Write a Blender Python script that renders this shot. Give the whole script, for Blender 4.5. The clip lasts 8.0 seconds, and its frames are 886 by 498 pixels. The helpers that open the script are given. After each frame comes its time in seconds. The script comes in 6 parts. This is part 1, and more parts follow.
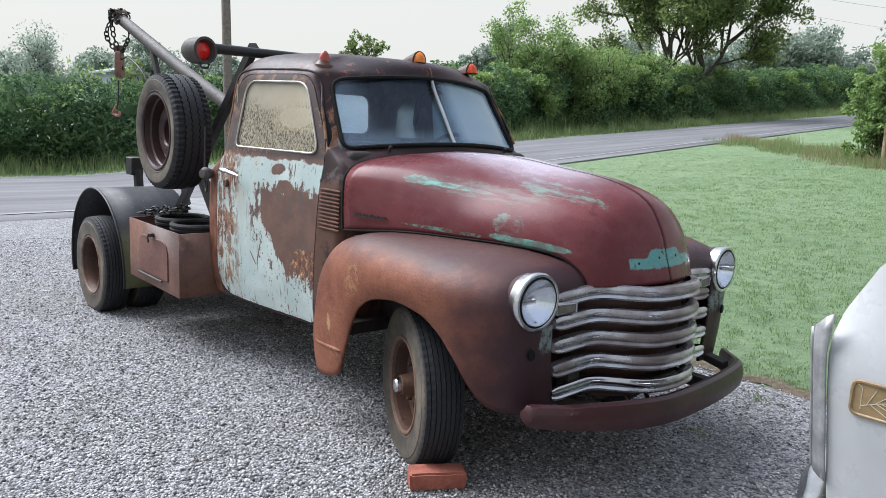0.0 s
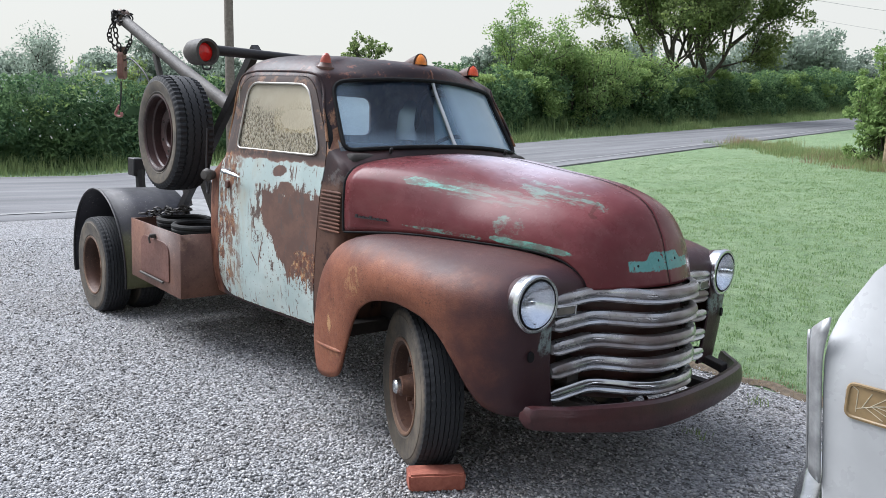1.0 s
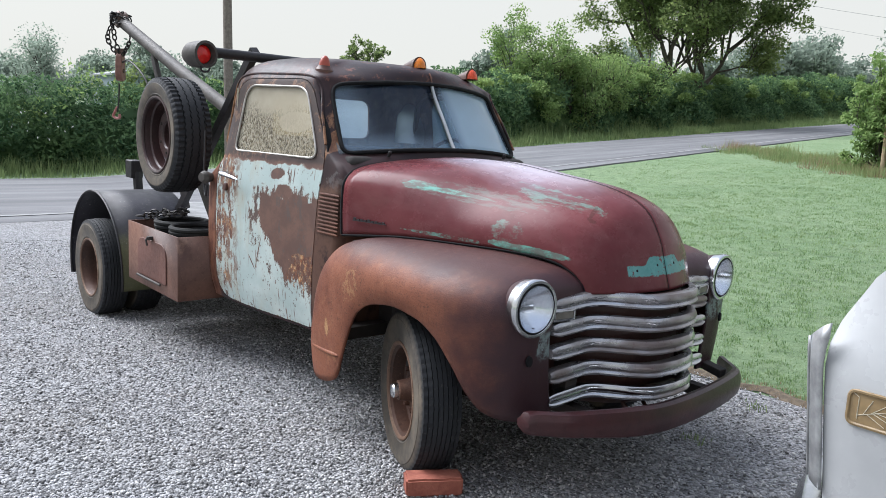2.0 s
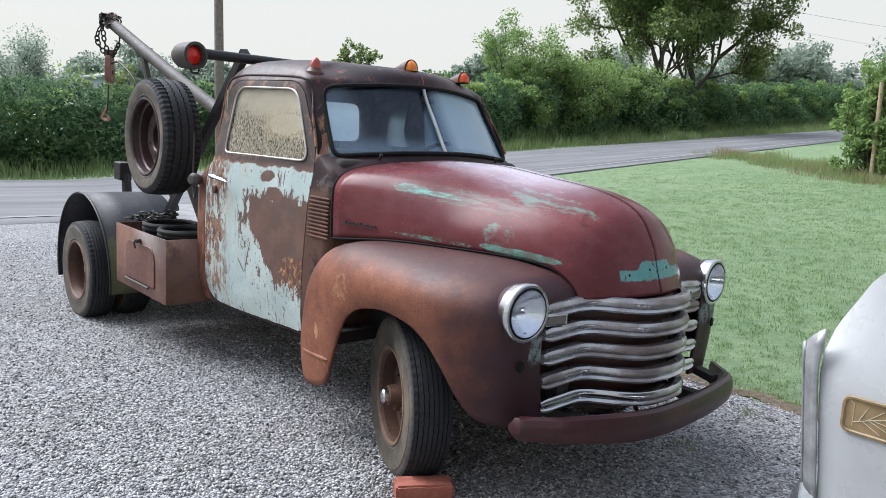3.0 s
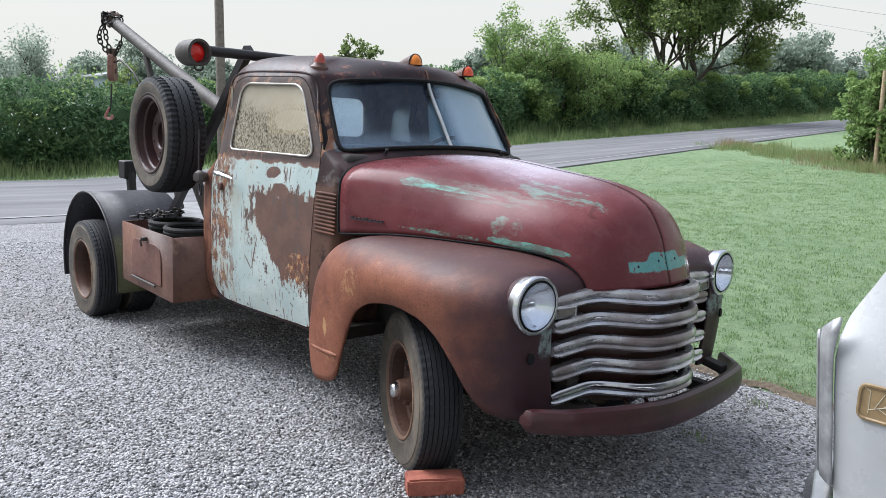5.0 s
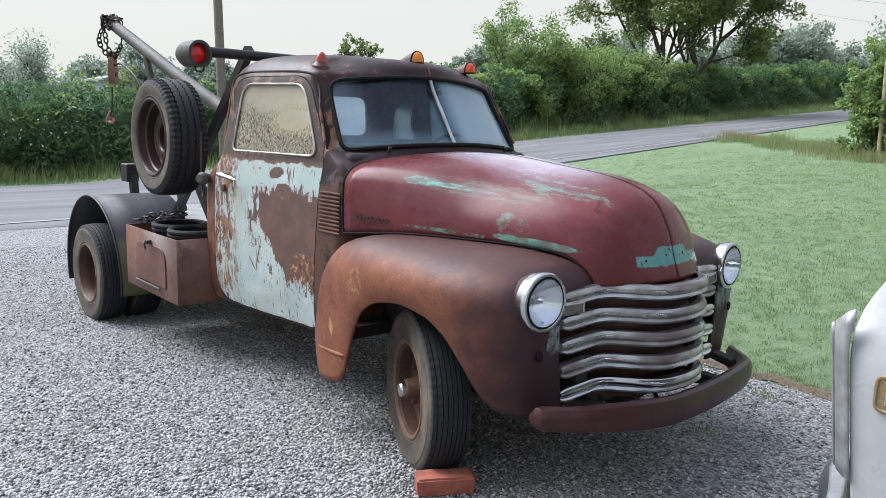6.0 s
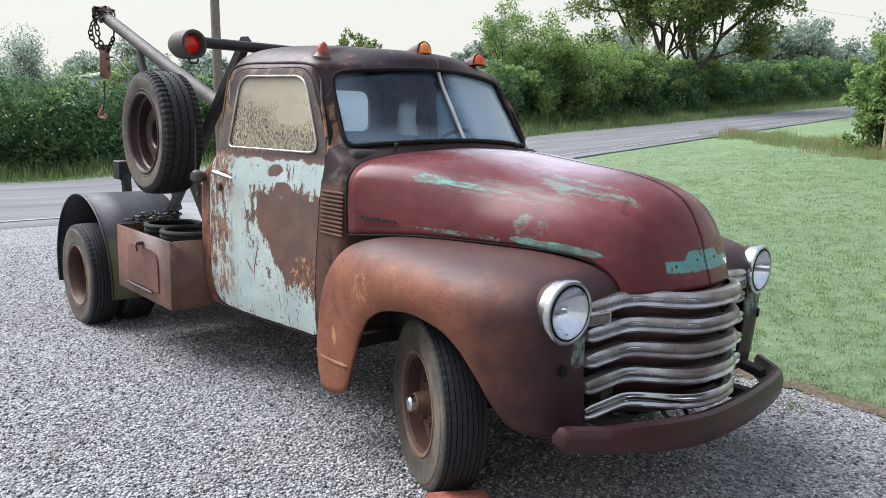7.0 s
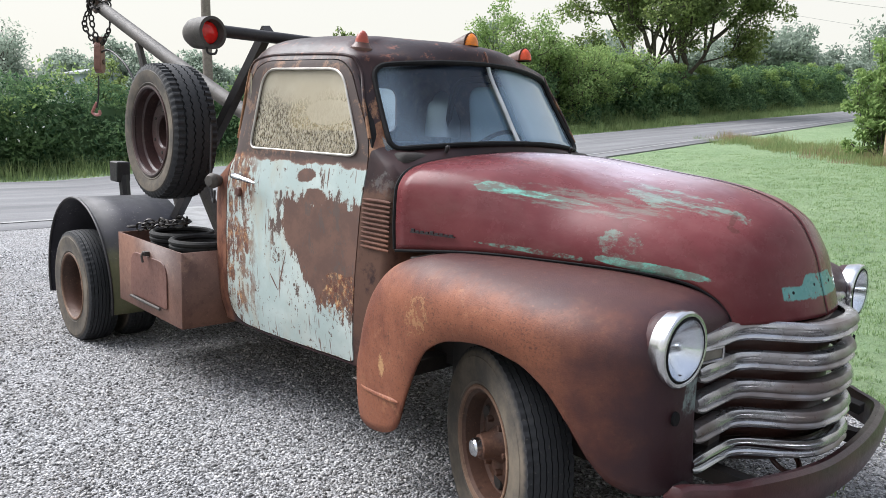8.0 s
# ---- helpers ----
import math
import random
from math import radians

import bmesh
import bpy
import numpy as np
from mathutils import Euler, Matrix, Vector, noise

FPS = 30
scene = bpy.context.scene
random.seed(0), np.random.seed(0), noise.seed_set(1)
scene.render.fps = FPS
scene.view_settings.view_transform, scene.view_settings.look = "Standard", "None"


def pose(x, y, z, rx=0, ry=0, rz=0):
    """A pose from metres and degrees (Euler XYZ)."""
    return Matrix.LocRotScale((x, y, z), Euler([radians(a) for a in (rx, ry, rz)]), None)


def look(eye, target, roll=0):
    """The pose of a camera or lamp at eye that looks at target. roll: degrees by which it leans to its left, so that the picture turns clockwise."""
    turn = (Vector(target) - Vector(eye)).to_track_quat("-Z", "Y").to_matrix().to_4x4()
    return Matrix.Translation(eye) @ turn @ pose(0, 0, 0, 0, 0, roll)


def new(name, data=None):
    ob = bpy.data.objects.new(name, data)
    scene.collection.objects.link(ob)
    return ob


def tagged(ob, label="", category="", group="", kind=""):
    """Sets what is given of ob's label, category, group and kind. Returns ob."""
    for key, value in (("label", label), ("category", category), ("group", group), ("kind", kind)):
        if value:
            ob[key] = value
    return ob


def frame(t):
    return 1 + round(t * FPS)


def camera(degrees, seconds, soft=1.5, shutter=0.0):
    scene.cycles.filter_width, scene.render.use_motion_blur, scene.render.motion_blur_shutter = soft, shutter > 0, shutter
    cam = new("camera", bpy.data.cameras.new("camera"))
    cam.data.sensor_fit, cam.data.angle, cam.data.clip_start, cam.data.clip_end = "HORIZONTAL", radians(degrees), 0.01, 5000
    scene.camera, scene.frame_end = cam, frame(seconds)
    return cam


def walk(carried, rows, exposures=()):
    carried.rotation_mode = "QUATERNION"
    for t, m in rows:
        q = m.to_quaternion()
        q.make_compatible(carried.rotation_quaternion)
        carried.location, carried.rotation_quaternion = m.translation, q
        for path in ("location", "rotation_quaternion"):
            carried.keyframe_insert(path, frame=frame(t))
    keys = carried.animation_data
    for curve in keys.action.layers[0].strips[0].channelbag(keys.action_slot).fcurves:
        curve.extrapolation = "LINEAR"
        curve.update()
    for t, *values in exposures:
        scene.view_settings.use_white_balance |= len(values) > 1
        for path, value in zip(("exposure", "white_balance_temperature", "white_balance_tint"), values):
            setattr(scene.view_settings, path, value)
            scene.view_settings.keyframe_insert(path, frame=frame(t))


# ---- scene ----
cam = camera(60.9, 8.0, soft=0.8)
PATH = [
    (0, (2.287, -2.781, 1.514), (0.808, -1.476, 1.183), 2.7),
    (0.5, (2.291, -2.774, 1.515), (0.813, -1.467, 1.186), 2.8),
    (1, (2.301, -2.785, 1.518), (0.819, -1.483, 1.191), 2.9),
    (2.5, (2.279, -2.77, 1.513), (0.805, -1.456, 1.202), 3.4),
    (3, (2.269, -2.761, 1.51), (0.803, -1.435, 1.205), 3.5),
    (3.5, (2.265, -2.778, 1.511), (0.806, -1.445, 1.204), 3.5),
    (4, (2.261, -2.787, 1.51), (0.799, -1.458, 1.199), 3.4),
    (4.5, (2.256, -2.781, 1.506), (0.791, -1.457, 1.19), 3.2),
    (6, (2.23, -2.771, 1.501), (0.757, -1.458, 1.176), 1.7),
    (6.5, (2.174, -2.75, 1.498), (0.701, -1.44, 1.165), 1.6),
    (7, (2.014, -2.658, 1.489), (0.546, -1.341, 1.156), 1.7),
    (7.5, (1.816, -2.588, 1.502), (0.364, -1.254, 1.17), 2.0),
    (8, (1.494, -2.61, 1.47), (0.056, -1.259, 1.144), 2.3),
]
walk(cam, [(t, look(eye, target, roll)) for t, eye, target, roll in PATH], [(0, 1.80, 5580, 10), (6, 1.80, 5580, 10), (8, 1.95, 5800, 10)])

# ---- world and sun: hazy low morning light from behind the truck ----
SUN_EL, SUN_DIR = 50.0, Vector((-0.92, -0.39, 0))
world = bpy.data.worlds.new("world")
scene.world = world
world.use_nodes = True
wn = world.node_tree.nodes
sky = wn.new("ShaderNodeTexSky")
sky.sky_type = "NISHITA"
sky.sun_disc = False
sky.sun_elevation = radians(SUN_EL)
sky.sun_rotation = math.atan2(SUN_DIR.x, SUN_DIR.y)
sky.air_density, sky.dust_density, sky.ozone_density = 1.0, 5.0, 1.6
haze = wn.new("ShaderNodeMix")
haze.data_type = "RGBA"
haze.inputs[7].default_value = (2.24, 2.06, 1.70, 1)
# morning haze is thick along the horizon and thins out towards the zenith
above = wn.new("ShaderNodeSeparateXYZ")
world.node_tree.links.new(wn.new("ShaderNodeTexCoord").outputs["Generated"], above.inputs[0])
thin = wn.new("ShaderNodeMapRange")
thin.interpolation_type = "SMOOTHSTEP"
for key, value in (("From Min", 0.12), ("From Max", 0.85), ("To Min", 0.97), ("To Max", 0.58)):
    thin.inputs[key].default_value = value
world.node_tree.links.new(above.outputs[2], thin.inputs["Value"])
world.node_tree.links.new(thin.outputs[0], haze.inputs[0])
world.node_tree.links.new(sky.outputs[0], haze.inputs[6])
world.node_tree.links.new(haze.outputs[2], wn["Background"].inputs[0])
wn["Background"].inputs[1].default_value = 0.117
sun_data = bpy.data.lights.new("sun", "SUN")
sun_data.energy, sun_data.angle, sun_data.color = 1.65, radians(50), (1.0, 0.95, 0.87)
sun = new("sun", sun_data)
sun.matrix_world = look(SUN_DIR.normalized() * 20 + Vector((0, 0, 20 * math.tan(radians(SUN_EL)))), (0, 0, 0))


# ---- materials ----
class Nodes:
    """A small builder for node materials, on object coordinates."""

    def __init__(self, name):
        self.m = bpy.data.materials.new(name)
        self.m.use_nodes = True
        self.t = self.m.node_tree
        self.b = self.t.nodes["Principled BSDF"]
        self.co = self.t.nodes.new("ShaderNodeTexCoord").outputs["Object"]

    def put(self, node, key, value):
        if isinstance(value, bpy.types.NodeSocket):
            self.t.links.new(value, node.inputs[key])
        elif isinstance(value, tuple) and len(value) == 3 and node.inputs[key].type == "RGBA":
            node.inputs[key].default_value = (*value, 1)
        else:
            node.inputs[key].default_value = value

    def stretch(self, sx, sy, sz, co=None):
        n = self.t.nodes.new("ShaderNodeMapping")
        self.put(n, "Vector", co or self.co)
        n.inputs["Scale"].default_value = (sx, sy, sz)
        return n.outputs[0]

    def noise(self, scale, detail=4, rough=0.6, co=None, out="Fac"):
        n = self.t.nodes.new("ShaderNodeTexNoise")
        self.put(n, "Vector", co or self.co)
        n.inputs["Scale"].default_value = scale
        n.inputs["Detail"].default_value = detail
        n.inputs["Roughness"].default_value = rough
        return n.outputs[out]

    def cells(self, scale, out="Distance", co=None, feature="F1"):
        n = self.t.nodes.new("ShaderNodeTexVoronoi")
        n.feature = feature
        self.put(n, "Vector", co or self.co)
        n.inputs["Scale"].default_value = scale
        return n.outputs[out]

    def ramp(self, fac, a, b, soft=True):
        n = self.t.nodes.new("ShaderNodeMapRange")
        n.interpolation_type = "SMOOTHSTEP" if soft else "LINEAR"
        self.put(n, "Value", fac)
        n.inputs["From Min"].default_value, n.inputs["From Max"].default_value = a, b
        return n.outputs["Result"]

    def math(self, op, a, b=0.0, clamp=False):
        n = self.t.nodes.new("ShaderNodeMath")
        n.operation, n.use_clamp = op, clamp
        self.put(n, 0, a)
        self.put(n, 1, b)
        return n.outputs[0]

    def mix(self, fac, a, b):
        n = self.t.nodes.new("ShaderNodeMix")
        n.data_type = "RGBA"
        self.put(n, 0, fac)
        self.put(n, 6, a if not isinstance(a, tuple) else (*a, 1))
        self.put(n, 7, b if not isinstance(b, tuple) else (*b, 1))
        return n.outputs[2]

    def axes(self, co=None):
        n = self.t.nodes.new("ShaderNodeSeparateXYZ")
        self.put(n, 0, co or self.co)
        return n.outputs

    def blot(self, x, z, rx, rz, tilt=0.0, ragged=0.5, scale=6.0, grain=0.65):
        """1 inside an uneven patch round (x, z) of a side panel, 0 outside."""
        ax = self.axes()
        c, s = math.cos(radians(tilt)), math.sin(radians(tilt))
        dx, dz = self.math("SUBTRACT", ax[0], x), self.math("SUBTRACT", ax[2], z)
        u = self.math("DIVIDE", self.math("ADD", self.math("MULTIPLY", dx, c), self.math("MULTIPLY", dz, s)), rx)
        v = self.math("DIVIDE", self.math("SUBTRACT", self.math("MULTIPLY", dz, c), self.math("MULTIPLY", dx, s)), rz)
        r = self.math("SQRT", self.math("ADD", self.math("MULTIPLY", u, u), self.math("MULTIPLY", v, v)))
        n = self.math("MULTIPLY", self.math("SUBTRACT", self.noise(scale, 8, grain), 0.5), ragged * 4)
        return self.ramp(self.math("ADD", r, n), 1.06, 0.94)

    def random(self):
        return self.t.nodes.new("ShaderNodeObjectInfo").outputs["Random"]

    def island(self):
        return self.t.nodes.new("ShaderNodeNewGeometry").outputs["Random Per Island"]

    def bump(self, height, strength=0.3, distance=0.01):
        n = self.t.nodes.new("ShaderNodeBump")
        self.put(n, "Height", height)
        n.inputs["Strength"].default_value, n.inputs["Distance"].default_value = strength, distance
        self.put(self.b, "Normal", n.outputs[0])
        return self

    def done(self, color=None, rough=None, metal=None, **more):
        for key, value in (("Base Color", color), ("Roughness", rough), ("Metallic", metal)):
            if value is not None:
                self.put(self.b, key, value)
        for key, value in more.items():
            self.put(self.b, key.replace("_", " "), value)
        return self.m


def rusty(name, dark, mid, light, rough=0.5, spots=0.5):
    n = Nodes(name)
    big, fine = n.noise(2.2, 6, 0.62), n.noise(38, 5, 0.7)
    c = n.mix(n.ramp(big, 0.38, 0.62), dark, mid)
    c = n.mix(n.math("MULTIPLY", n.ramp(n.noise(6.5, 8, 0.72), 0.55, 0.72), spots), c, light)
    c = n.mix(n.math("MULTIPLY", n.ramp(fine, 0.5, 0.75), 0.5), c, tuple(v * 0.45 for v in dark))
    c = n.mix(n.math("MULTIPLY", n.ramp(n.noise(110, 3, 0.6), 0.6, 0.72), 0.35), c, light)
    n.bump(n.math("ADD", n.math("MULTIPLY", fine, 0.5), n.noise(140, 3)), 0.16, 0.004)
    return n.done(c, n.ramp(n.noise(12, 5), 0.2, 0.95) if rough is None else n.math("ADD", n.math("MULTIPLY", fine, 0.35), rough - 0.17), 0.0, Specular_IOR_Level=0.35)


RUST = rusty("rusty_brown_steel", (0.085, 0.036, 0.025), (0.15, 0.062, 0.037), (0.27, 0.12, 0.062), 0.42, 0.45)
RUST_LOUVRE = rusty("rusty_louvre_steel", (0.075, 0.032, 0.022), (0.13, 0.055, 0.033), (0.24, 0.11, 0.06), 0.75, 0.45)
RUST_FLANGE = rusty("rusty_rim_edge", (0.10, 0.058, 0.038), (0.19, 0.115, 0.075), (0.42, 0.31, 0.21), 0.55, 0.65)
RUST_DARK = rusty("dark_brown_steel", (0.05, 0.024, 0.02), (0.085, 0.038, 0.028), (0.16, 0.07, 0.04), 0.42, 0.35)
RUST_RIM = rusty("rusty_wheel_steel", (0.034, 0.019, 0.014), (0.085, 0.040, 0.025), (0.24, 0.125, 0.075), 0.6, 0.5)
RUST_BOX = rusty("rusty_box_steel", (0.070, 0.032, 0.023), (0.125, 0.062, 0.042), (0.22, 0.125, 0.075), 0.50, 0.45)
RUST_BOX_DOOR = rusty("pinkish_rusty_box_door", (0.10, 0.046, 0.036), (0.17, 0.082, 0.064), (0.24, 0.13, 0.092), 0.50, 0.45)
STEEL_DARK = rusty("black_painted_steel", (0.012, 0.0115, 0.0125), (0.024, 0.022, 0.024), (0.08, 0.058, 0.05), 0.48, 0.2)
STEEL_GREY = rusty("weathered_grey_steel", (0.038, 0.034, 0.031), (0.07, 0.062, 0.056), (0.16, 0.12, 0.095), 0.62, 0.4)


def rear_fender_paint():
    """Worn black paint, with green moss and dirt on the front skirt beside the tool box."""
    n = Nodes("mossy_black_fender_paint")
    ax = n.axes()
    c = n.mix(n.ramp(n.noise(4, 6, 0.65), 0.36, 0.64), (0.010, 0.010, 0.014), (0.020, 0.019, 0.027))
    ragged = n.math("MULTIPLY", n.math("SUBTRACT", n.noise(9, 7, 0.74), 0.5), 0.30)
    moss = n.math("MULTIPLY", n.ramp(n.math("ADD", ax[2], ragged), 0.74, 0.52), n.ramp(n.math("ADD", ax[0], ragged), -3.36, -3.26))
    c = n.mix(n.math("MULTIPLY", moss, 0.85), c, n.mix(n.noise(30, 5, 0.7), (0.045, 0.050, 0.020), (0.12, 0.115, 0.055)))
    chips = n.math("MULTIPLY", n.ramp(n.noise(60, 4, 0.7), 0.60, 0.66), n.ramp(n.noise(4, 4), 0.46, 0.58))
    c = n.mix(n.math("MULTIPLY", chips, 0.6), c, (0.16, 0.15, 0.135))
    n.bump(n.noise(80, 4, 0.7), 0.12, 0.004)
    return n.done(c, n.math("ADD", 0.36, n.math("MULTIPLY", n.noise(20, 5), 0.3)), 0.0, Specular_IOR_Level=0.24)


REAR_FENDER = rear_fender_paint()


def hood_paint():
    n = Nodes("faded_red_hood_paint")
    red = n.mix(n.ramp(n.noise(2.6, 6, 0.6), 0.35, 0.65), (0.088, 0.020, 0.023), (0.130, 0.037, 0.040))
    red = n.mix(n.math("MULTIPLY", n.ramp(n.noise(9, 7, 0.7), 0.5, 0.75), 0.5), red, (0.085, 0.03, 0.027))
    teal = n.mix(n.noise(20, 4), (0.08, 0.32, 0.26), (0.19, 0.47, 0.39))
    ax = n.axes()
    smear = n.ramp(n.noise(20, 8, 0.76, n.stretch(0.16, 0.9, 2.4)), 0.45, 0.60)
    dab = n.ramp(n.noise(24, 7, 0.75, n.stretch(0.6, 1, 1)), 0.42, 0.62)
    m = n.math("MULTIPLY", n.math("MAXIMUM", n.blot(-0.30, 1.232, 0.21, 0.009, -6, 0.30, 9), n.blot(-0.42, 1.246, 0.075, 0.017, -7, 0.35, 12)), n.math("ADD", 0.25, n.math("MULTIPLY", smear, 0.75)))
    m = n.math("MAXIMUM", m, n.math("MULTIPLY", n.math("MULTIPLY", n.blot(-0.15, 1.222, 0.34, 0.034, -5, 0.35, 7), smear), 0.22))
    m = n.math("MAXIMUM", m, n.math("MULTIPLY", n.math("MULTIPLY", n.blot(0.16, 1.245, 0.20, 0.028, -10, 0.6, 12), smear), 0.48))
    m = n.math("MAXIMUM", m, n.math("MULTIPLY", n.math("MULTIPLY", n.blot(0.09, 1.085, 0.07, 0.045, 0, 0.6, 14), dab), 0.42))
    m = n.math("MAXIMUM", m, n.math("MULTIPLY", n.blot(0.19, 1.033, 0.19, 0.017, -4, 0.3, 12), n.math("ADD", 0.35, n.math("MULTIPLY", dab, 0.65))))
    m = n.math("MAXIMUM", m, n.math("MULTIPLY", n.math("MULTIPLY", n.blot(-0.2, 1.040, 0.20, 0.009, -2, 0.4, 14), dab), 0.7))
    chips = n.ramp(n.noise(42, 4, 0.6), 0.735, 0.75)
    m = n.math("MAXIMUM", m, n.math("MULTIPLY", chips, 0.6))
    c = n.mix(n.math("MULTIPLY", m, 0.8), red, teal)
    # bare plate mark on the nose where a badge was
    ragged = n.math("SUBTRACT", n.noise(24, 7, 0.75), 0.5)
    wz = n.math("ADD", ax[2], n.math("MULTIPLY", ragged, 0.028))
    side = n.math("ABSOLUTE", ax[1])
    upper = n.math("ADD", 0.998, n.math("MULTIPLY", n.ramp(side, 0.13, 0.085), 0.034))
    nose = n.math("MULTIPLY", n.ramp(wz, 0.956, 0.961), n.ramp(n.math("SUBTRACT", wz, upper), 0.004, -0.001))
    nose = n.math("MULTIPLY", n.math("MULTIPLY", nose, n.ramp(ax[0], 0.44, 0.46)), n.ramp(n.math("ADD", side, n.math("MULTIPLY", ragged, 0.02)), 0.215, 0.209))
    nose = n.math("MULTIPLY", nose, n.ramp(n.noise(34, 7, 0.75), 0.36, 0.43))
    c = n.mix(nose, c, n.mix(n.noise(30, 5), (0.08, 0.22, 0.21), (0.14, 0.33, 0.31)))
    c = n.mix(n.math("MULTIPLY", n.math("MAXIMUM", n.blot(0.357, 1.200, 0.007, 0.026, 25, 0.35, 30), n.blot(0.375, 1.172, 0.020, 0.006, -25, 0.35, 34)), 0.5), c, (0.05, 0.02, 0.015))
    dusty = n.math("MULTIPLY", n.ramp(n.noise(4, 5, 0.7, n.stretch(0.6, 2, 2)), 0.42, 0.72), 0.07)
    c = n.mix(dusty, c, (0.36, 0.26, 0.24))
    specks = n.math("MULTIPLY", n.ramp(n.noise(48, 4, 0.6), 0.70, 0.73), n.ramp(n.noise(5, 4), 0.45, 0.6))
    c = n.mix(n.math("MULTIPLY", specks, 0.7), c, (0.035, 0.016, 0.014))
    # pale lavender sky sheen painted into the colour of the flat top beside the ridge
    overlay = n.math("MULTIPLY", n.ramp(n.math("ADD", side, n.math("MULTIPLY", n.math("SUBTRACT", n.noise(5, 6, 0.7, n.stretch(0.5, 1.4, 1)), 0.5), 0.22)), 0.36, 0.08), n.ramp(ax[0], -0.84, -0.55))
    overlay = n.math("MULTIPLY", overlay, n.ramp(n.math("ADD", ax[0], n.math("MULTIPLY", n.noise(4, 5), 0.3)), 0.50, 0.05))
    overlay = n.math("MULTIPLY", overlay, n.math("ADD", 0.6, n.math("MULTIPLY", n.noise(14, 6, 0.75, n.stretch(0.3, 2, 1)), 0.7)))
    c = n.mix(n.math("MULTIPLY", overlay, 0.8), c, (0.44, 0.41, 0.48))
    n.bump(n.math("ADD", n.noise(60, 4), n.math("MULTIPLY", n.noise(9, 3), 1.4)), 0.10, 0.004)
    return n.done(c, n.math("ADD", 0.15, n.math("MULTIPLY", n.noise(7, 5, 0.7), 0.22)), 0.0, Specular_IOR_Level=0.15)


def door_paint():
    n = Nodes("flaking_pale_teal_door_paint")
    rust = n.mix(n.ramp(n.noise(8, 6, 0.7), 0.4, 0.65), (0.098, 0.052, 0.039), (0.135, 0.071, 0.050))
    orange = n.mix(n.ramp(n.noise(26, 7, 0.75, n.stretch(1, 1, 0.6)), 0.44, 0.60), (0.085, 0.022, 0.012), n.mix(n.ramp(n.noise(60, 4), 0.4, 0.6), (0.30, 0.10, 0.028), (0.52, 0.34, 0.17)))
    pale = n.mix(n.ramp(n.noise(3, 4), 0.4, 0.65), (0.37, 0.445, 0.43), (0.48, 0.545, 0.52))
    pale = n.mix(n.math("MULTIPLY", n.ramp(n.noise(55, 4, 0.7), 0.5, 0.8), 0.35), pale, (0.33, 0.36, 0.31))
    stain = n.math("MULTIPLY", n.ramp(n.noise(5, 6, 0.7, n.stretch(1.6, 1, 0.5)), 0.46, 0.68), n.ramp(n.axes()[0], -1.25, -1.75))
    pale = n.mix(n.math("MULTIPLY", stain, 0.6), pale, (0.40, 0.36, 0.27))
    ax = n.axes()
    torn = n.math("SUBTRACT", n.noise(13, 9, 0.74, n.stretch(1.2, 1, 0.55)), 0.5)
    # the large bare patch: upright rear edge that slants forward lower down, ragged top
    rear_line = n.math("ADD", -1.545, n.math("MULTIPLY", n.math("MAXIMUM", n.math("SUBTRACT", 0.95, ax[2]), 0.0), 0.80))
    big = n.ramp(n.math("ADD", n.math("SUBTRACT", ax[0], rear_line), n.math("MULTIPLY", torn, 0.30)), -0.006, 0.006)
    big = n.math("MULTIPLY", big, n.ramp(n.math("ADD", ax[2], n.math("MULTIPLY", torn, 0.30)), 1.128, 1.118))
    big = n.math("MULTIPLY", big, n.ramp(n.math("ADD", ax[2], n.math("MULTIPLY", torn, 0.55)), 0.635, 0.65))
    bare = n.math("MAXIMUM", big, n.blot(-1.32, 1.13, 0.075, 0.040, 0, 0.3, 10, 0.8))
    bare = n.math("MAXIMUM", bare, n.blot(-1.40, 1.222, 0.065, 0.030, 8, 0.4, 10, 0.8))
    bare = n.math("MAXIMUM", bare, n.math("MAXIMUM", n.blot(-1.55, 0.76, 0.0045, 0.10, -17, 0.12, 20), n.blot(-1.615, 0.70, 0.0045, 0.05, 40, 0.12, 20)))
    bare = n.math("MAXIMUM", bare, n.math("MULTIPLY", n.blot(-1.93, 1.05, 0.12, 0.20, 0, 0.6, 9), n.ramp(n.noise(16, 6, 0.7, n.stretch(1, 1, 0.4)), 0.46, 0.52)))
    bare = n.math("MAXIMUM", bare, n.blot(-1.86, 0.86, 0.022, 0.07, 12, 0.4, 12))
    flakes = n.ramp(n.noise(11, 9, 0.74, n.stretch(1.2, 1, 0.5)), 0.56, 0.585)
    specks = n.ramp(n.noise(36, 6, 0.72, n.stretch(0.9, 1, 0.7)), 0.61, 0.635)
    scratch = n.math("MULTIPLY", n.ramp(n.noise(5, 3, 0.5, n.stretch(16, 1, 0.7)), 0.63, 0.66), n.ramp(n.noise(4, 3), 0.48, 0.56))
    # paint flakes mostly along the rear edge and round the large bare patch
    column = n.ramp(n.math("ADD", ax[0], n.math("MULTIPLY", n.noise(5, 5, 0.7), 0.30)), -1.58, -1.80)
    near = n.math("MAXIMUM", n.blot(-1.22, 0.93, 0.46, 0.34, -8, 0.25, 5), column)
    flakes = n.math("MULTIPLY", flakes, n.math("MAXIMUM", near, n.ramp(n.noise(2.2, 4), 0.56, 0.62)))
    specks = n.math("MULTIPLY", specks, n.math("MAXIMUM", near, n.ramp(n.noise(3.4, 4), 0.46, 0.54)))
    tatter = n.math("MULTIPLY", column, n.ramp(n.noise(14, 8, 0.78, n.stretch(1.3, 1, 0.55)), 0.50, 0.54))
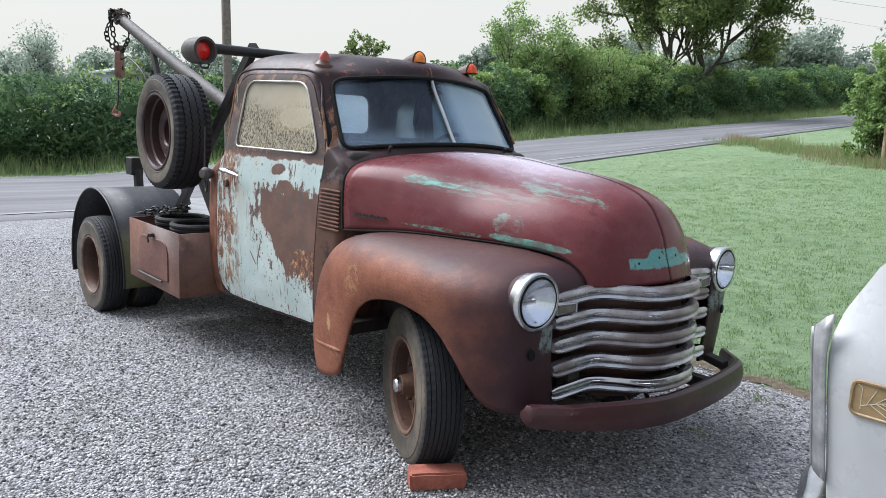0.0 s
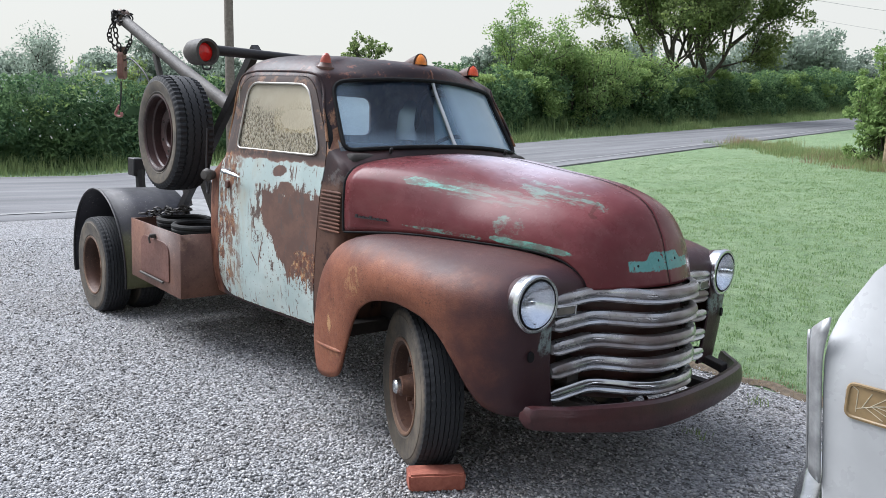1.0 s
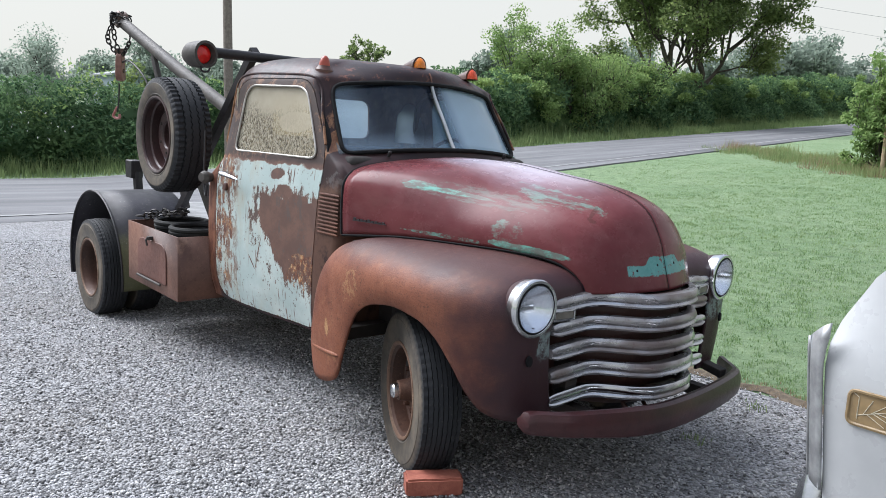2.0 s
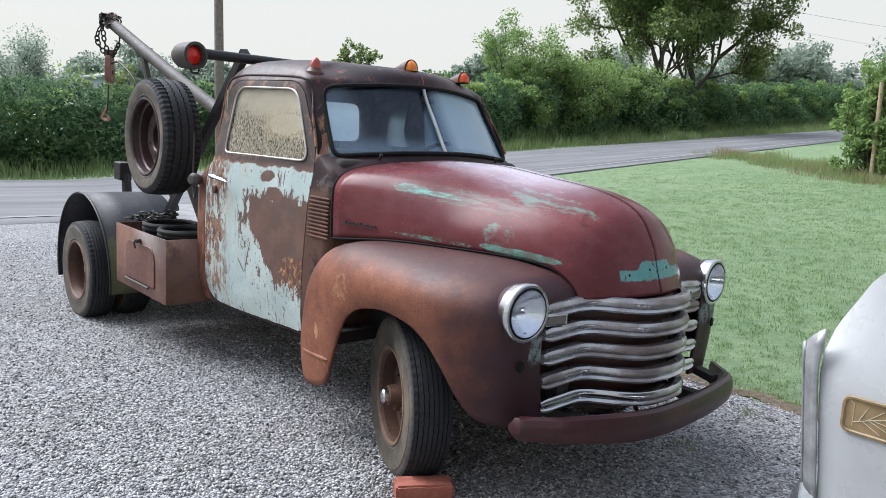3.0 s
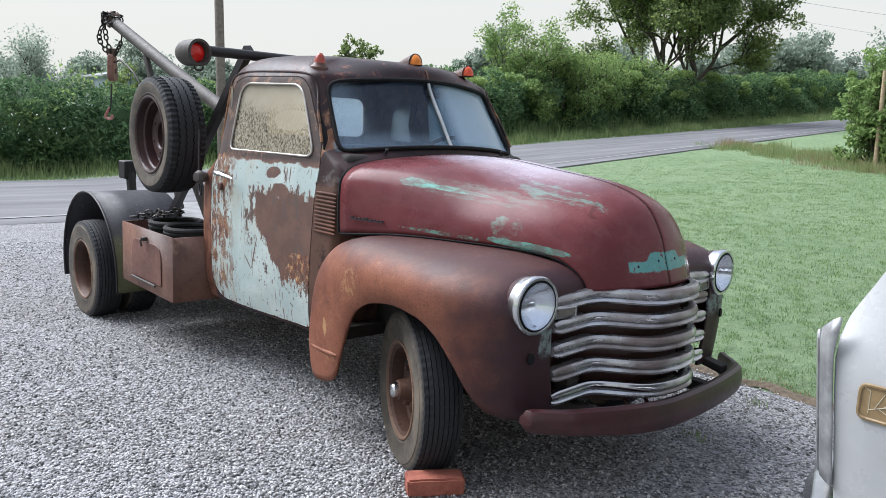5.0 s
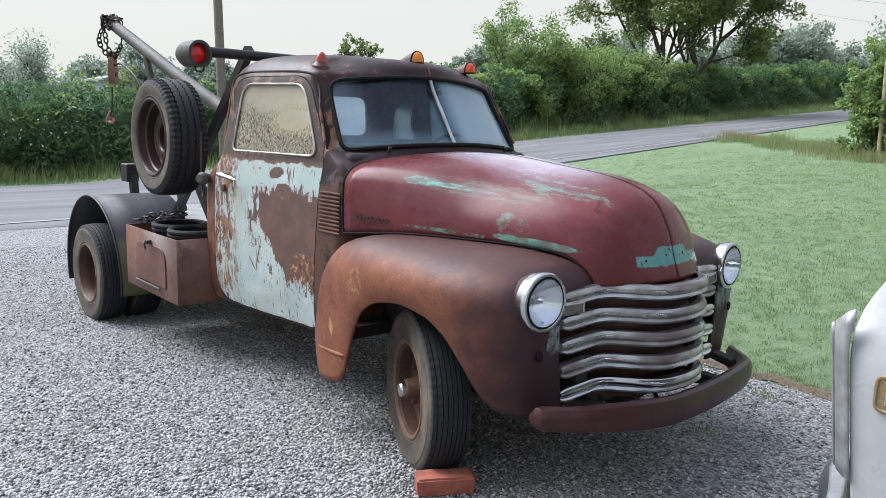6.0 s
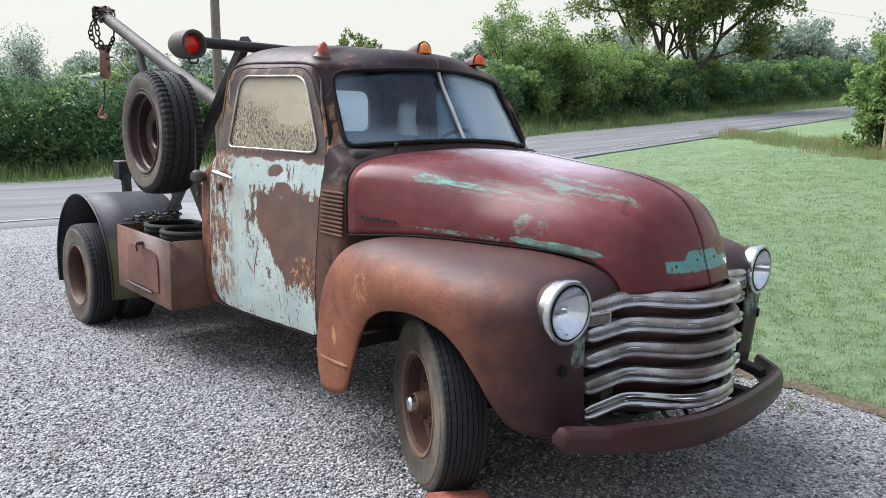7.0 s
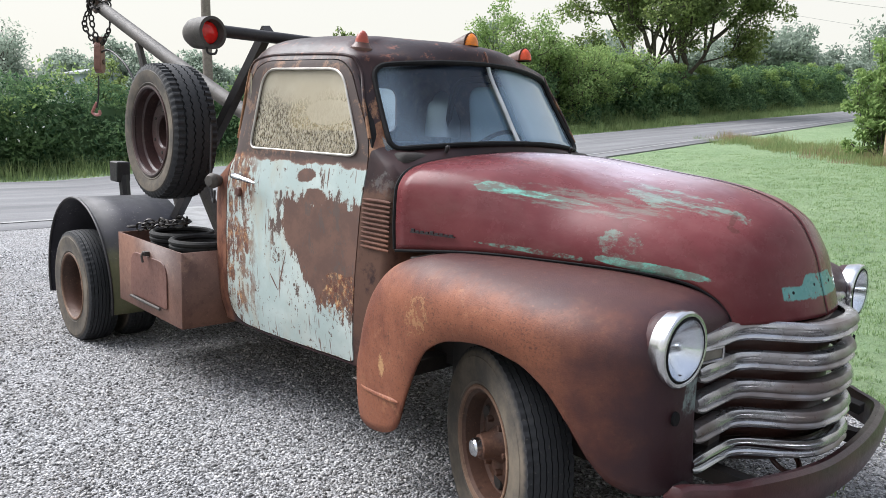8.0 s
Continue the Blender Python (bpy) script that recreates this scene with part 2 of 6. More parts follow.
    bare = n.math("MAXIMUM", bare, n.math("MAXIMUM", n.math("MAXIMUM", flakes, specks), n.math("MAXIMUM", scratch, tatter)))
    bare = n.math("MAXIMUM", bare, n.ramp(n.math("ADD", ax[2], n.math("MULTIPLY", n.noise(9, 6, 0.7), 0.09)), 1.312, 1.322))
    bare = n.math("MAXIMUM", bare, n.ramp(n.math("ADD", ax[2], n.math("MULTIPLY", n.noise(25, 6, 0.7), 0.06)), 0.455, 0.445))
    hot = n.math("MAXIMUM", n.blot(-1.14, 0.69, 0.14, 0.11, 0, 0.5, 9), n.math("MULTIPLY", column, 0.9))
    c = n.mix(n.math("MULTIPLY", hot, n.ramp(n.noise(22, 6, 0.75), 0.38, 0.58)), rust, orange)
    c = n.mix(n.math("MULTIPLY", n.math("MAXIMUM", specks, flakes), 0.6), c, (0.075, 0.062, 0.055))
    edge = n.math("MULTIPLY", bare, n.math("SUBTRACT", 1.0, bare))
    frame_c = n.mix(n.ramp(n.noise(8, 7, 0.75), 0.50, 0.62), (0.042, 0.026, 0.022), n.mix(n.noise(22, 5), (0.12, 0.055, 0.032), (0.25, 0.15, 0.09)))
    c = n.mix(n.ramp(n.math("ADD", ax[2], n.math("MULTIPLY", n.noise(7, 5), 0.05)), 1.30, 1.33), c, frame_c)
    c = n.mix(bare, pale, c)
    c = n.mix(n.math("MULTIPLY", edge, 2.5, True), c, (0.16, 0.07, 0.03))
    n.bump(n.math("SUBTRACT", n.math("MULTIPLY", n.noise(70, 4), 0.25), bare), 0.35, 0.003)
    return n.done(c, n.math("ADD", 0.5, n.math("MULTIPLY", bare, 0.2)), 0.0)




def fender_paint():
    """Orange-brown rust over the side, darker and purpler towards the nose and the crown."""
    n = Nodes("rust_brown_fender_steel")
    ax = n.axes()
    dark = n.mix(n.noise(5, 5), (0.024, 0.012, 0.015), (0.046, 0.021, 0.025))
    rust = n.mix(n.ramp(n.noise(4, 7, 0.68), 0.36, 0.64), (0.125, 0.043, 0.026), (0.205, 0.077, 0.042))
    rust = n.mix(n.math("MULTIPLY", n.ramp(n.noise(11, 7, 0.75), 0.54, 0.70), 0.55), rust, (0.32, 0.16, 0.085))
    nose = n.ramp(n.math("ADD", ax[0], n.math("MULTIPLY", n.math("SUBTRACT", n.noise(3.5, 6, 0.65), 0.5), 0.5)), 0.08, 0.42)
    crown = n.ramp(n.math("ADD", ax[2], n.math("MULTIPLY", n.math("SUBTRACT", n.noise(3, 5, 0.65), 0.5), 0.14)), 0.90, 0.985)
    c = n.mix(n.math("MAXIMUM", nose, n.math("MULTIPLY", crown, 0.85)), rust, dark)
    side = n.math("SUBTRACT", 1.0, nose)
    c = n.mix(n.math("MULTIPLY", n.math("MULTIPLY", n.ramp(n.noise(60, 5, 0.75), 0.53, 0.66), n.ramp(n.noise(3.3, 3), 0.48, 0.6)), 0.65), c, (0.05, 0.024, 0.018))
    spots = n.math("MAXIMUM", n.blot(-0.67, 0.555, 0.020, 0.034, 0, 1.1, 34, 0.8), n.math("MULTIPLY", n.math("MULTIPLY", n.blot(-0.45, 0.80, 0.06, 0.08, 0, 0.8, 12, 0.8), n.ramp(n.noise(34, 5, 0.7), 0.47, 0.56)), 0.5))
    c = n.mix(spots, c, (0.36, 0.21, 0.10))
    chip = n.math("MULTIPLY", n.math("MULTIPLY", n.ramp(n.math("ADD", ax[1], n.math("MULTIPLY", n.noise(14, 5, 0.7), 0.09)), -0.612, -0.60), n.ramp(ax[0], 0.38, 0.40)), n.ramp(n.math("ADD", n.math("ABSOLUTE", n.math("SUBTRACT", ax[2], 0.715)), n.math("MULTIPLY", n.noise(20, 6, 0.75), 0.12)), 0.13, 0.09))
    c = n.mix(n.math("MULTIPLY", chip, n.math("MULTIPLY", n.ramp(n.noise(30, 6, 0.75), 0.40, 0.56), 0.8)), c, (0.20, 0.25, 0.245))
    c = n.mix(n.math("MULTIPLY", n.math("MULTIPLY", n.ramp(n.noise(130, 4, 0.7), 0.52, 0.64), side), 0.55), c, (0.055, 0.024, 0.017))
    c = n.mix(n.math("MULTIPLY", n.math("MULTIPLY", n.ramp(n.noise(95, 4, 0.7, n.stretch(1, 1, 0.8)), 0.58, 0.70), side), 0.28), c, (0.30, 0.12, 0.055))
    n.bump(n.math("ADD", n.noise(90, 4, 0.7), n.math("ADD", n.math("MULTIPLY", n.noise(7, 3), 1.5), n.math("MULTIPLY", n.noise(220, 3, 0.7), 0.8))), 0.26, 0.004)
    return n.done(c, n.math("SUBTRACT", n.math("ADD", 0.45, n.math("MULTIPLY", n.noise(30, 5), 0.28)), n.math("MULTIPLY", n.math("MAXIMUM", nose, crown), 0.14)), 0.0, Specular_IOR_Level=0.26)


def cab_paint():
    n = Nodes("dark_brown_cab_steel")
    ax = n.axes()
    c = n.mix(n.ramp(n.noise(3, 6, 0.65), 0.36, 0.64), (0.018, 0.011, 0.013), (0.040, 0.021, 0.021))
    pillar = n.math("MULTIPLY", n.ramp(n.math("ADD", n.noise(9, 7, 0.72, n.stretch(1.4, 1, 0.5)), n.math("MULTIPLY", n.ramp(ax[0], -1.96, -2.06), 0.14)), 0.50, 0.60), n.math("MULTIPLY", n.math("MAXIMUM", n.ramp(ax[2], 1.37, 1.43), n.math("MULTIPLY", n.ramp(ax[2], 1.24, 1.34), n.ramp(ax[0], -1.0, -1.1))), n.ramp(ax[2], 1.80, 1.66)))
    c = n.mix(n.math("MULTIPLY", pillar, 0.85), c, n.mix(n.noise(20, 5), (0.13, 0.058, 0.034), (0.31, 0.18, 0.10)))
    rear = n.math("MULTIPLY", n.ramp(ax[0], -2.0, -2.08), n.ramp(ax[2], 1.40, 1.20))
    c = n.mix(rear, c, n.mix(n.ramp(n.noise(13, 7, 0.75, n.stretch(1, 1, 0.5)), 0.38, 0.62), (0.085, 0.036, 0.027), (0.21, 0.098, 0.062)))
    pale = n.math("MULTIPLY", n.blot(-0.88, 1.215, 0.08, 0.05, -12, 0.7, 12), n.ramp(n.noise(26, 6, 0.72), 0.42, 0.56))
    c = n.mix(n.math("MULTIPLY", pale, 0.28), c, (0.22, 0.225, 0.22))
    seam = n.math("MULTIPLY", n.ramp(n.noise(16, 7, 0.75), 0.57, 0.64), n.ramp(ax[2], 1.68, 1.74))
    c = n.mix(n.math("MULTIPLY", seam, 0.75), c, (0.17, 0.068, 0.045))
    cowl = n.math("MULTIPLY", n.ramp(n.math("ADD", ax[0], n.math("MULTIPLY", n.math("SUBTRACT", n.noise(6, 5, 0.7), 0.5), 0.06)), -1.08, -1.04), n.ramp(n.math("ADD", ax[2], n.math("MULTIPLY", n.math("SUBTRACT", n.noise(8, 6, 0.72), 0.5), 0.25)), 1.24, 1.17))
    c = n.mix(n.math("MULTIPLY", cowl, n.ramp(n.noise(11, 6, 0.7), 0.28, 0.5)), c, n.mix(n.noise(18, 5), (0.075, 0.042, 0.033), (0.12, 0.066, 0.045)))
    post = n.math("MAXIMUM", n.blot(-2.07, 1.53, 0.075, 0.22, 4, 0.35, 7), n.math("MULTIPLY", n.blot(-1.01, 1.42, 0.05, 0.10, -25, 0.4, 9), 0.9))
    c = n.mix(n.math("MULTIPLY", post, 0.85), c, n.mix(n.ramp(n.noise(16, 6, 0.72), 0.35, 0.65), (0.12, 0.052, 0.03), (0.30, 0.165, 0.085)))
    n.bump(n.math("ADD", n.noise(90, 4, 0.7), n.math("MULTIPLY", n.noise(6, 3), 1.2)), 0.12, 0.004)
    return n.done(c, n.math("ADD", 0.28, n.math("MULTIPLY", n.noise(24, 5), 0.3)), 0.0, Specular_IOR_Level=0.2)


HOOD, DOOR, FENDER, CAB = hood_paint(), door_paint(), fender_paint(), cab_paint()


def plain(name, a, b, scale, rough, metal=0.0, bump=0.1, fine=60, **more):
    n = Nodes(name)
    c = n.mix(n.ramp(n.noise(scale, 6, 0.65), 0.3, 0.7), a, b)
    n.bump(n.noise(fine, 4), bump, 0.004)
    return n.done(c, n.math("ADD", n.math("MULTIPLY", n.noise(scale * 3, 4), 0.25), rough - 0.12), metal, **more)


RUBBER = plain("worn_black_rubber", (0.016, 0.016, 0.018), (0.042, 0.040, 0.038), 9, 0.62, bump=0.2)
# Black of the rubber seals, used also as painted shade in gaps and holes.
SEAL_GAP_BLACK = plain("black_rubber_and_gap_shade", (0.004, 0.004, 0.005), (0.009, 0.009, 0.010), 20, 0.8, Specular_IOR_Level=0.22)
CHROME = plain("dull_chrome", (0.52, 0.53, 0.55), (0.68, 0.69, 0.71), 12, 0.22, 1.0, 0.05, 30)


def pitted(name, low, high):
    n = Nodes(name)
    wear = n.math("ADD", n.math("MULTIPLY", n.ramp(n.noise(3.0, 3, 0.6, n.stretch(1, 0.7, 2)), low, high), 0.85), n.math("MULTIPLY", n.ramp(n.noise(60, 4, 0.7), 0.55, 0.72), 0.25), True)
    c = n.mix(wear, (0.45, 0.46, 0.485), (0.12, 0.083, 0.07))
    n.bump(n.noise(50, 5, 0.7), 0.04, 0.003)
    return n.done(c, n.math("ADD", 0.16, n.math("MULTIPLY", wear, 0.30)), n.math("SUBTRACT", 1.0, n.math("MULTIPLY", wear, 0.55)))


PITTED = pitted("pitted_chrome_bars", 0.42, 0.66)
PITTED_BROWN = pitted("brown_stained_chrome_bars", 0.33, 0.57)
# Near-black: shade inside, under and behind parts is put into the colour.
SHADOW_BLACK = plain("underside_shade_black", (0.012, 0.011, 0.010), (0.03, 0.022, 0.018), 8, 0.8)
BRICK = plain("red_brick_clay", (0.20, 0.055, 0.035), (0.32, 0.11, 0.07), 18, 0.85, bump=0.5, fine=90)
WHITE_PAINT = plain("glossy_white_car_paint", (0.33, 0.335, 0.34), (0.38, 0.385, 0.39), 4, 0.28, bump=0.01)
WOOD_POLE = plain("weathered_pole_wood", (0.13, 0.11, 0.095), (0.22, 0.19, 0.165), 14, 0.85, bump=0.4)


def lens(name, color, rough=0.15):
    n = Nodes(name)
    c = n.mix(n.ramp(n.noise(30, 3), 0.3, 0.7), tuple(v * 0.75 for v in color), color)
    return n.done(c, rough, 0.0, Transmission_Weight=0.25, IOR=1.45)


RED_LENS, AMBER_LENS = lens("red_plastic_lens", (0.75, 0.02, 0.015)), lens("amber_plastic_lens", (0.9, 0.26, 0.02))
ORANGE_LENS = lens("orange_plastic_lens", (0.85, 0.10, 0.025))
FADED_RED_LENS = lens("faded_red_plastic_lens", (0.42, 0.075, 0.045), rough=0.35)


def fogged(name, tint, fog, low=0.0, high=1.0, beads=False, through_light=0.35, where=None):
    """Window glass with dew on it: clear glass that shows the inside, under a milky film of uneven thickness."""
    n = Nodes(name)
    t = n.t
    out = t.nodes["Material Output"]
    clear = t.nodes.new("ShaderNodeBsdfTransparent")
    clear.inputs[0].default_value = (*tint, 1)
    gloss = t.nodes.new("ShaderNodeBsdfGlossy")
    gloss.inputs["Roughness"].default_value = 0.06
    milk, back = t.nodes.new("ShaderNodeBsdfDiffuse"), t.nodes.new("ShaderNodeBsdfTranslucent")
    col = n.mix(n.noise(5, 4), fog, tuple(v * 0.86 for v in fog))
    n.put(milk, "Color", col)
    n.put(back, "Color", col)
    overlay = t.nodes.new("ShaderNodeMixShader")
    overlay.inputs[0].default_value = through_light
    t.links.new(milk.outputs[0], overlay.inputs[1])
    t.links.new(back.outputs[0], overlay.inputs[2])
    amount = n.math("ADD", low, n.math("MULTIPLY", n.ramp(n.noise(2.4, 5, 0.6, n.stretch(1, 1, 0.8)), 0.32, 0.68), high - low))
    if where:
        amount = n.math("MAXIMUM", amount, n.math("ADD", where(n), n.math("MULTIPLY", n.math("SUBTRACT", n.noise(6, 5, 0.7), 0.5), 0.10)), True)
    if beads:
        runs = n.noise(120, 4, 0.7, n.stretch(1.25, 1, 0.42))
        low = n.ramp(n.math("ADD", n.axes()[2], n.math("MULTIPLY", n.math("SUBTRACT", n.noise(5, 4), 0.5), 0.22)), 1.62, 1.50)
        # Beads left out at upper front to imitate the far window's pale light.
        wet = n.math("MULTIPLY", low, n.math("SUBTRACT", 1.0, n.math("MULTIPLY", n.blot(-1.34, 1.505, 0.17, 0.055, 0, 0.25, 5), 0.85)))
        gaps = n.math("MULTIPLY", n.math("SUBTRACT", 1.0, n.ramp(runs, 0.46, 0.54)), n.math("MULTIPLY", wet, 0.92))
        amount = n.math("MULTIPLY", n.math("ADD", amount, 0.15), n.math("SUBTRACT", 1.0, gaps), True)
    m1, m2 = t.nodes.new("ShaderNodeMixShader"), t.nodes.new("ShaderNodeMixShader")
    n.put(m1, 0, amount)
    t.links.new(clear.outputs[0], m1.inputs[1])
    t.links.new(overlay.outputs[0], m1.inputs[2])
    fr = t.nodes.new("ShaderNodeLayerWeight")
    fr.inputs[0].default_value = 0.5
    n.put(m2, 0, n.math("ADD", 0.03, n.math("MULTIPLY", n.math("POWER", fr.outputs["Facing"], 5.0), 0.9)))
    t.links.new(m1.outputs[0], m2.inputs[1])
    t.links.new(gloss.outputs[0], m2.inputs[2])
    t.links.new(m2.outputs[0], out.inputs[0])
    return n.m


def screen_mist(n):
    """Mist hangs low on the driver's pane and covers most of the other one."""
    ax = n.axes()
    low = n.math("MULTIPLY", n.ramp(ax[2], 1.50, 1.39), 0.18)
    edge = n.math("MULTIPLY", n.ramp(ax[1], -0.36, -0.62), 0.22)
    return n.math("MAXIMUM", n.math("MAXIMUM", low, edge), n.math("MULTIPLY", n.ramp(ax[1], 0.01, 0.16), 0.72))


GLASS_FRONT = fogged("dewy_windscreen_glass", (0.60, 0.71, 0.90), (0.50, 0.63, 0.73), 0.0, 0.02, where=screen_mist)
GLASS_SIDE = fogged("dew_beaded_door_glass", (0.62, 0.58, 0.48), (0.50, 0.455, 0.355), 0.5, 0.75, True, 0.15)
GLASS_REAR = fogged("misted_rear_glass", (0.97, 0.98, 0.97), (0.56, 0.53, 0.42), 0.70, 0.86, False, 0.8)
GLASS_LEFT = fogged("misted_left_door_glass", (0.97, 0.98, 0.97), (0.46, 0.50, 0.48), 0.66, 0.8, False, 0.8)


def gravel_mat():
    n = Nodes("grey_limestone_gravel")
    a = n.cells(80, "Color")
    sep = n.t.nodes.new("ShaderNodeSeparateColor")
    n.put(sep, 0, a)
    c = n.mix(sep.outputs[0], (0.055, 0.055, 0.058), (0.42, 0.42, 0.43))
    c = n.mix(n.math("MULTIPLY", n.ramp(n.noise(0.8, 5), 0.4, 0.7), 0.3), c, (0.17, 0.15, 0.13))
    d = n.cells(80, "Distance")
    n.bump(n.math("SUBTRACT", n.math("MULTIPLY", n.noise(25, 3), 0.4), d), 0.9, 0.02)
    return n.done(c, 0.8)


def stone_mat():
    n = Nodes("crushed_limestone")
    c = n.mix(n.island(), (0.070, 0.068, 0.067), (0.62, 0.612, 0.605))
    # dirt has worked up among the stones in uneven patches
    dirt = n.math("MULTIPLY", n.ramp(n.noise(0.9, 6, 0.7), 0.42, 0.66), 0.5)
    c = n.mix(dirt, c, n.mix(n.island(), (0.055, 0.047, 0.040), (0.34, 0.30, 0.26)))
    n.bump(n.noise(300, 3), 0.3, 0.002)
    return n.done(c, 0.8, Specular_IOR_Level=0.3)


def asphalt_mat():
    n = Nodes("worn_grey_asphalt")
    c = n.mix(n.ramp(n.noise(0.5, 6, 0.7, n.stretch(3, 0.25, 1)), 0.3, 0.7), (0.10, 0.10, 0.105), (0.20, 0.20, 0.205))
    c = n.mix(n.math("MULTIPLY", n.ramp(n.noise(70, 3), 0.4, 0.7), 0.35), c, (0.09, 0.09, 0.09))
    n.bump(n.noise(120, 3), 0.3, 0.006)
    return n.done(c, 0.85, Specular_IOR_Level=0.2)


def lawn_mat():
    n = Nodes("mown_dewy_grass")
    c = n.mix(n.ramp(n.noise(0.7, 6, 0.7), 0.35, 0.65), (0.135, 0.215, 0.095), (0.19, 0.265, 0.135))
    c = n.mix(n.math("MULTIPLY", n.ramp(n.noise(14, 6, 0.75, n.stretch(1, 0.5, 1)), 0.42, 0.7), 0.6), c, (0.125, 0.185, 0.075))
    c = n.mix(n.math("MULTIPLY", n.ramp(n.noise(5, 6, 0.75), 0.56, 0.75), 0.45), c, (0.31, 0.37, 0.19))
    c = n.mix(n.math("MULTIPLY", n.ramp(n.noise(1.9, 7, 0.78, n.stretch(1.6, 0.7, 1)), 0.50, 0.66), 0.45), c, (0.14, 0.18, 0.085))
    c = n.mix(n.math("MULTIPLY", n.ramp(n.noise(34, 5, 0.75), 0.50, 0.66), 0.6), c, (0.085, 0.135, 0.05))
    c = n.mix(n.math("MULTIPLY", n.ramp(n.noise(55, 4, 0.75), 0.56, 0.68), 0.5), c, (0.34, 0.43, 0.23))
    rough_turf = n.noise(6, 9, 0.86)
    c = n.mix(n.math("MULTIPLY", n.ramp(rough_turf, 0.50, 0.62), 0.85), c, (0.075, 0.12, 0.045))
    c = n.mix(n.math("MULTIPLY", n.ramp(rough_turf, 0.46, 0.34), 0.55), c, (0.32, 0.40, 0.21))
    n.bump(n.math("ADD", n.noise(60, 5, 0.8), n.math("MULTIPLY", rough_turf, 2.0)), 0.8, 0.03)
    return n.done(c, 0.8)


def leaf_mat(name, a, b, yellow, through_light=0.45, shine=0.12):
    n = Nodes(name)
    c = n.mix(n.island(), a, b)
    c = n.mix(n.ramp(n.noise(0.9, 3), 0.5, 0.75), c, yellow)
    back = n.t.nodes.new("ShaderNodeBsdfTranslucent")
    n.put(back, "Color", c)
    mixed = n.t.nodes.new("ShaderNodeMixShader")
    mixed.inputs[0].default_value = through_light
    n.t.links.new(n.b.outputs[0], mixed.inputs[1])
    n.t.links.new(back.outputs[0], mixed.inputs[2])
    n.t.links.new(mixed.outputs[0], n.t.nodes["Material Output"].inputs[0])
    return n.done(c, 0.6, 0.0, Specular_IOR_Level=shine)


GRAVEL, STONES, ASPHALT, LAWN = gravel_mat(), stone_mat(), asphalt_mat(), lawn_mat()
LEAF_HEDGE = leaf_mat("dark_hedge_leaves", (0.032, 0.075, 0.04), (0.17, 0.26, 0.125), (0.20, 0.30, 0.12), 0.45, 0.06)
LEAF_BRIGHT = leaf_mat("bright_young_leaves", (0.14, 0.225, 0.075), (0.30, 0.40, 0.15), (0.35, 0.44, 0.15), 0.5)
LEAF_TREE = leaf_mat("tree_leaves", (0.10, 0.145, 0.055), (0.24, 0.30, 0.11), (0.27, 0.33, 0.11), 0.6)
# Pale grey-green: the haze of distance is mixed into this leaf colour.
LEAF_HAZED = leaf_mat("haze_paled_tree_leaves", (0.235, 0.285, 0.235), (0.275, 0.325, 0.265), (0.27, 0.32, 0.255), 0.62, 0.0)
GRASS_TALL = leaf_mat("tall_verge_grass", (0.13, 0.19, 0.075), (0.27, 0.34, 0.15), (0.27, 0.32, 0.14))
LAWN_BLADE = leaf_mat("lawn_blades", (0.12, 0.20, 0.075), (0.28, 0.38, 0.18), (0.26, 0.34, 0.155))
GRASS_DRY = leaf_mat("dry_verge_grass", (0.17, 0.20, 0.08), (0.30, 0.32, 0.15), (0.30, 0.25, 0.14))
GRASS_RUSSET = leaf_mat("russet_seeding_grass", (0.20, 0.14, 0.085), (0.34, 0.26, 0.17), (0.30, 0.25, 0.14))
BARK = plain("dark_bark", (0.045, 0.037, 0.03), (0.085, 0.07, 0.058), 6, 0.9, bump=0.6, fine=20)
LINE_WHITE = plain("worn_white_road_paint", (0.16, 0.16, 0.16), (0.29, 0.29, 0.285), 6, 0.7)


RUST_BUMPER = rusty("maroon_bumper_paint", (0.030, 0.011, 0.013), (0.056, 0.019, 0.020), (0.11, 0.042, 0.036), 0.34, 0.3)


def tyre_mat():
    """Black tread, and a sidewall that has greyed and taken dust."""
    n = Nodes("tyre_rubber")
    ax = n.axes()
    rad = n.math("SQRT", n.math("ADD", n.math("MULTIPLY", ax[0], ax[0]), n.math("MULTIPLY", ax[2], ax[2])))
    side = n.ramp(rad, 0.348, 0.332)
    dust = n.math("MULTIPLY", side, n.math("ADD", 0.25, n.math("MULTIPLY", n.ramp(n.noise(5, 6, 0.7), 0.32, 0.70), 0.75)))
    c = n.mix(dust, n.mix(n.noise(16, 5), (0.008, 0.009, 0.012), (0.016, 0.017, 0.020)), (0.135, 0.110, 0.080))
    c = n.mix(n.math("MULTIPLY", n.ramp(n.noise(90, 3), 0.62, 0.7), 0.5), c, (0.09, 0.08, 0.07))
    n.bump(n.math("ADD", n.noise(80, 4), n.noise(9, 3)), 0.2, 0.004)
    return n.done(c, 0.78)


HEAD_GLASS = fogged("headlight_glass", (0.97, 0.98, 1.0), (0.80, 0.85, 0.90), 0.02, 0.09)
RUBBER_TYRE = tyre_mat()
PARK = lens("clouded_lamp_glass", (0.22, 0.20, 0.17), rough=0.35)
CLEAR_RIB = lens("pale_clouded_plastic", (0.62, 0.56, 0.42), rough=0.3)
MARKER = lens("yellowed_marker_lens", (0.34, 0.24, 0.12), rough=0.25)
ROPE = plain("black_rubber_hose", (0.008, 0.008, 0.009), (0.02, 0.02, 0.019), 20, 0.75, Specular_IOR_Level=0.3)
CHAIN = plain("rusty_chain_steel", (0.045, 0.032, 0.026), (0.12, 0.075, 0.055), 30, 0.55, 0.4)
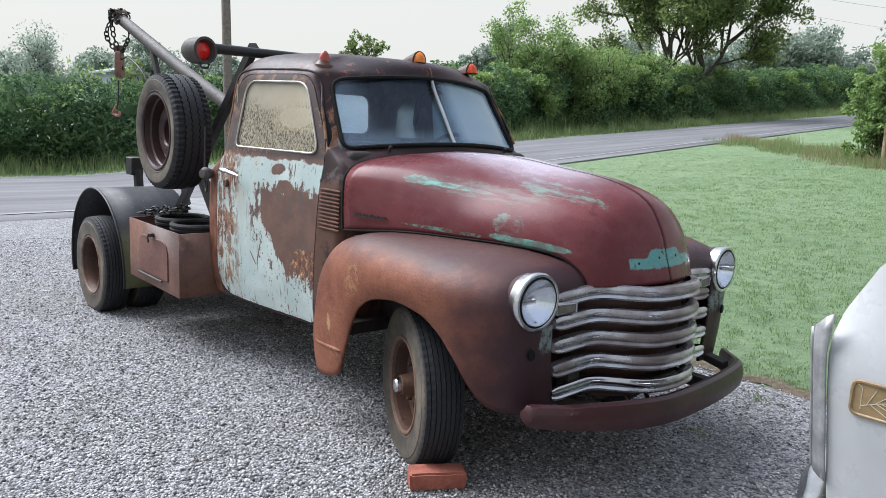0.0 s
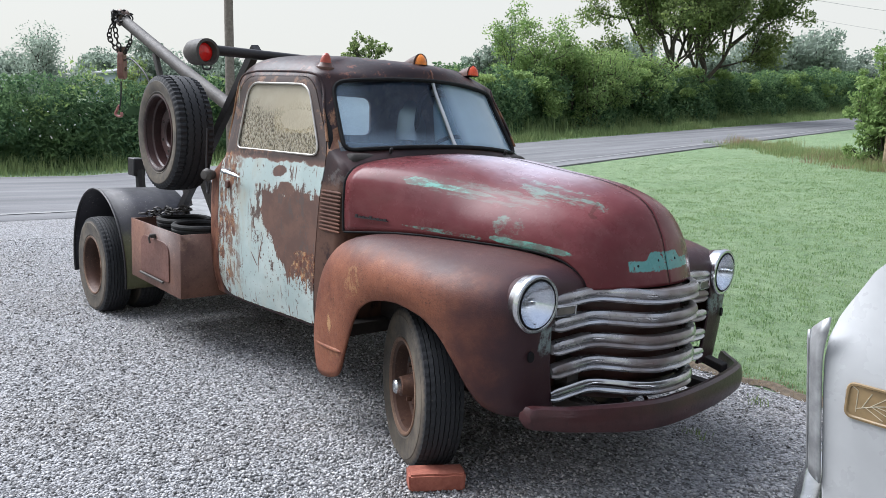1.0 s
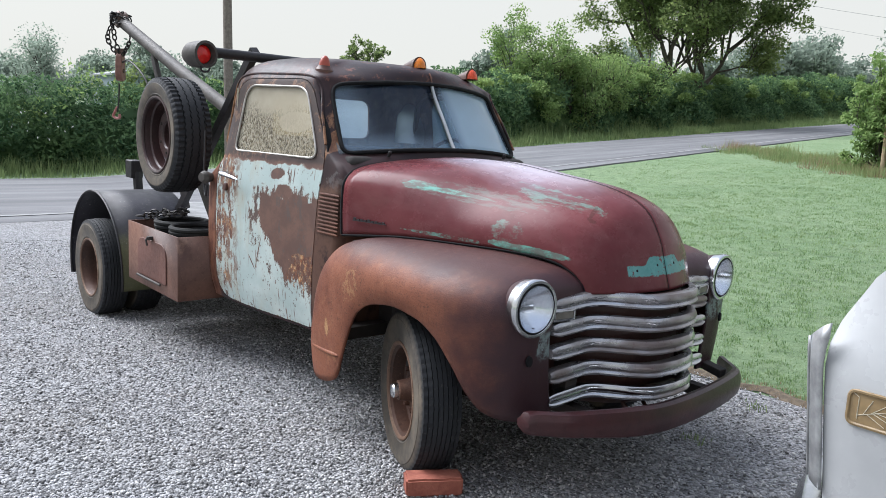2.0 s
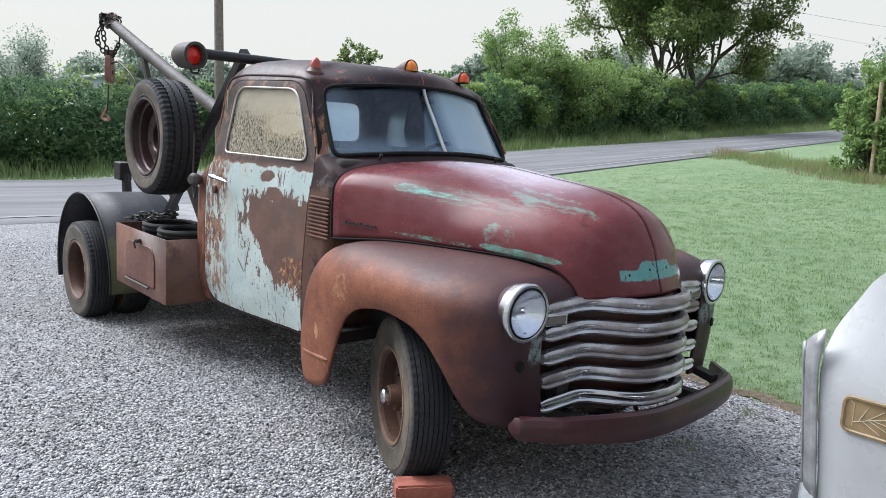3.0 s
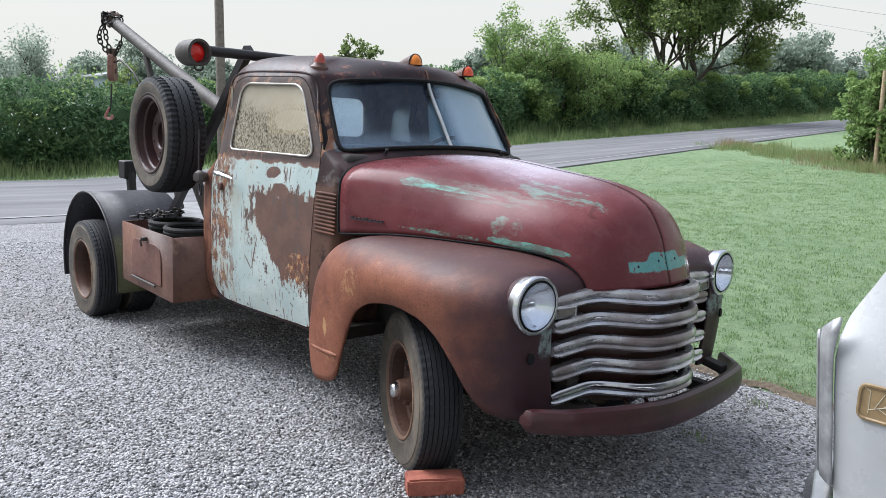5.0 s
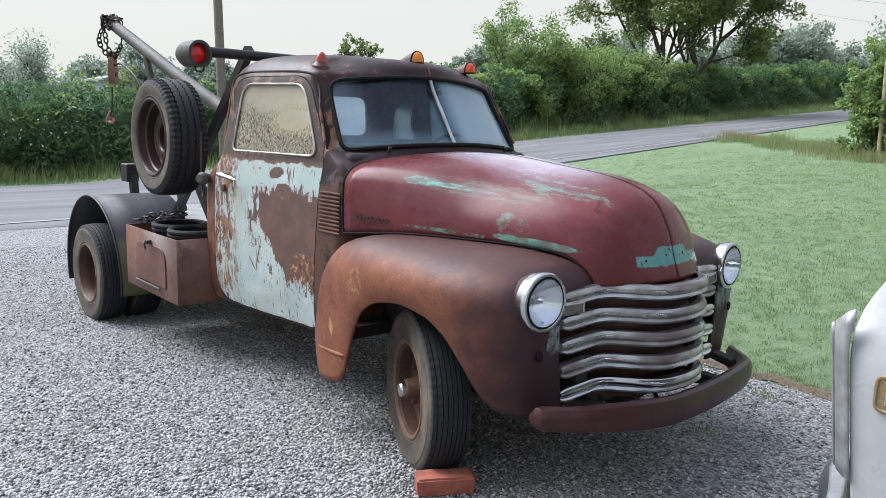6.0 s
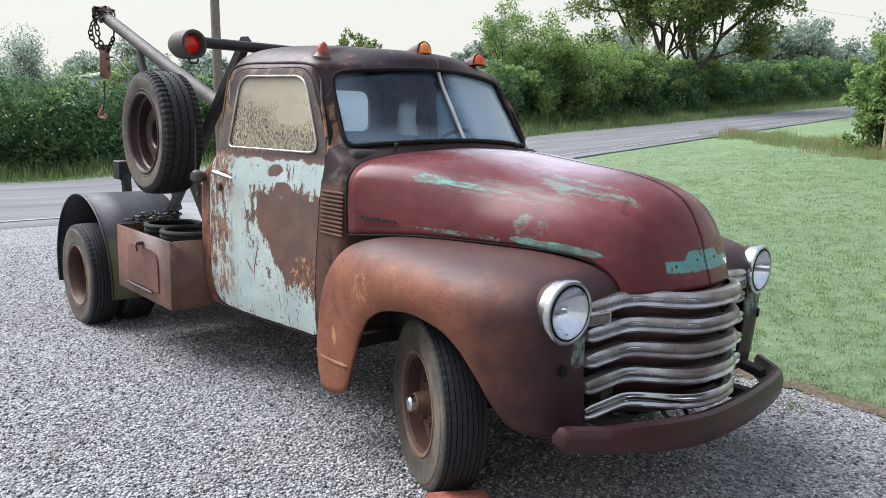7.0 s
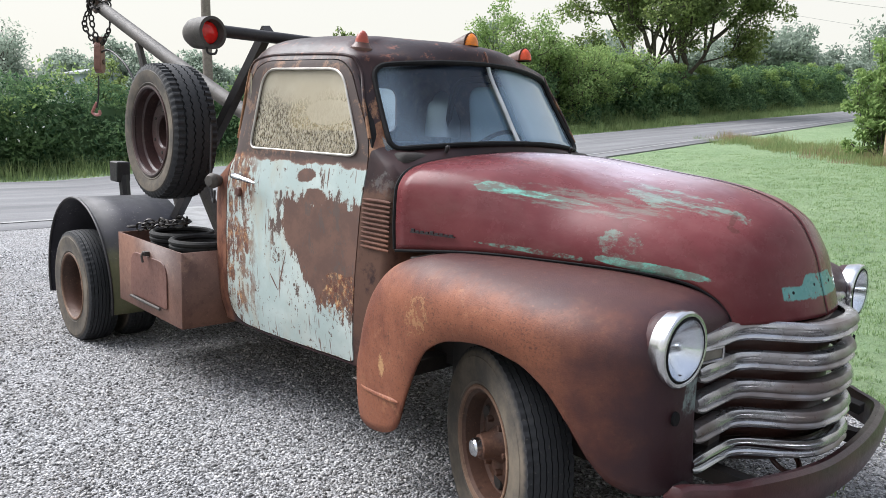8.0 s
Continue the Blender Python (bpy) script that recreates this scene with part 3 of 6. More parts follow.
BLOCK = plain("rusty_red_pulley_block", (0.12, 0.055, 0.04), (0.20, 0.095, 0.07), 14, 0.6)
HOOK_RED = plain("faded_red_hook_paint", (0.22, 0.07, 0.06), (0.36, 0.17, 0.15), 16, 0.55)
SIDING = plain("pale_blue_siding", (0.16, 0.20, 0.245), (0.20, 0.24, 0.28), 2, 0.7)
ROOFING = plain("grey_roofing", (0.20, 0.21, 0.22), (0.27, 0.28, 0.29), 2, 0.8)
SPARE_STEEL = rusty("dark_wheel_steel", (0.026, 0.016, 0.016), (0.055, 0.028, 0.027), (0.20, 0.135, 0.11), 0.36, 0.4)
MIRROR_SILVER = plain("silvered_reflector", (0.60, 0.63, 0.68), (0.74, 0.77, 0.82), 14, 0.20, 1.0, 0.12, 45)
ALU = plain("dull_aluminium_trim", (0.40, 0.41, 0.42), (0.50, 0.51, 0.52), 9, 0.46, 0.7, 0.05)
WIRE = plain("grey_overhead_wire", (0.25, 0.25, 0.26), (0.3, 0.3, 0.31), 9, 0.6)
CHAIN_BLACK = plain("black_oily_chain", (0.014, 0.013, 0.013), (0.04, 0.034, 0.03), 30, 0.45, 0.5)
POST_WOOD = plain("pale_peeled_post_wood", (0.26, 0.19, 0.12), (0.42, 0.33, 0.22), 10, 0.85, bump=0.3)
DECK = plain("worn_bright_deck_steel", (0.22, 0.22, 0.225), (0.42, 0.42, 0.43), 6, 0.35, 0.6, 0.15)
TRIM_GREY = plain("weathered_grey_trim", (0.24, 0.245, 0.25), (0.42, 0.425, 0.43), 14, 0.46, 0.6, 0.05)
WINDOW_TRIM = plain("worn_window_trim", (0.30, 0.285, 0.26), (0.48, 0.46, 0.42), 12, 0.42, 0.5, 0.05)
BLOSSOM = plain("white_petals", (0.6, 0.6, 0.58), (0.75, 0.75, 0.72), 5, 0.6)


# ---- mesh helpers ----
def smooth(table):
    """A smooth function through (x, value) pairs."""
    xs, ys = np.array([p[0] for p in table], float), np.array([p[1] for p in table], float)
    s = np.diff(ys) / np.diff(xs)
    m = np.concatenate([[s[0]], np.where(s[:-1] * s[1:] > 0, 2 * s[:-1] * s[1:] / (s[:-1] + s[1:] + 1e-12), 0.0), [s[-1]]])

    def at(x):
        x = min(max(x, xs[0]), xs[-1])
        i = min(int(np.searchsorted(xs, x, side="right")) - 1, len(s) - 1)
        h = xs[i + 1] - xs[i]
        t = (x - xs[i]) / h
        return float(ys[i] * (1 + 2 * t) * (1 - t) ** 2 + h * m[i] * t * (1 - t) ** 2 + ys[i + 1] * t * t * (3 - 2 * t) + h * m[i + 1] * t * t * (t - 1))

    return at


def spline(points, n):
    """n points on a smooth curve through the given ones."""
    p = [Vector(q) for q in points]
    p = [2 * p[0] - p[1]] + p + [2 * p[-1] - p[-2]]
    out = []
    for k in range(n):
        f = k / (n - 1) * (len(p) - 3)
        i = min(int(f), len(p) - 4)
        t = f - i
        a, b, c, d = p[i : i + 4]
        out.append(0.5 * (2 * b + (c - a) * t + (2 * a - 5 * b + 4 * c - d) * t * t + (3 * b - a - 3 * c + d) * t ** 3))
    return out


def mesh_of(verts, faces, sharp=35):
    me = bpy.data.meshes.new("mesh")
    me.from_pydata([tuple(v) for v in verts], [], faces)
    bm = bmesh.new()
    bm.from_mesh(me)
    bmesh.ops.recalc_face_normals(bm, faces=bm.faces)
    bm.to_mesh(me)
    bm.free()
    for p in me.polygons:
        p.use_smooth = True
    me.set_sharp_from_angle(angle=radians(sharp))
    return me


def part(name, shape, material, parent=None, label="", solid=0.0, bevel=0.0, sharp=35):
    """One mesh object of a bmesh, a mesh or (verts, faces), under a thing or a part."""
    if isinstance(shape, bmesh.types.BMesh):
        me = bpy.data.meshes.new(name)
        bmesh.ops.recalc_face_normals(shape, faces=shape.faces)
        shape.to_mesh(me)
        shape.free()
        for p in me.polygons:
            p.use_smooth = True
        me.set_sharp_from_angle(angle=radians(sharp))
    elif isinstance(shape, tuple):
        me = mesh_of(*shape, sharp)
    else:
        me = shape
    me.name = name
    me.materials.clear()
    me.materials.append(material)
    ob = new(name, me)
    ob.parent = parent
    if label:
        ob["label"] = label
    if solid:
        md = ob.modifiers.new("thickness", "SOLIDIFY")
        md.thickness, md.offset = solid, 0.0
    if bevel:
        md = ob.modifiers.new("edges", "BEVEL")
        md.width, md.segments, md.limit_method, md.angle_limit = bevel, 2, "ANGLE", radians(40)
    return ob


def thing(name, place, label, category, group="", turn=(0, 0, 0), kind=""):
    ob = new(name)
    ob.empty_display_size = 0.1
    ob.matrix_world = pose(*place, *turn)
    return tagged(ob, label, category, group, kind)


def net(rows, close_u=False, close_v=False):
    """Verts and faces of a grid of points."""
    nu, nv = len(rows), len(rows[0])
    verts = [p for r in rows for p in r]
    faces = []
    for i in range(nu if close_u else nu - 1):
        for j in range(nv if close_v else nv - 1):
            a, b = i * nv + j, i * nv + (j + 1) % nv
            c, d = ((i + 1) % nu) * nv + (j + 1) % nv, ((i + 1) % nu) * nv + j
            faces.append((a, b, c, d))
    return verts, faces


def tube(points, radius, sides=10, closed=False, caps=True):
    """A round bar along points; radius may be a list."""
    pts = [Vector(p) for p in points]
    n = len(pts)
    rows, up = [], None
    for i, p in enumerate(pts):
        a, b = (pts[i - 1], pts[(i + 1) % n]) if closed else (pts[max(i - 1, 0)], pts[min(i + 1, n - 1)])
        d = (b - a).normalized()
        if up is None:
            up = d.orthogonal().normalized()
        up = (up - d * up.dot(d)).normalized()
        side = d.cross(up)
        r = radius[i] if isinstance(radius, (list, tuple)) else radius
        rows.append([p + r * (math.cos(2 * math.pi * k / sides) * up + math.sin(2 * math.pi * k / sides) * side) for k in range(sides)])
    verts, faces = net(rows, closed, True)
    if caps and not closed:
        faces += [tuple(range(sides)), tuple((n - 1) * sides + k for k in range(sides))]
    return verts, faces


def joined(*shapes):
    verts, faces = [], []
    for v, f in shapes:
        o = len(verts)
        verts += list(v)
        faces += [tuple(o + i for i in q) for q in f]
    return verts, faces


def moved(shape, m):
    return [m @ Vector(v) for v in shape[0]], shape[1]


def box(x0, x1, y0, y1, z0, z1):
    v = [Vector((x, y, z)) for x in (x0, x1) for y in (y0, y1) for z in (z0, z1)]
    return v, [(0, 1, 3, 2), (4, 6, 7, 5), (0, 4, 5, 1), (2, 3, 7, 6), (0, 2, 6, 4), (1, 5, 7, 3)]


def lathe(profile, sides=40, axis="Y"):
    """A turned shape; profile rows are (radius, place along the axis)."""
    rows = []
    for r, h in profile:
        ring = []
        for k in range(sides):
            a = 2 * math.pi * k / sides
            c, s = r * math.cos(a), r * math.sin(a)
            ring.append(Vector((c, h, s)) if axis == "Y" else Vector((h, c, s)) if axis == "X" else Vector((c, s, h)))
        rows.append(ring)
    return net(rows, False, True)


def prism(outline, axis, a, b):
    """An outline of 2D points pushed along an axis from a to b."""
    mk = {"X": lambda u, v, w: Vector((w, u, v)), "Y": lambda u, v, w: Vector((u, w, v)), "Z": lambda u, v, w: Vector((u, v, w))}[axis]
    n = len(outline)
    verts = [mk(u, v, a) for u, v in outline] + [mk(u, v, b) for u, v in outline]
    return verts, [tuple(range(n)), tuple(range(n, 2 * n))] + [(i, (i + 1) % n, n + (i + 1) % n, n + i) for i in range(n)]


def rounded(corners, r, n=6):
    """A closed outline with rounded corners; r may be one radius or one for each corner."""
    out, m = [], len(corners)
    for i in range(m):
        p, a, b = Vector(corners[i]), Vector(corners[i - 1]), Vector(corners[(i + 1) % m])
        rr = r[i] if isinstance(r, (list, tuple)) else r
        s, e = p + (a - p).normalized() * rr, p + (b - p).normalized() * rr
        for k in range(n + 1):
            t = k / n
            out.append(tuple(s * (1 - t) ** 2 + p * 2 * t * (1 - t) + e * t * t))
    return out


def carve(me, tool, how):
    """The mesh me after a boolean with the closed shape tool."""
    a, b = new("carved", me), new("tool", mesh_of(*tool))
    md = a.modifiers.new("cut", "BOOLEAN")
    md.object, md.operation, md.solver = b, how, "EXACT"
    out = bpy.data.meshes.new_from_object(a.evaluated_get(bpy.context.evaluated_depsgraph_get()))
    for o in (a, b):
        bpy.data.objects.remove(o)
    for p in out.polygons:
        p.use_smooth = True
    out.set_sharp_from_angle(angle=radians(35))
    return out


def thick(shape, t, offset=-1.0):
    ob = new("shell", mesh_of(*shape))
    md = ob.modifiers.new("s", "SOLIDIFY")
    md.thickness, md.offset = t, offset
    out = bpy.data.meshes.new_from_object(ob.evaluated_get(bpy.context.evaluated_depsgraph_get()))
    bpy.data.objects.remove(ob)
    return out


MIRROR = Matrix.Diagonal((1, -1, 1, 1))


def flipped(me):
    out = me.copy()
    out.transform(MIRROR)
    out.flip_normals()
    return out


def smoothstep(a, b, x):
    t = min(max((x - a) / (b - a), 0.0), 1.0)
    return t * t * (3 - 2 * t)


# ---- ground, road, gravel ----
def ground_z(x, y):
    """The lawn and the road climb gently away from the left side of the truck."""
    d = y - 1.5
    rise = 0.0 if d < 0 else d * d / 1.6 if d < 0.8 else d - 0.4
    dip = smoothstep(-2.4, -3.5, x) * (1 - smoothstep(-5.2, -7.6, x)) * (1 - smoothstep(0.5, 1.6, y))
    return 0.068 * min(rise, 75.0) - 0.055 * dip


def sheet(xs, ys, lift):
    rows = [[Vector((x, y, lift(x, y))) for y in ys] for x in xs]
    return net(rows)


def road_near(y):
    return -8.45 - 0.1 * y


def road_far(y):
    return -14.75 - 0.055 * y


fine = [v * 0.5 for v in range(-80, 41)]
gx = [-900, -400, -200, -100, -70, -50] + fine + [24, 30, 45, 80, 200, 500]
gy = [-600, -250, -120, -60, -35] + [v * 0.5 for v in range(-50, 181)] + [95, 110, 160, 300, 700]
tagged(part("ground", sheet(gx, gy, lambda x, y: ground_z(x, y) + 0.012 * noise.noise((x * 0.6, y * 0.6, 0))), LAWN), "mown green lawn and meadow, damp with dew", "lawn", kind="structure")
ry = [-70 + 1.5 * k for k in range(115)]
rows = []
for y in ry:
    a, b = road_near(y), road_far(y)
    e = 0.06 * noise.noise((y * 0.8, 3, 0))
    rows.append([Vector((a + (b - a) * f + (e if f in (0, 1) else 0), y, ground_z(0, y) + h)) for f, h in ((-0.003, -0.05), (0, 0.035), (0.25, 0.06), (0.5, 0.075), (0.75, 0.06), (1, 0.035), (1.003, -0.05))])
tagged(part("road", net(rows), ASPHALT), "worn grey asphalt country road", "road", kind="structure")
rows = [[Vector((road_near(y) - o, y, ground_z(0, y) + 0.052)) for o in (0.52, 0.62)] for y in ry]
tagged(part("road_edge_line", net(rows), LINE_WHITE), "worn white edge line painted on the road", "road marking", kind="structure")


def gravel_edge(x):
    """Where the gravel of the drive ends against the lawn."""
    return 1.72 + 0.10 * noise.noise((x * 1.3, 0, 5)) + 0.05 * noise.noise((x * 5, 0, 9)) + 0.02 * max(0.0, x - 1)


gxs = [-8.6 + 0.2 * k for k in range(90)]
rows = []
for x in gxs:
    e = gravel_edge(x)
    rows.append([Vector((x, y, ground_z(x, y) + 0.028 + 0.012 * noise.noise((x * 0.9, y * 0.9, 2)))) for y in [-14, -9] + [-6 + 0.25 * k for k in range(29)] + [e - 0.15]] + [Vector((x, e, ground_z(x, e) - 0.02))])
tagged(part("gravel_drive", net(rows), GRAVEL), "drive of crushed grey limestone gravel", "gravel", kind="structure")


SOIL = plain("bare_brown_soil", (0.055, 0.042, 0.028), (0.13, 0.10, 0.065), 30, 0.9, bump=0.6, fine=120)
rows = []
for k in range(361):
    x = -5.0 + 0.025 * k
    e = gravel_edge(x)
    a, b = 0.04 + 0.04 * noise.noise((x * 6, 1, 0)), 0.02 + 0.04 * noise.noise((x * 7, 2, 0))
    rows.append([Vector((x, y, ground_z(x, y) + h)) for y, h in ((e - a - 0.05, 0.012), (e - a, 0.034), (e, 0.030), (e + b, 0.020), (e + b + 0.04, -0.004))])
tagged(part("soil_edge", net(rows), SOIL), "bare brown soil where gravel meets lawn", "soil", kind="structure")


def stone_field(count, seed):
    """Loose stones that lie on the drive, as one joined mesh."""
    rng = np.random.default_rng(seed)
    base = np.array([(1, 0, 0), (-1, 0, 0), (0, 1, 0), (0, -1, 0), (0, 0, 1), (0, 0, -1)], float)
    tri = np.array([(0, 2, 4), (2, 1, 4), (1, 3, 4), (3, 0, 4), (2, 0, 5), (1, 2, 5), (3, 1, 5), (0, 3, 5)])
    # denser towards the front of the truck
    r = rng.random(count) ** 0.72 * 6.0
    a = rng.random(count) * 2 * np.pi
    x, y = 0.1 + r * np.cos(a) * 1.2, -1.2 + r * np.sin(a) * 0.75
    keep = (y < 1.62) & (x > -8.4)
    x, y = x[keep], y[keep]
    k = len(x)
    z = np.array([ground_z(p, q) + 0.028 + 0.012 * noise.noise((p * 0.9, q * 0.9, 2)) for p, q in zip(x, y)])
    size = 0.0046 + 0.0066 * rng.random(k) ** 1.9
    v = base[None] * (size[:, None, None] * rng.uniform(0.6, 1.35, (k, 6, 1)))
    v[:, :, 0] *= rng.uniform(0.85, 1.35, (k, 1))
    v[:, :, 1] *= rng.uniform(0.55, 0.95, (k, 1))
    v[:, :, 2] *= 0.70
    th = rng.random(k) * 2 * np.pi
    c, s = np.cos(th)[:, None], np.sin(th)[:, None]
    tilt = rng.uniform(-0.6, 0.6, (k, 1))
    vx, vy, vz = v[:, :, 0], v[:, :, 1], v[:, :, 2]
    vz2 = vz + tilt * vx
    v = np.stack([vx * c - vy * s + x[:, None], vx * s + vy * c + y[:, None], vz2 + (z + size * 0.35)[:, None]], -1)
    me = bpy.data.meshes.new("loose_gravel")
    me.vertices.add(k * 6)
    me.vertices.foreach_set("co", v.ravel())
    f = (tri[None] + (np.arange(k) * 6)[:, None, None]).reshape(-1, 3)
    me.loops.add(f.size)
    me.loops.foreach_set("vertex_index", f.ravel().astype(np.int32))
    me.polygons.add(len(f))
    me.polygons.foreach_set("loop_start", np.arange(0, f.size, 3, dtype=np.int32))
    me.update(calc_edges=True)
    return me


tagged(part("loose_gravel", stone_field(138000, 4), STONES), "loose crushed grey limestone lying on the drive", "gravel", kind="stuff")

# ---- tow truck: x ahead, y to its left, front axle near x = -0.2 ----
truck = thing("tow_truck", (0, 0, 0), "rusty old tow truck with faded red hood and flaking teal door", "tow truck")

# cab: rings of a plan outline, from the sill to the roof
cab_w = smooth([(0.40, 0.765), (0.55, 0.79), (0.8, 0.80), (1.1, 0.795), (1.3, 0.775), (1.5, 0.738), (1.66, 0.71), (1.73, 0.692), (1.79, 0.642), (1.83, 0.565), (1.855, 0.455), (1.868, 0.30), (1.874, 0.02)])
cab_f = smooth([(0.40, -0.815), (1.34, -0.79), (1.385, -0.795), (1.405, -0.81), (1.55, -0.905), (1.72, -1.015), (1.76, -1.03), (1.80, -1.045), (1.83, -1.085), (1.855, -1.20), (1.87, -1.42), (1.874, -1.56)])
cab_r = smooth([(0.40, -2.14), (0.6, -2.18), (1.0, -2.19), (1.3, -2.165), (1.55, -2.16), (1.70, -2.15), (1.77, -2.13), (1.82, -2.085), (1.855, -2.0), (1.868, -1.86), (1.874, -1.60)])


def front_bow(z):
    return 0.05 + 0.35 * smoothstep(1.33, 1.40, z) + 0.03 * smoothstep(1.4, 1.7, z) + 0.55 * smoothstep(1.74, 1.84, z)


def droop(y, z):
    """How far the cowl and the foot of the windscreen fall away towards the corners."""
    return 0.045 * min(abs(y) / 0.62, 1.1) ** 2 * smoothstep(1.05, 1.34, z) * (1 - 0.25 * smoothstep(1.42, 1.72, z))


def side_pinch(x):
    """The cowl narrows towards the hood."""
    return 1 - 0.10 * smoothstep(-1.85, -0.85, x) - 0.03 * smoothstep(-1.9, -2.2, x)


def cab_ring(z):
    w, f, r = cab_w(z), cab_f(z), cab_r(z)
    bow = front_bow(z)
    c = min(0.10, w * 0.3)
    q = []
    for k in range(14):
        y = (w - c) * k / 13
        q.append((f - bow * min(y, 0.6) ** 2 - 0.10 * max(0.0, y - 0.6), y))
    a = q[-1]
    tip, end = (a[0] - 0.02, w), (a[0] - 0.07, w)
    for k in range(1, 9):
        t = k / 8
        q.append(tuple(a[i] * (1 - t) ** 2 + 2 * tip[i] * t * (1 - t) + end[i] * t * t for i in (0, 1)))
    low = smoothstep(1.30, 1.13, z)
    r -= 0.05 * low
    b = min(0.22 - 0.12 * low, w * 0.4, abs(end[0] - r) * 0.4)
    s = (r + b, w)
    for k in range(1, 17):
        q.append((end[0] + (s[0] - end[0]) * k / 16, w))
    for k in range(1, 9):
        t = k / 8
        q.append((s[0] * (1 - t) ** 2 + 2 * r * t * (1 - t) + (r) * t * t, w * (1 - t) ** 2 + 2 * w * t * (1 - t) + (w - b) * t * t))
    for k in range(1, 8):
        q.append((r - 0.02 * k / 7, (w - b) * (1 - k / 7)))
    q = [(x, y * (side_pinch(x) + 0.03 * low * smoothstep(-1.9, -2.2, x))) for x, y in q]
    fall = [z - droop(y, z) * smoothstep(-1.20, -0.95, x) + 0.018 * smoothstep(1.74, 1.84, z) * smoothstep(-1.25, -1.75, x) for x, y in q]
    return [Vector((x, -y, h)) for (x, y), h in zip(q, fall)] + [Vector((x, y, h)) for (x, y), h in reversed(list(zip(q, fall))[1:-1])]


levels = [0.41 + 0.05 * k for k in range(26)] + [1.685, 1.70, 1.715, 1.73, 1.745, 1.76, 1.775, 1.79, 1.805, 1.82, 1.833, 1.845, 1.855, 1.863, 1.869, 1.8735]
v, f = net([cab_ring(z) for z in levels], False, True)
m = len(cab_ring(1.0))
f.append(tuple(len(v) - m + k for k in range(m)))
f.append(tuple(range(m)))
cab_mesh = thick((v, f), 0.016)
door_out = rounded([(-2.070, 0.418), (-1.075, 0.418), (-1.008, 1.36), (-1.232, 1.735), (-1.95, 1.742), (-2.066, 1.30)], [0.16, 0.03, 0.10, 0.11, 0.14, 0.25])
door_in = rounded([(-2.064, 0.423), (-1.081, 0.423), (-1.014, 1.36), (-1.236, 1.731), (-1.947, 1.738), (-2.061, 1.30)], [0.16, 0.03, 0.10, 0.11, 0.14, 0.25])
door_glass = rounded([(-1.868, 1.322), (-1.070, 1.324), (-1.262, 1.690), (-1.850, 1.700)], [0.05, 0.075, 0.085, 0.10])
screen = [(-0.628 + 1.256 * k / 8, 1.398 - 0.040 * ((k - 4) / 4) ** 2) for k in range(9)] + [(0.573 - 1.146 * k / 8, 1.752 - 0.042 * ((k - 4) / 4) ** 2) for k in range(9)]
screen = rounded(screen, [0.055] + [0.03] * 7 + [0.055, 0.06] + [0.03] * 7 + [0.06], 4)
door_mesh = carve(carve(cab_mesh.copy(), prism(door_in, "Y", -1.2, -0.4), "INTERSECT"), prism(door_glass, "Y", -1.2, -0.3), "DIFFERENCE")
cab_mesh = carve(cab_mesh, prism(door_out, "Y", -1.2, 1.2), "DIFFERENCE")
cab_mesh = carve(cab_mesh, prism(screen, "X", -1.35, -0.4), "DIFFERENCE")
cab_mesh = carve(cab_mesh, prism(rounded([(-0.385, 1.41), (0.385, 1.41), (0.37, 1.67), (-0.37, 1.67)], 0.07), "X", -2.6, -1.9), "DIFFERENCE")
for s in (1, -1):
    q = prism(rounded([(-0.095, 1.40), (0.095, 1.40), (0.075, 1.62), (-0.075, 1.62)], 0.055), "X", -0.15, 0.15)
    cab_mesh = carve(cab_mesh, moved(q, Matrix.Translation((-2.09, 0.70 * s, 0)) @ Matrix.Rotation(-s * radians(58), 4, "Z")), "DIFFERENCE")
part("cab", cab_mesh, CAB, truck, "dark brown weathered cab shell")
for me, s in ((door_mesh, -1), (flipped(door_mesh), 1)):
    door = part("door", me, DOOR, truck, "pale teal door with flaking paint and rust")
    y = lambda x, z, s=s: s * (cab_w(z) * side_pinch(x) - 0.008)
    glass = [(x, zz) for x, zz in door_glass]
    n = len(glass)
    cx, cz = sum(p[0] for p in glass) / n, sum(p[1] for p in glass) / n
    big = [(cx + (x - cx) * 1.01, cz + (zz - cz) * 1.02) for x, zz in glass]
    gv = [Vector((x, y(x, zz), zz)) for x, zz in big] + [Vector((x, y(x, zz) - s * 0.006, zz)) for x, zz in big]
    g = part("door_glass", (gv, [tuple(range(n)), tuple(range(n, 2 * n))] + [(i, (i + 1) % n, n + (i + 1) % n, n + i) for i in range(n)]), GLASS_SIDE if s < 0 else GLASS_LEFT, door, "door window glass beaded with dew")
    g.visible_shadow = False
    part("window_trim", tube([(x, s * (cab_w(zz) * side_pinch(x) + 0.001), zz) for x, zz in glass], 0.0058, 8, True), WINDOW_TRIM if s < 0 else STEEL_DARK, door, "thin metal window trim")
    hp = [(-1.90, s * 0.80, 1.185), (-1.90, s * 0.845, 1.185), (-1.87, s * 0.855, 1.183), (-1.79, s * 0.85, 1.175), (-1.70, s * 0.840, 1.162)]
    part("door_handle", tube(spline(hp, 14), [0.012] * 5 + [0.014] * 4 + [0.011] * 3 + [0.008, 0.004], 10), CHROME, door, "chrome lever handle")
    part("door_lock", moved(lathe([(0.0, -0.004), (0.02, -0.004), (0.024, 0.0), (0.024, 0.02)], 16), pose(-1.93, s * 0.808, 1.10, 0, 0, 0 if s < 0 else 180)), RUST_DARK, door)

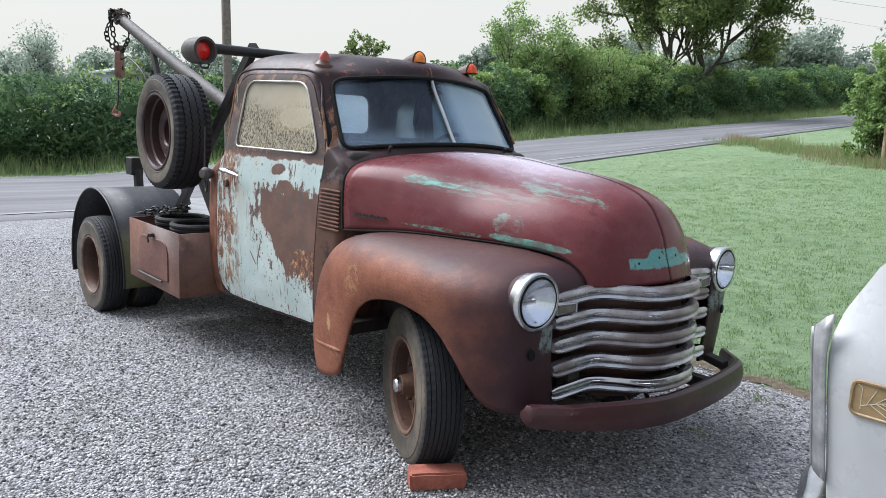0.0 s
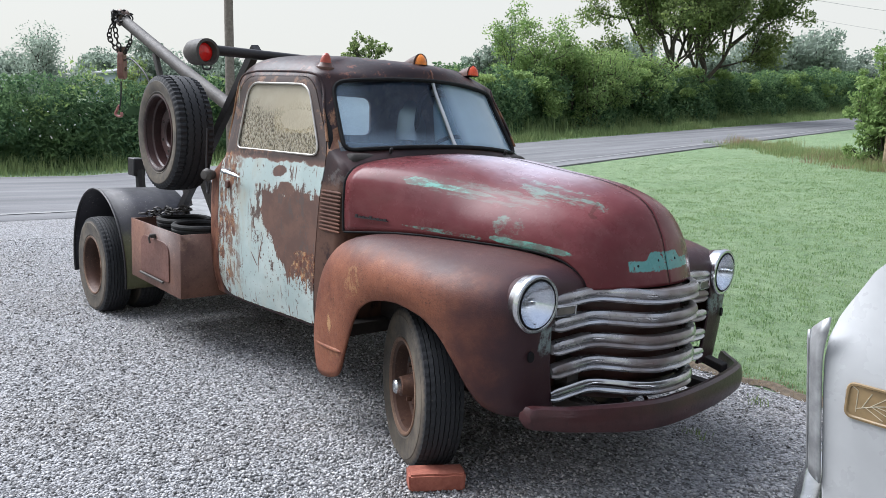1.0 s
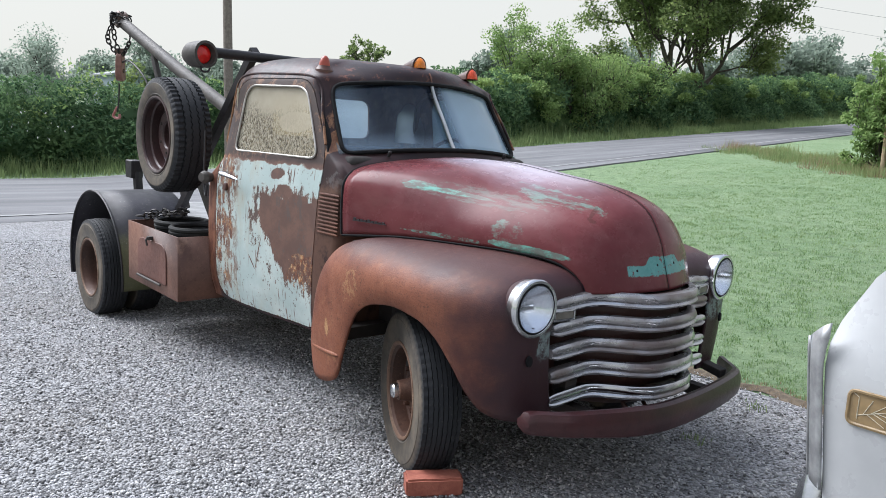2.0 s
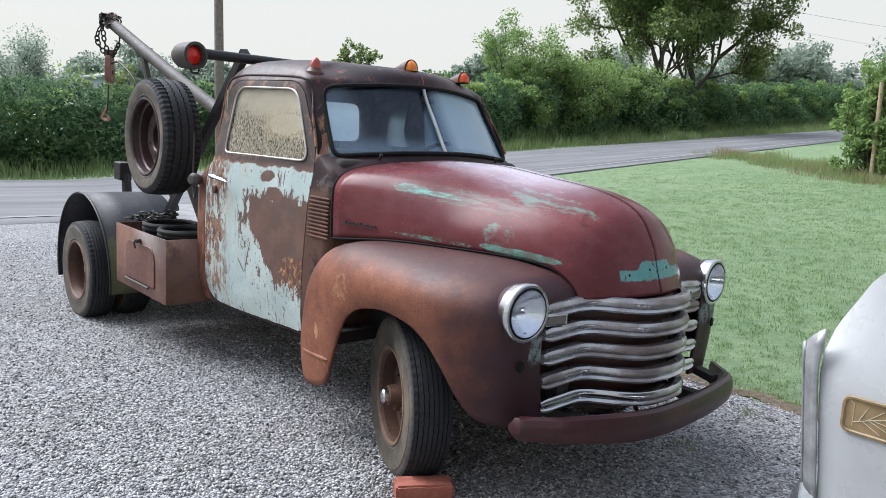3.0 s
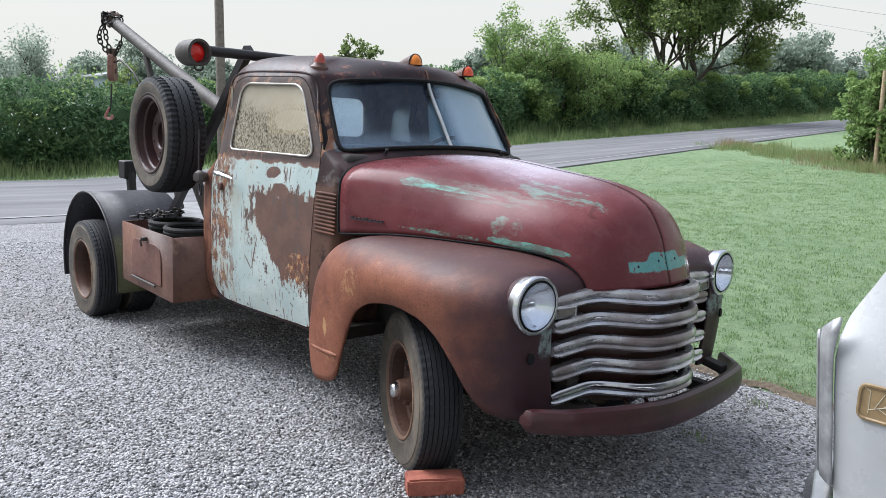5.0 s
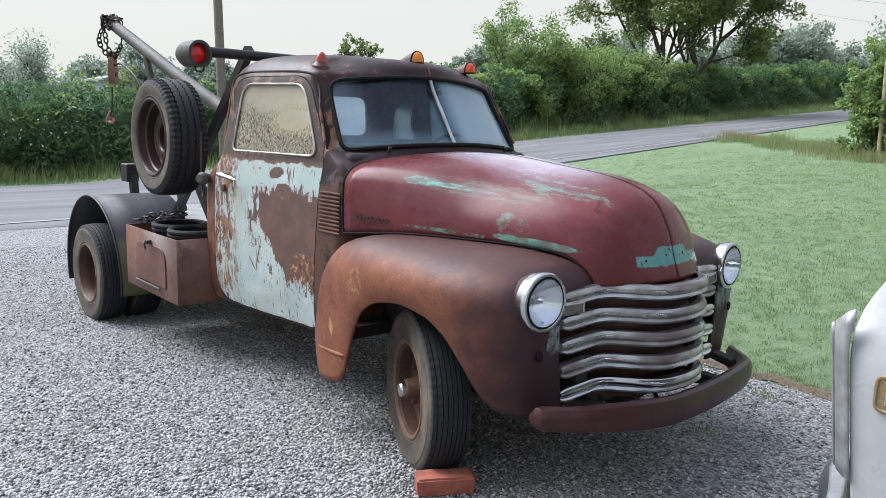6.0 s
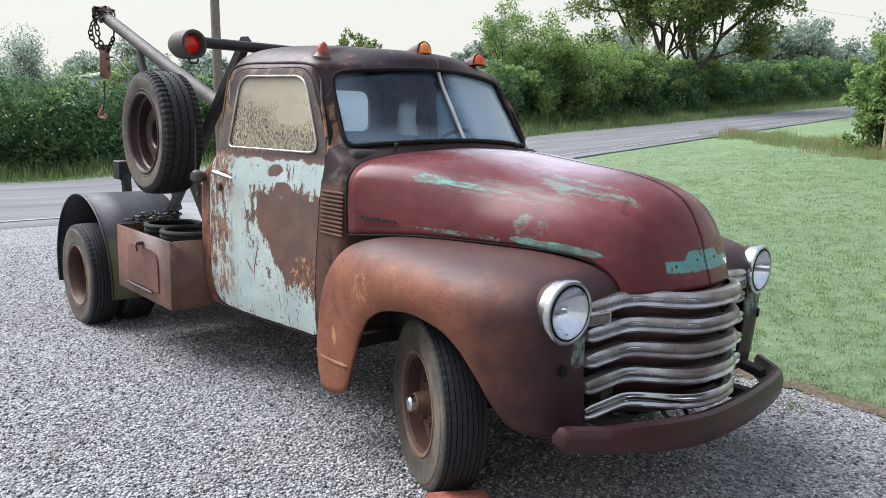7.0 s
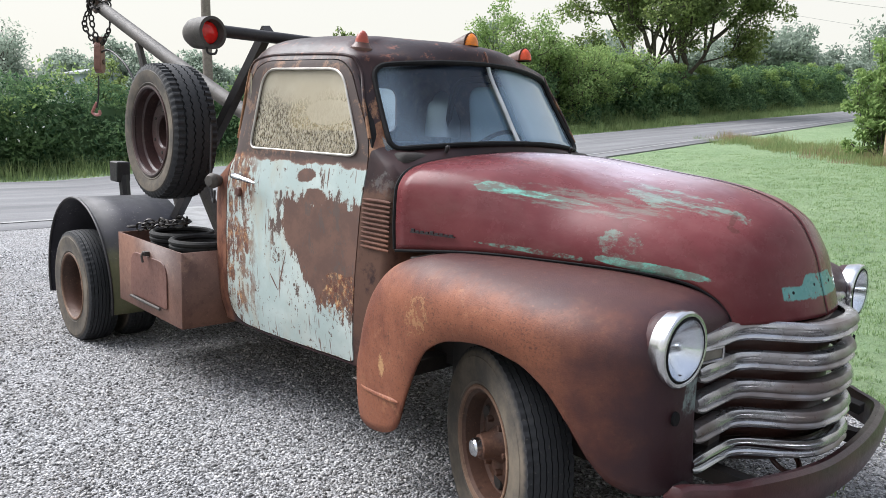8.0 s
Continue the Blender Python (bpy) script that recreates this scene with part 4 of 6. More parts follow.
def shell_y(x, z):
    """Half width of the cab at a place along its side."""
    ring = [(p.x, -p.y) for p in cab_ring(z) if p.y <= 0]
    ring = ring[13:]
    for (xa, ya), (xb, yb) in zip(ring, ring[1:]):
        if xb <= x <= xa:
            return ya + (yb - ya) * (xa - x) / max(xa - xb, 1e-6)
    return ring[0][1]


for s in (-1, 1):
    gap_line = []
    for (xa, za), (xb, zb) in zip(door_out, door_out[1:] + door_out[:1]):
        steps = max(1, int(math.hypot(xb - xa, zb - za) / 0.04))
        gap_line += [(xa + (xb - xa) * k / steps, za + (zb - za) * k / steps) for k in range(steps)]
    # Black tube added behind the door gap to block light from inside.
    part("door_jamb", tube([(x, s * (shell_y(x, z) - 0.030), z) for x, z in gap_line], 0.022, 6, True), SEAL_GAP_BLACK, truck, "black tube added behind the door gap to keep it dark")
    rail = spline([(-1.02, 0, 1.40), (-1.09, 0, 1.53), (-1.19, 0, 1.705), (-1.27, 0, 1.752), (-1.6, 0, 1.765), (-1.90, 0, 1.762), (-2.02, 0, 1.71), (-2.065, 0, 1.52), (-2.075, 0, 1.36)], 60)
    part("drip_rail", tube([(p.x, s * (shell_y(p.x, p.z) + 0.002), p.z) for p in rail], 0.0075, 8), CAB, truck, "thin drip rail round the door")

# windscreen: two panes, rubber, centre bar


def screen_at(y, z, out=0.0):
    level = z + droop(y, z)
    return Vector((cab_f(level) - front_bow(level) * min(abs(y), 0.6) ** 2 - 0.10 * max(0.0, abs(y) - 0.6) + out, y, z))


for a, b, s in ((-0.68, -0.006, -1), (0.006, 0.68, 1)):
    rows = []
    for i in range(9):
        w = 0.645 - 0.06 * i / 8
        ys = [(-w + (w - 0.006) * k / 10) if s < 0 else (0.006 + (w - 0.006) * k / 10) for k in range(11)]
        rows.append([screen_at(y, 1.385 + 0.378 * i / 8 - 0.042 * (y / 0.62) ** 2, -0.016) for y in ys])
    g = part("windscreen_pane", net(rows), GLASS_FRONT, truck, "split windscreen pane misted with dew", solid=0.006)
    g.visible_shadow = False
around = []
for (y0, z0), (y1, z1) in zip(screen, screen[1:] + screen[:1]):
    steps = max(1, int(math.hypot(y1 - y0, z1 - z0) / 0.04))
    around += [screen_at(y0 + (y1 - y0) * k / steps, z0 + (z1 - z0) * k / steps, 0.004) for k in range(steps)]
part("windscreen_seal", tube(around, 0.0115, 8, True), SEAL_GAP_BLACK, truck, "black rubber windscreen seal")
part("windscreen_divider", tube([screen_at(0, 1.392 + 0.368 * k / 8, -0.002) for k in range(9)], 0.009, 8), ALU, truck, "bright metal centre bar")
rows = [[Vector((-2.20 - 0.012 * (1 - (y / 0.5) ** 2) + 0.0 + (0.03 * smoothstep(1.5, 1.7, z)), y, z)) for y in [-0.5 + 0.1 * k for k in range(11)]] for z in (1.38, 1.5, 1.6, 1.70)]
g = part("rear_glass", net(rows), GLASS_REAR, truck, "misted rear window glass", solid=0.005)
g.visible_shadow = False
for s in (-1, 1):
    q = net([[Vector((0, yy, z)) for yy in (-0.13, 0, 0.13)] for z in (1.39, 1.54, 1.68)])
    g = part("quarter_glass", moved(q, Matrix.Translation((-2.055, 0.655 * s, 0)) @ Matrix.Rotation(-s * radians(58), 4, "Z")), GLASS_REAR, truck, "misted corner window glass", solid=0.005)
    g.visible_shadow = False
part("roof_seam", tube([screen_at(0, 1.762 + 0.05 * k / 6, 0.001) for k in range(7)], 0.005, 6), RUST, truck, "rusty welded seam above the windscreen")
part("seat", joined(box(-2.1, -1.55, -0.66, 0.66, 0.80, 0.95), box(-2.12, -1.98, -0.66, 0.66, 0.9, 1.36)), SHADOW_BLACK, truck, "dark bench seat", bevel=0.04)
part("dashboard", box(-1.08, -0.86, -0.64, 0.64, 1.18, 1.35), SHADOW_BLACK, truck, bevel=0.03)
part("steering_wheel", moved(tube([(0.2 * math.cos(a), 0.2 * math.sin(a), 0) for a in [2 * math.pi * k / 32 for k in range(32)]], 0.012, 8, True), pose(-1.32, 0.36, 1.28, 0, -55, 0)), SHADOW_BLACK, truck)

# hood: from its lower edges over the crown, nose drawn down to the grille
hood_low = [(-0.79, -0.720, 0.972), (-0.43, -0.640, 1.010), (-0.13, -0.545, 1.018), (0.14, -0.474, 1.020), (0.30, -0.425, 1.006), (0.385, -0.397, 0.972), (0.430, -0.374, 0.925), (0.448, -0.366, 0.885)]
hood_top = [(-0.79, 0, 1.357), (-0.40, 0, 1.357), (-0.05, 0, 1.324), (0.25, 0, 1.288), (0.43, 0, 1.222), (0.515, 0, 1.112), (0.555, 0, 1.00), (0.588, 0, 0.895)]
# the hood's rear edge: upright flank, tight shoulder, nearly flat top; as shares of half width and height
hood_back = [(0.995, 0), (1.0, 0.17), (1.003, 0.33), (1.0, 0.52), (0.99, 0.66), (0.945, 0.77), (0.88, 0.835), (0.775, 0.883), (0.60, 0.927), (0.414, 0.956), (0.2, 0.982), (0, 1)]
NH, NT = 56, 28
low, top = spline(hood_low, NH), spline(hood_top, NH)
back = spline([(*p, 0) for p in hood_back], NT + 1)


def hood_point(i, k, n=NT):
    a = math.pi / 2 * k / n
    e = 2 / 1.86
    c, s = max(math.cos(a), 0.0) ** e, math.sin(a) ** e
    w = 1 - smoothstep(-0.79, -0.13, low[i].x)
    c, s = c + (back[k].x - c) * w, s + (back[k].y - s) * w
    x = low[i].x + (top[i].x - low[i].x) * max(s, 0.0) ** 1.5
    return Vector((x, low[i].y * c, low[i].z + (top[i].z - low[i].z) * s))


half = [[hood_point(i, k) for k in range(NT + 1)] for i in range(NH)]
for s in (1, -1):
    rows = [[Vector((p.x, p.y * s - (0.003 if s > 0 else -0.003) * (k == NT), p.z)) for k, p in enumerate(r)] for r in half]
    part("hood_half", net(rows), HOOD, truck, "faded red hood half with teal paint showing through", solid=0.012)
# Black bars along the hood's edges imitate the shade in its gaps.
for s in (-1, 1):
    part("hood_gap", tube([Vector((p.x, -s * p.y * 1.006, p.z - 0.004)) for p in low], 0.006, 6), SEAL_GAP_BLACK, truck, "black bar standing for the shade in the gap under the hood edge")
rim = [Vector((half[0][k].x - 0.010, half[0][k].y * 1.004, half[0][k].z + 0.001)) for k in range(NT + 1)]
part("hood_gap", tube(rim + [Vector((p.x, -p.y, p.z)) for p in rim[-2::-1]], 0.008, 6), SEAL_GAP_BLACK, truck, "black bar standing for the shade in the gap behind the hood")
part("hood_seam", tube([top[i] + Vector((0, 0, 0.002)) for i in range(NH)], 0.006, 6), SEAL_GAP_BLACK, truck, "dark seam strip along the hood")

for y, z in ((-0.165, 0.980), (-0.050, 0.998), (0.075, 0.998)):
    x = min((p for r in half[NH // 2:] for p in r), key=lambda p: (abs(y) + p.y) ** 2 + (z - p.z) ** 2).x
    # Raised black cap imitates the dark inside of a bolt hole.
    part("bolt_hole", moved(lathe([(0.0005, 0.009), (0.005, 0.008), (0.009, 0.003), (0.009, -0.02)], 12, "X"), pose(x, y, z, 0, -12, 100 * y)), SEAL_GAP_BLACK, truck)

# front fenders: a dome between the hood's edge and the outer line, then a skirt with the wheel arch cut out
f_out = [(-0.915, -0.80), (-0.80, -0.845), (-0.60, -0.885), (-0.35, -0.915), (-0.05, -0.92), (0.16, -0.905), (0.29, -0.87), (0.40, -0.805), (0.445, -0.71), (0.452, -0.585)]
f_in = [(-0.80, -0.70), (-0.72, -0.70), (-0.56, -0.66), (-0.36, -0.60), (-0.10, -0.52), (0.12, -0.455), (0.26, -0.415), (0.36, -0.385), (0.42, -0.37), (0.44, -0.36)]
f_top = [0.64, 0.90, 0.99, 1.012, 1.016, 1.016, 1.004, 0.982, 0.940, 0.885]
f_side = [0.46, 0.66, 0.77, 0.83, 0.84, 0.84, 0.83, 0.81, 0.78, 0.74]
arch = smooth([(-0.93, 0.256), (-0.90, 0.246), (-0.82, 0.25), (-0.72, 0.266), (-0.65, 0.286), (-0.60, 0.312), (-0.568, 0.352), (-0.545, 0.41), (-0.52, 0.475), (-0.49, 0.54), (-0.455, 0.61), (-0.40, 0.685), (-0.27, 0.753), (-0.12, 0.775), (0.02, 0.755), (0.12, 0.70), (0.21, 0.60), (0.28, 0.50), (0.34, 0.445), (0.42, 0.42), (0.50, 0.41)])
NU = 140
fo = spline([(*p, 0) for p in f_out], NU)
fi = spline([(*p, 0) for p in f_in], NU)
ft = spline([(z, s, 0) for z, s in zip(f_top, f_side)], NU)


def fender_point(i, v):
    zt, zs = ft[i].x, ft[i].y
    if v <= 1:
        a = math.pi / 2 * v
        e = 2 / 2.35
        s, c = math.sin(a) ** e, max(math.cos(a), 0) ** e
        p = fi[i].lerp(fo[i], s)
        return Vector((p.x, p.y, zs + (zt - zs) * c - 0.014 * (1 - smoothstep(0, 0.35, v))))
    zb = min(arch(fo[i].x), zs - 0.012)
    t = v - 1
    w = smoothstep(-0.1, 0.3, fo[i].x)
    inn = (fi[i] - fo[i]).normalized() * 0.045 * t * t * w + Vector((0, 0.022 * t * t * (1 - w), 0))
    return Vector((fo[i].x + inn.x, fo[i].y + inn.y, zs + (zb - zs) * t))


vs = [k / 20 for k in range(21)] + [1 + k / 14 for k in range(1, 15)]
fender_rows = [[fender_point(i, v) for v in vs] for i in range(NU)]
fv, ff = net(fender_rows)
ff = [q for q in ff if any(fv[i].x < 0.405 or math.hypot(fv[i].y + 0.685, fv[i].z - 0.865) > 0.094 for i in q)]
fender_mesh = mesh_of(fv, ff)
for s in (-1, 1):
    me = fender_mesh if s < 0 else flipped(fender_mesh)
    fender = part("front_fender", me, FENDER, truck, "rounded rust-brown front fender with dull sheen", solid=0.014)
    bead = [Vector((p.x, s * -p.y, p.z)) for p in [Vector((fo[i].x, fo[i].y + 0.0075, 0.402 + 0.11 * (fo[i].x + 0.915))) for i in range(NU) if fo[i].x < -0.552]]
    part("fender_bead", tube([Vector((p.x, s * abs(p.y), p.z)) for p in bead], [0.004, 0.008] + [0.011] * (len(bead) - 5) + [0.010, 0.007, 0.003], 10), FENDER, fender)
    # Black disc on the surface paints the shade of an empty bolt hole.
    part("fender_hole", moved(lathe([(0.0005, 0.004), (0.017, 0.004), (0.019, -0.004)], 16, "X"), pose(0.464, s * 0.700, 0.662, 0, 0, 10 * s) @ Matrix.Diagonal((1, 0.8, 1.2, 1))), SEAL_GAP_BLACK, fender, "black disc standing for the shade in an empty bolt hole")
    # Panel in shade black keeps the arch dark behind the wheel.
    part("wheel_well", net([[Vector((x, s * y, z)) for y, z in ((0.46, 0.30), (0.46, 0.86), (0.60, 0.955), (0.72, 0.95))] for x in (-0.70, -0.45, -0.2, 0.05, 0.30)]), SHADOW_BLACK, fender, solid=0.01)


def headlight(s):
    at = pose(0.455, s * 0.685, 0.865, 0, 0, 3 * s)
    bowl = part("headlight", moved(lathe([(0.1065, -0.040), (0.110, -0.024), (0.1125, -0.012), (0.1138, -0.006), (0.1145, 0.0), (0.113, 0.009), (0.108, 0.014), (0.099, 0.014), (0.0945, 0.010), (0.0935, 0.002)], 48, "X"), at), CHROME, truck, "round headlight with chrome rim")
    part("bucket", moved(lathe([(0.1060, -0.036), (0.102, -0.060), (0.092, -0.08), (0.075, -0.095), (0.0005, -0.105)], 40, "X"), at), FENDER, bowl, "rust-brown headlight bucket")
    part("gasket", moved(lathe([(0.0945, 0.006), (0.0945, 0.016), (0.0905, 0.016), (0.0895, 0.006)], 48, "X"), at), SEAL_GAP_BLACK, bowl)
    prof = [(0.0912 * math.sin(radians(a)), 0.004 + 0.036 * math.cos(radians(a))) for a in range(90, -1, -10)]
    g = part("lens", moved(lathe([(max(r, 0.0005), h) for r, h in prof], 48, "X"), at), HEAD_GLASS, bowl, "clear ribbed glass lens")
    g.visible_shadow = False
    part("reflector", moved(lathe([(max(0.0005, 0.0900 * k / 12), -0.048 + 0.062 * (k / 12) ** 2) for k in range(12, -1, -1)], 40, "X"), at), MIRROR_SILVER, bowl)


for s in (-1, 1):
    headlight(s)

# grille: five bowed bars before a dark core
GRILLE_Z = (0.868, 0.772, 0.677, 0.581, 0.485)


bar_plan = smooth([(0, 0.655), (0.10, 0.646), (0.165, 0.624), (0.22, 0.580), (0.27, 0.524), (0.32, 0.476), (0.37, 0.457), (0.57, 0.452), (0.60, 0.452)])


def bar_line(y, z):
    """Plan of a grille bar: flat ends, hollow flanks, bulging middle."""
    return bar_plan(abs(y)) + (0.62 - z) * 0.02


for z in GRILLE_Z:
    sec = [(-0.03, 0.026), (-0.006, 0.031), (0.009, 0.027), (0.017, 0.016), (0.019, 0.004), (0.013, -0.006), (0.008, -0.010), (0.015, -0.015), (0.018, -0.022), (0.012, -0.030), (-0.02, -0.031)]
    rows = []
    for k in range(49):
        y = -0.565 + 1.13 * k / 48
        end = 1 - 0.35 * smoothstep(0.53, 0.565, abs(y))
        lift = -0.010 * smoothstep(0.3, 0.56, abs(y))
        rows.append([Vector((bar_line(y, z) + a * end, y, z + b * end * 1.0 + lift)) for a, b in sec])
    v, f = net(rows, False, True)
    f += [tuple(range(11)), tuple(48 * 11 + k for k in range(11))]
    part("grille_bar", (v, f), PITTED if z in (GRILLE_Z[0], GRILLE_Z[4]) else PITTED_BROWN, truck, "pitted chrome grille bar")
core = [[Vector((bar_line(y, 0.68) - 0.075, y, z)) for z in (0.43, 0.6, 0.8, 0.885)] for y in [-0.56 + 0.07 * k for k in range(17)]]
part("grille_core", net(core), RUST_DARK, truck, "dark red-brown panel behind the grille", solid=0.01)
for s in (-1, 1):
    at = pose(bar_line(0.515, 0.82) + 0.006, s * 0.512, 0.819, 0, 0, 8 * s)
    lamp = part("parking_light", moved(box(-0.02, 0.008, -0.050, 0.050, -0.016, 0.016), at), PARK, truck, "small clouded parking light", bevel=0.003)
    part("bezel", moved(tube([(0.009, y, z) for y, z in rounded([(-0.052, -0.019), (0.052, -0.019), (0.052, 0.019), (-0.052, 0.019)], 0.004, 2)], 0.0045, 6, True), at), PITTED, lamp)

rows = [[Vector((bar_line(y, 0.48) - 0.035 - d, y, z)) for d, z in ((0.0, 0.455), (0.02, 0.435), (0.09, 0.405), (0.20, 0.385), (0.32, 0.38))] for y in [-0.54 + 0.06 * k for k in range(19)]]
# Near-black box added so that the spaces between the bars stay dark.
part("radiator", box(0.31, 0.35, -0.55, 0.55, 0.42, 0.87), SHADOW_BLACK, truck, "near-black backing box added behind the grille")
part("splash_pan", net(rows), RUST_DARK, truck, "dark red-brown pan below the grille", solid=0.008)
part("crank_hole_rim", moved(tube([(0, 0.055 * math.cos(a), 0.055 * math.sin(a)) for a in [2 * math.pi * k / 28 for k in range(28)]], 0.009, 8, True), pose(0.56, -0.13, 0.415, 0, -55, -12)), RUST_DARK, truck, "rolled rim of the crank hole")
# Filler sheet in shade black, added to darken the gap under the nose.
rows = [[Vector((x0 + (bar_line(y, 0.86) - 0.03 - x0) * f, y, 0.872)) for f in (0, 0.5, 1)] for x0 in (0.25,) for y in [-0.36 + 0.06 * k for k in range(13)]]
part("latch_panel", net(rows), SHADOW_BLACK, truck, "near-black filler sheet added to darken the gap between hood and grille", solid=0.01)

# bumper: bowed bar with swept ends
rows = []
for k in range(45):
    y = -0.768 + 1.568 * (k / 44) ** 1.25
    a = abs(y - 0.02)
    x = 0.70 - 0.10 * (a / 0.7) ** 2 - (0.12 if y > 0 else 0.05) * smoothstep(0.62, 0.81, a)
    h = 0.063 * (1 - 0.25 * smoothstep(0.2, 0.8, -y)) * (0.40 + 0.60 * math.sqrt(max(0.0, 1 - max(0.0, (-y - 0.735) / 0.033) ** 2)))
    zc = 0.385 + 0.065 * smoothstep(0.05, 0.8, -y) - 0.008 * smoothstep(0.2, 0.8, y)
    rows.append([Vector((x + d, y, zc + e * h)) for d, e in ((-0.04, -0.55), (-0.03, -0.93), (-0.01, -1.0), (0.008, -0.85), (0.018, -0.4), (0.02, 0), (0.018, 0.4), (0.008, 0.85), (-0.01, 1.0), (-0.03, 0.93), (-0.04, 0.55))])
v, f = net(rows, False, True)
f += [tuple(range(11)), tuple(44 * 11 + k for k in range(11))]
part("front_bumper", (v, f), RUST_BUMPER, truck, "dull maroon-brown painted steel bumper")
for s in (-1, 1):
    part("bumper_bracket", box(0.1, 0.63, s * 0.36 - 0.025, s * 0.36 + 0.025, 0.36, 0.41), SHADOW_BLACK, truck)
    part("bumper_stay", prism([(0.30, 0.44), (0.30, 0.47), (0.55, 0.425), (0.55, 0.385)], "Y", s * 0.60, s * 0.66), SHADOW_BLACK, truck, "black flat bar behind the bumper end", bevel=0.004)

# cowl louvres on both sides
for s in (-1, 1):
    for k in range(11):
        z = 0.957 + 0.0195 * k
        x0, x1 = -1.012, -0.835
        pts = [Vector((x, s * (cab_w(z) * side_pinch(x) + 0.004), z)) for x in (x0, x0 + 0.03, x1 - 0.03, x1)]
        part("louvre", tube(pts, [0.004, 0.0070, 0.0070, 0.004], 8), RUST_LOUVRE, truck)


# ---- wheels ----
def wheel_meshes(radius, width, lugs, dish):
    r, w = radius, width / 2
    q = r * (1.0 if dish == "spare" else 0.91)
    wall = [(q * 0.615, -w * 0.72), (q * 0.66, -w * 0.88), (q * 0.70, -w * 0.94), (q * 0.71, -w * 0.925), (r * 0.80, -w * 1.0), (r * 0.88, -w * 0.99), (r * 0.885, -w * 0.965), (r * 0.935, -w * 0.93), (r * 0.965, -w * 0.86)]
    tread = []
    edges = [-0.86, -0.56, -0.50, -0.22, -0.16, 0.16, 0.22, 0.50, 0.56, 0.86]
    if lugs == "rib":
        edges = [-0.86, -0.68, -0.64, -0.46, -0.42, -0.24, -0.20, -0.02, 0.02, 0.20, 0.24, 0.42, 0.46, 0.64, 0.68, 0.86]
    for i in range(0, len(edges), 2):
        for e in (edges[i], edges[i + 1]):
            crown = r * (1 - 0.030 * e * e)
            deep = crown - 0.012
            if e == edges[i] and i:
                tread.append((deep, e * w - 0.0))
            tread.append((crown, e * w))
            if e == edges[i + 1] and i < len(edges) - 2:
                tread.append((deep, e * w))
    prof = wall + tread + [(a, -b) for a, b in reversed(wall)]
    rows = []
    sides = 240
    for a, h in prof:
        row = []
        for k in range(sides):
            t = 2 * math.pi * k / sides
            edge = abs(h) > w * 0.5 and a > r * 0.9
            cut = (0.004 if lugs == "rib" else 0.008) if lugs and edge and (k + (2 if h > 0 else 0)) % 4 < 2 else 0.0
            zig = (0.0009 if lugs == "rib" else 0.004) * (1 if k % 4 < 2 else -1) if lugs and abs(h) < w * 0.75 and a > r * 0.9 else 0.0
            row.append(Vector(((a - cut) * math.cos(t), h + zig, (a - cut) * math.sin(t))))
        rows.append(row)
    tyre = net(rows, False, True)
    rim = lathe([(q * 0.66, -w * 0.86), (q * 0.665, -w * 0.90), (q * 0.645, -w * 0.93), (q * 0.62, -w * 0.90), (q * 0.605, -w * 0.80), (q * 0.575, -w * 0.74), (q * 0.555, -w * 0.40), (q * 0.545, -w * 0.16), (q * 0.51, -w * 0.06), (q * 0.45, -w * 0.08), (q * 0.37, -w * 0.22), (q * 0.31, -w * 0.30), (q * 0.25, -w * 0.26), (q * 0.20, -w * 0.20), (0.001, -w * 0.20)], 56)
    if dish:
        rim = lathe([(q * 0.66, -w * 0.86), (q * 0.665, -w * 0.90), (q * 0.645, -w * 0.93), (q * 0.615, -w * 0.88), (q * 0.60, -w * 0.70), (q * 0.575, -w * 0.60), (q * 0.56, -w * 0.1), (q * 0.54, w * 0.5), (q * 0.50, w * 0.62), (q * 0.40, w * 0.66), (q * 0.30, w * 0.60), (q * 0.22, w * 0.6), (0.001, w * 0.6)], 56)
    if dish == "spare":
        rim = lathe([(q * 0.66, -w * 0.80), (q * 0.665, -w * 0.84), (q * 0.645, -w * 0.87), (q * 0.615, -w * 0.80), (q * 0.60, -w * 0.55), (q * 0.57, -w * 0.48), (q * 0.555, -w * 0.05), (q * 0.53, w * 0.02), (q * 0.44, -w * 0.02), (q * 0.425, -w * 0.22), (q * 0.40, -w * 0.30), (q * 0.34, -w * 0.31), (q * 0.25, -w * 0.28), (q * 0.225, -w * 0.20), (q * 0.215, w * 0.2)], 56)
    return tyre, rim


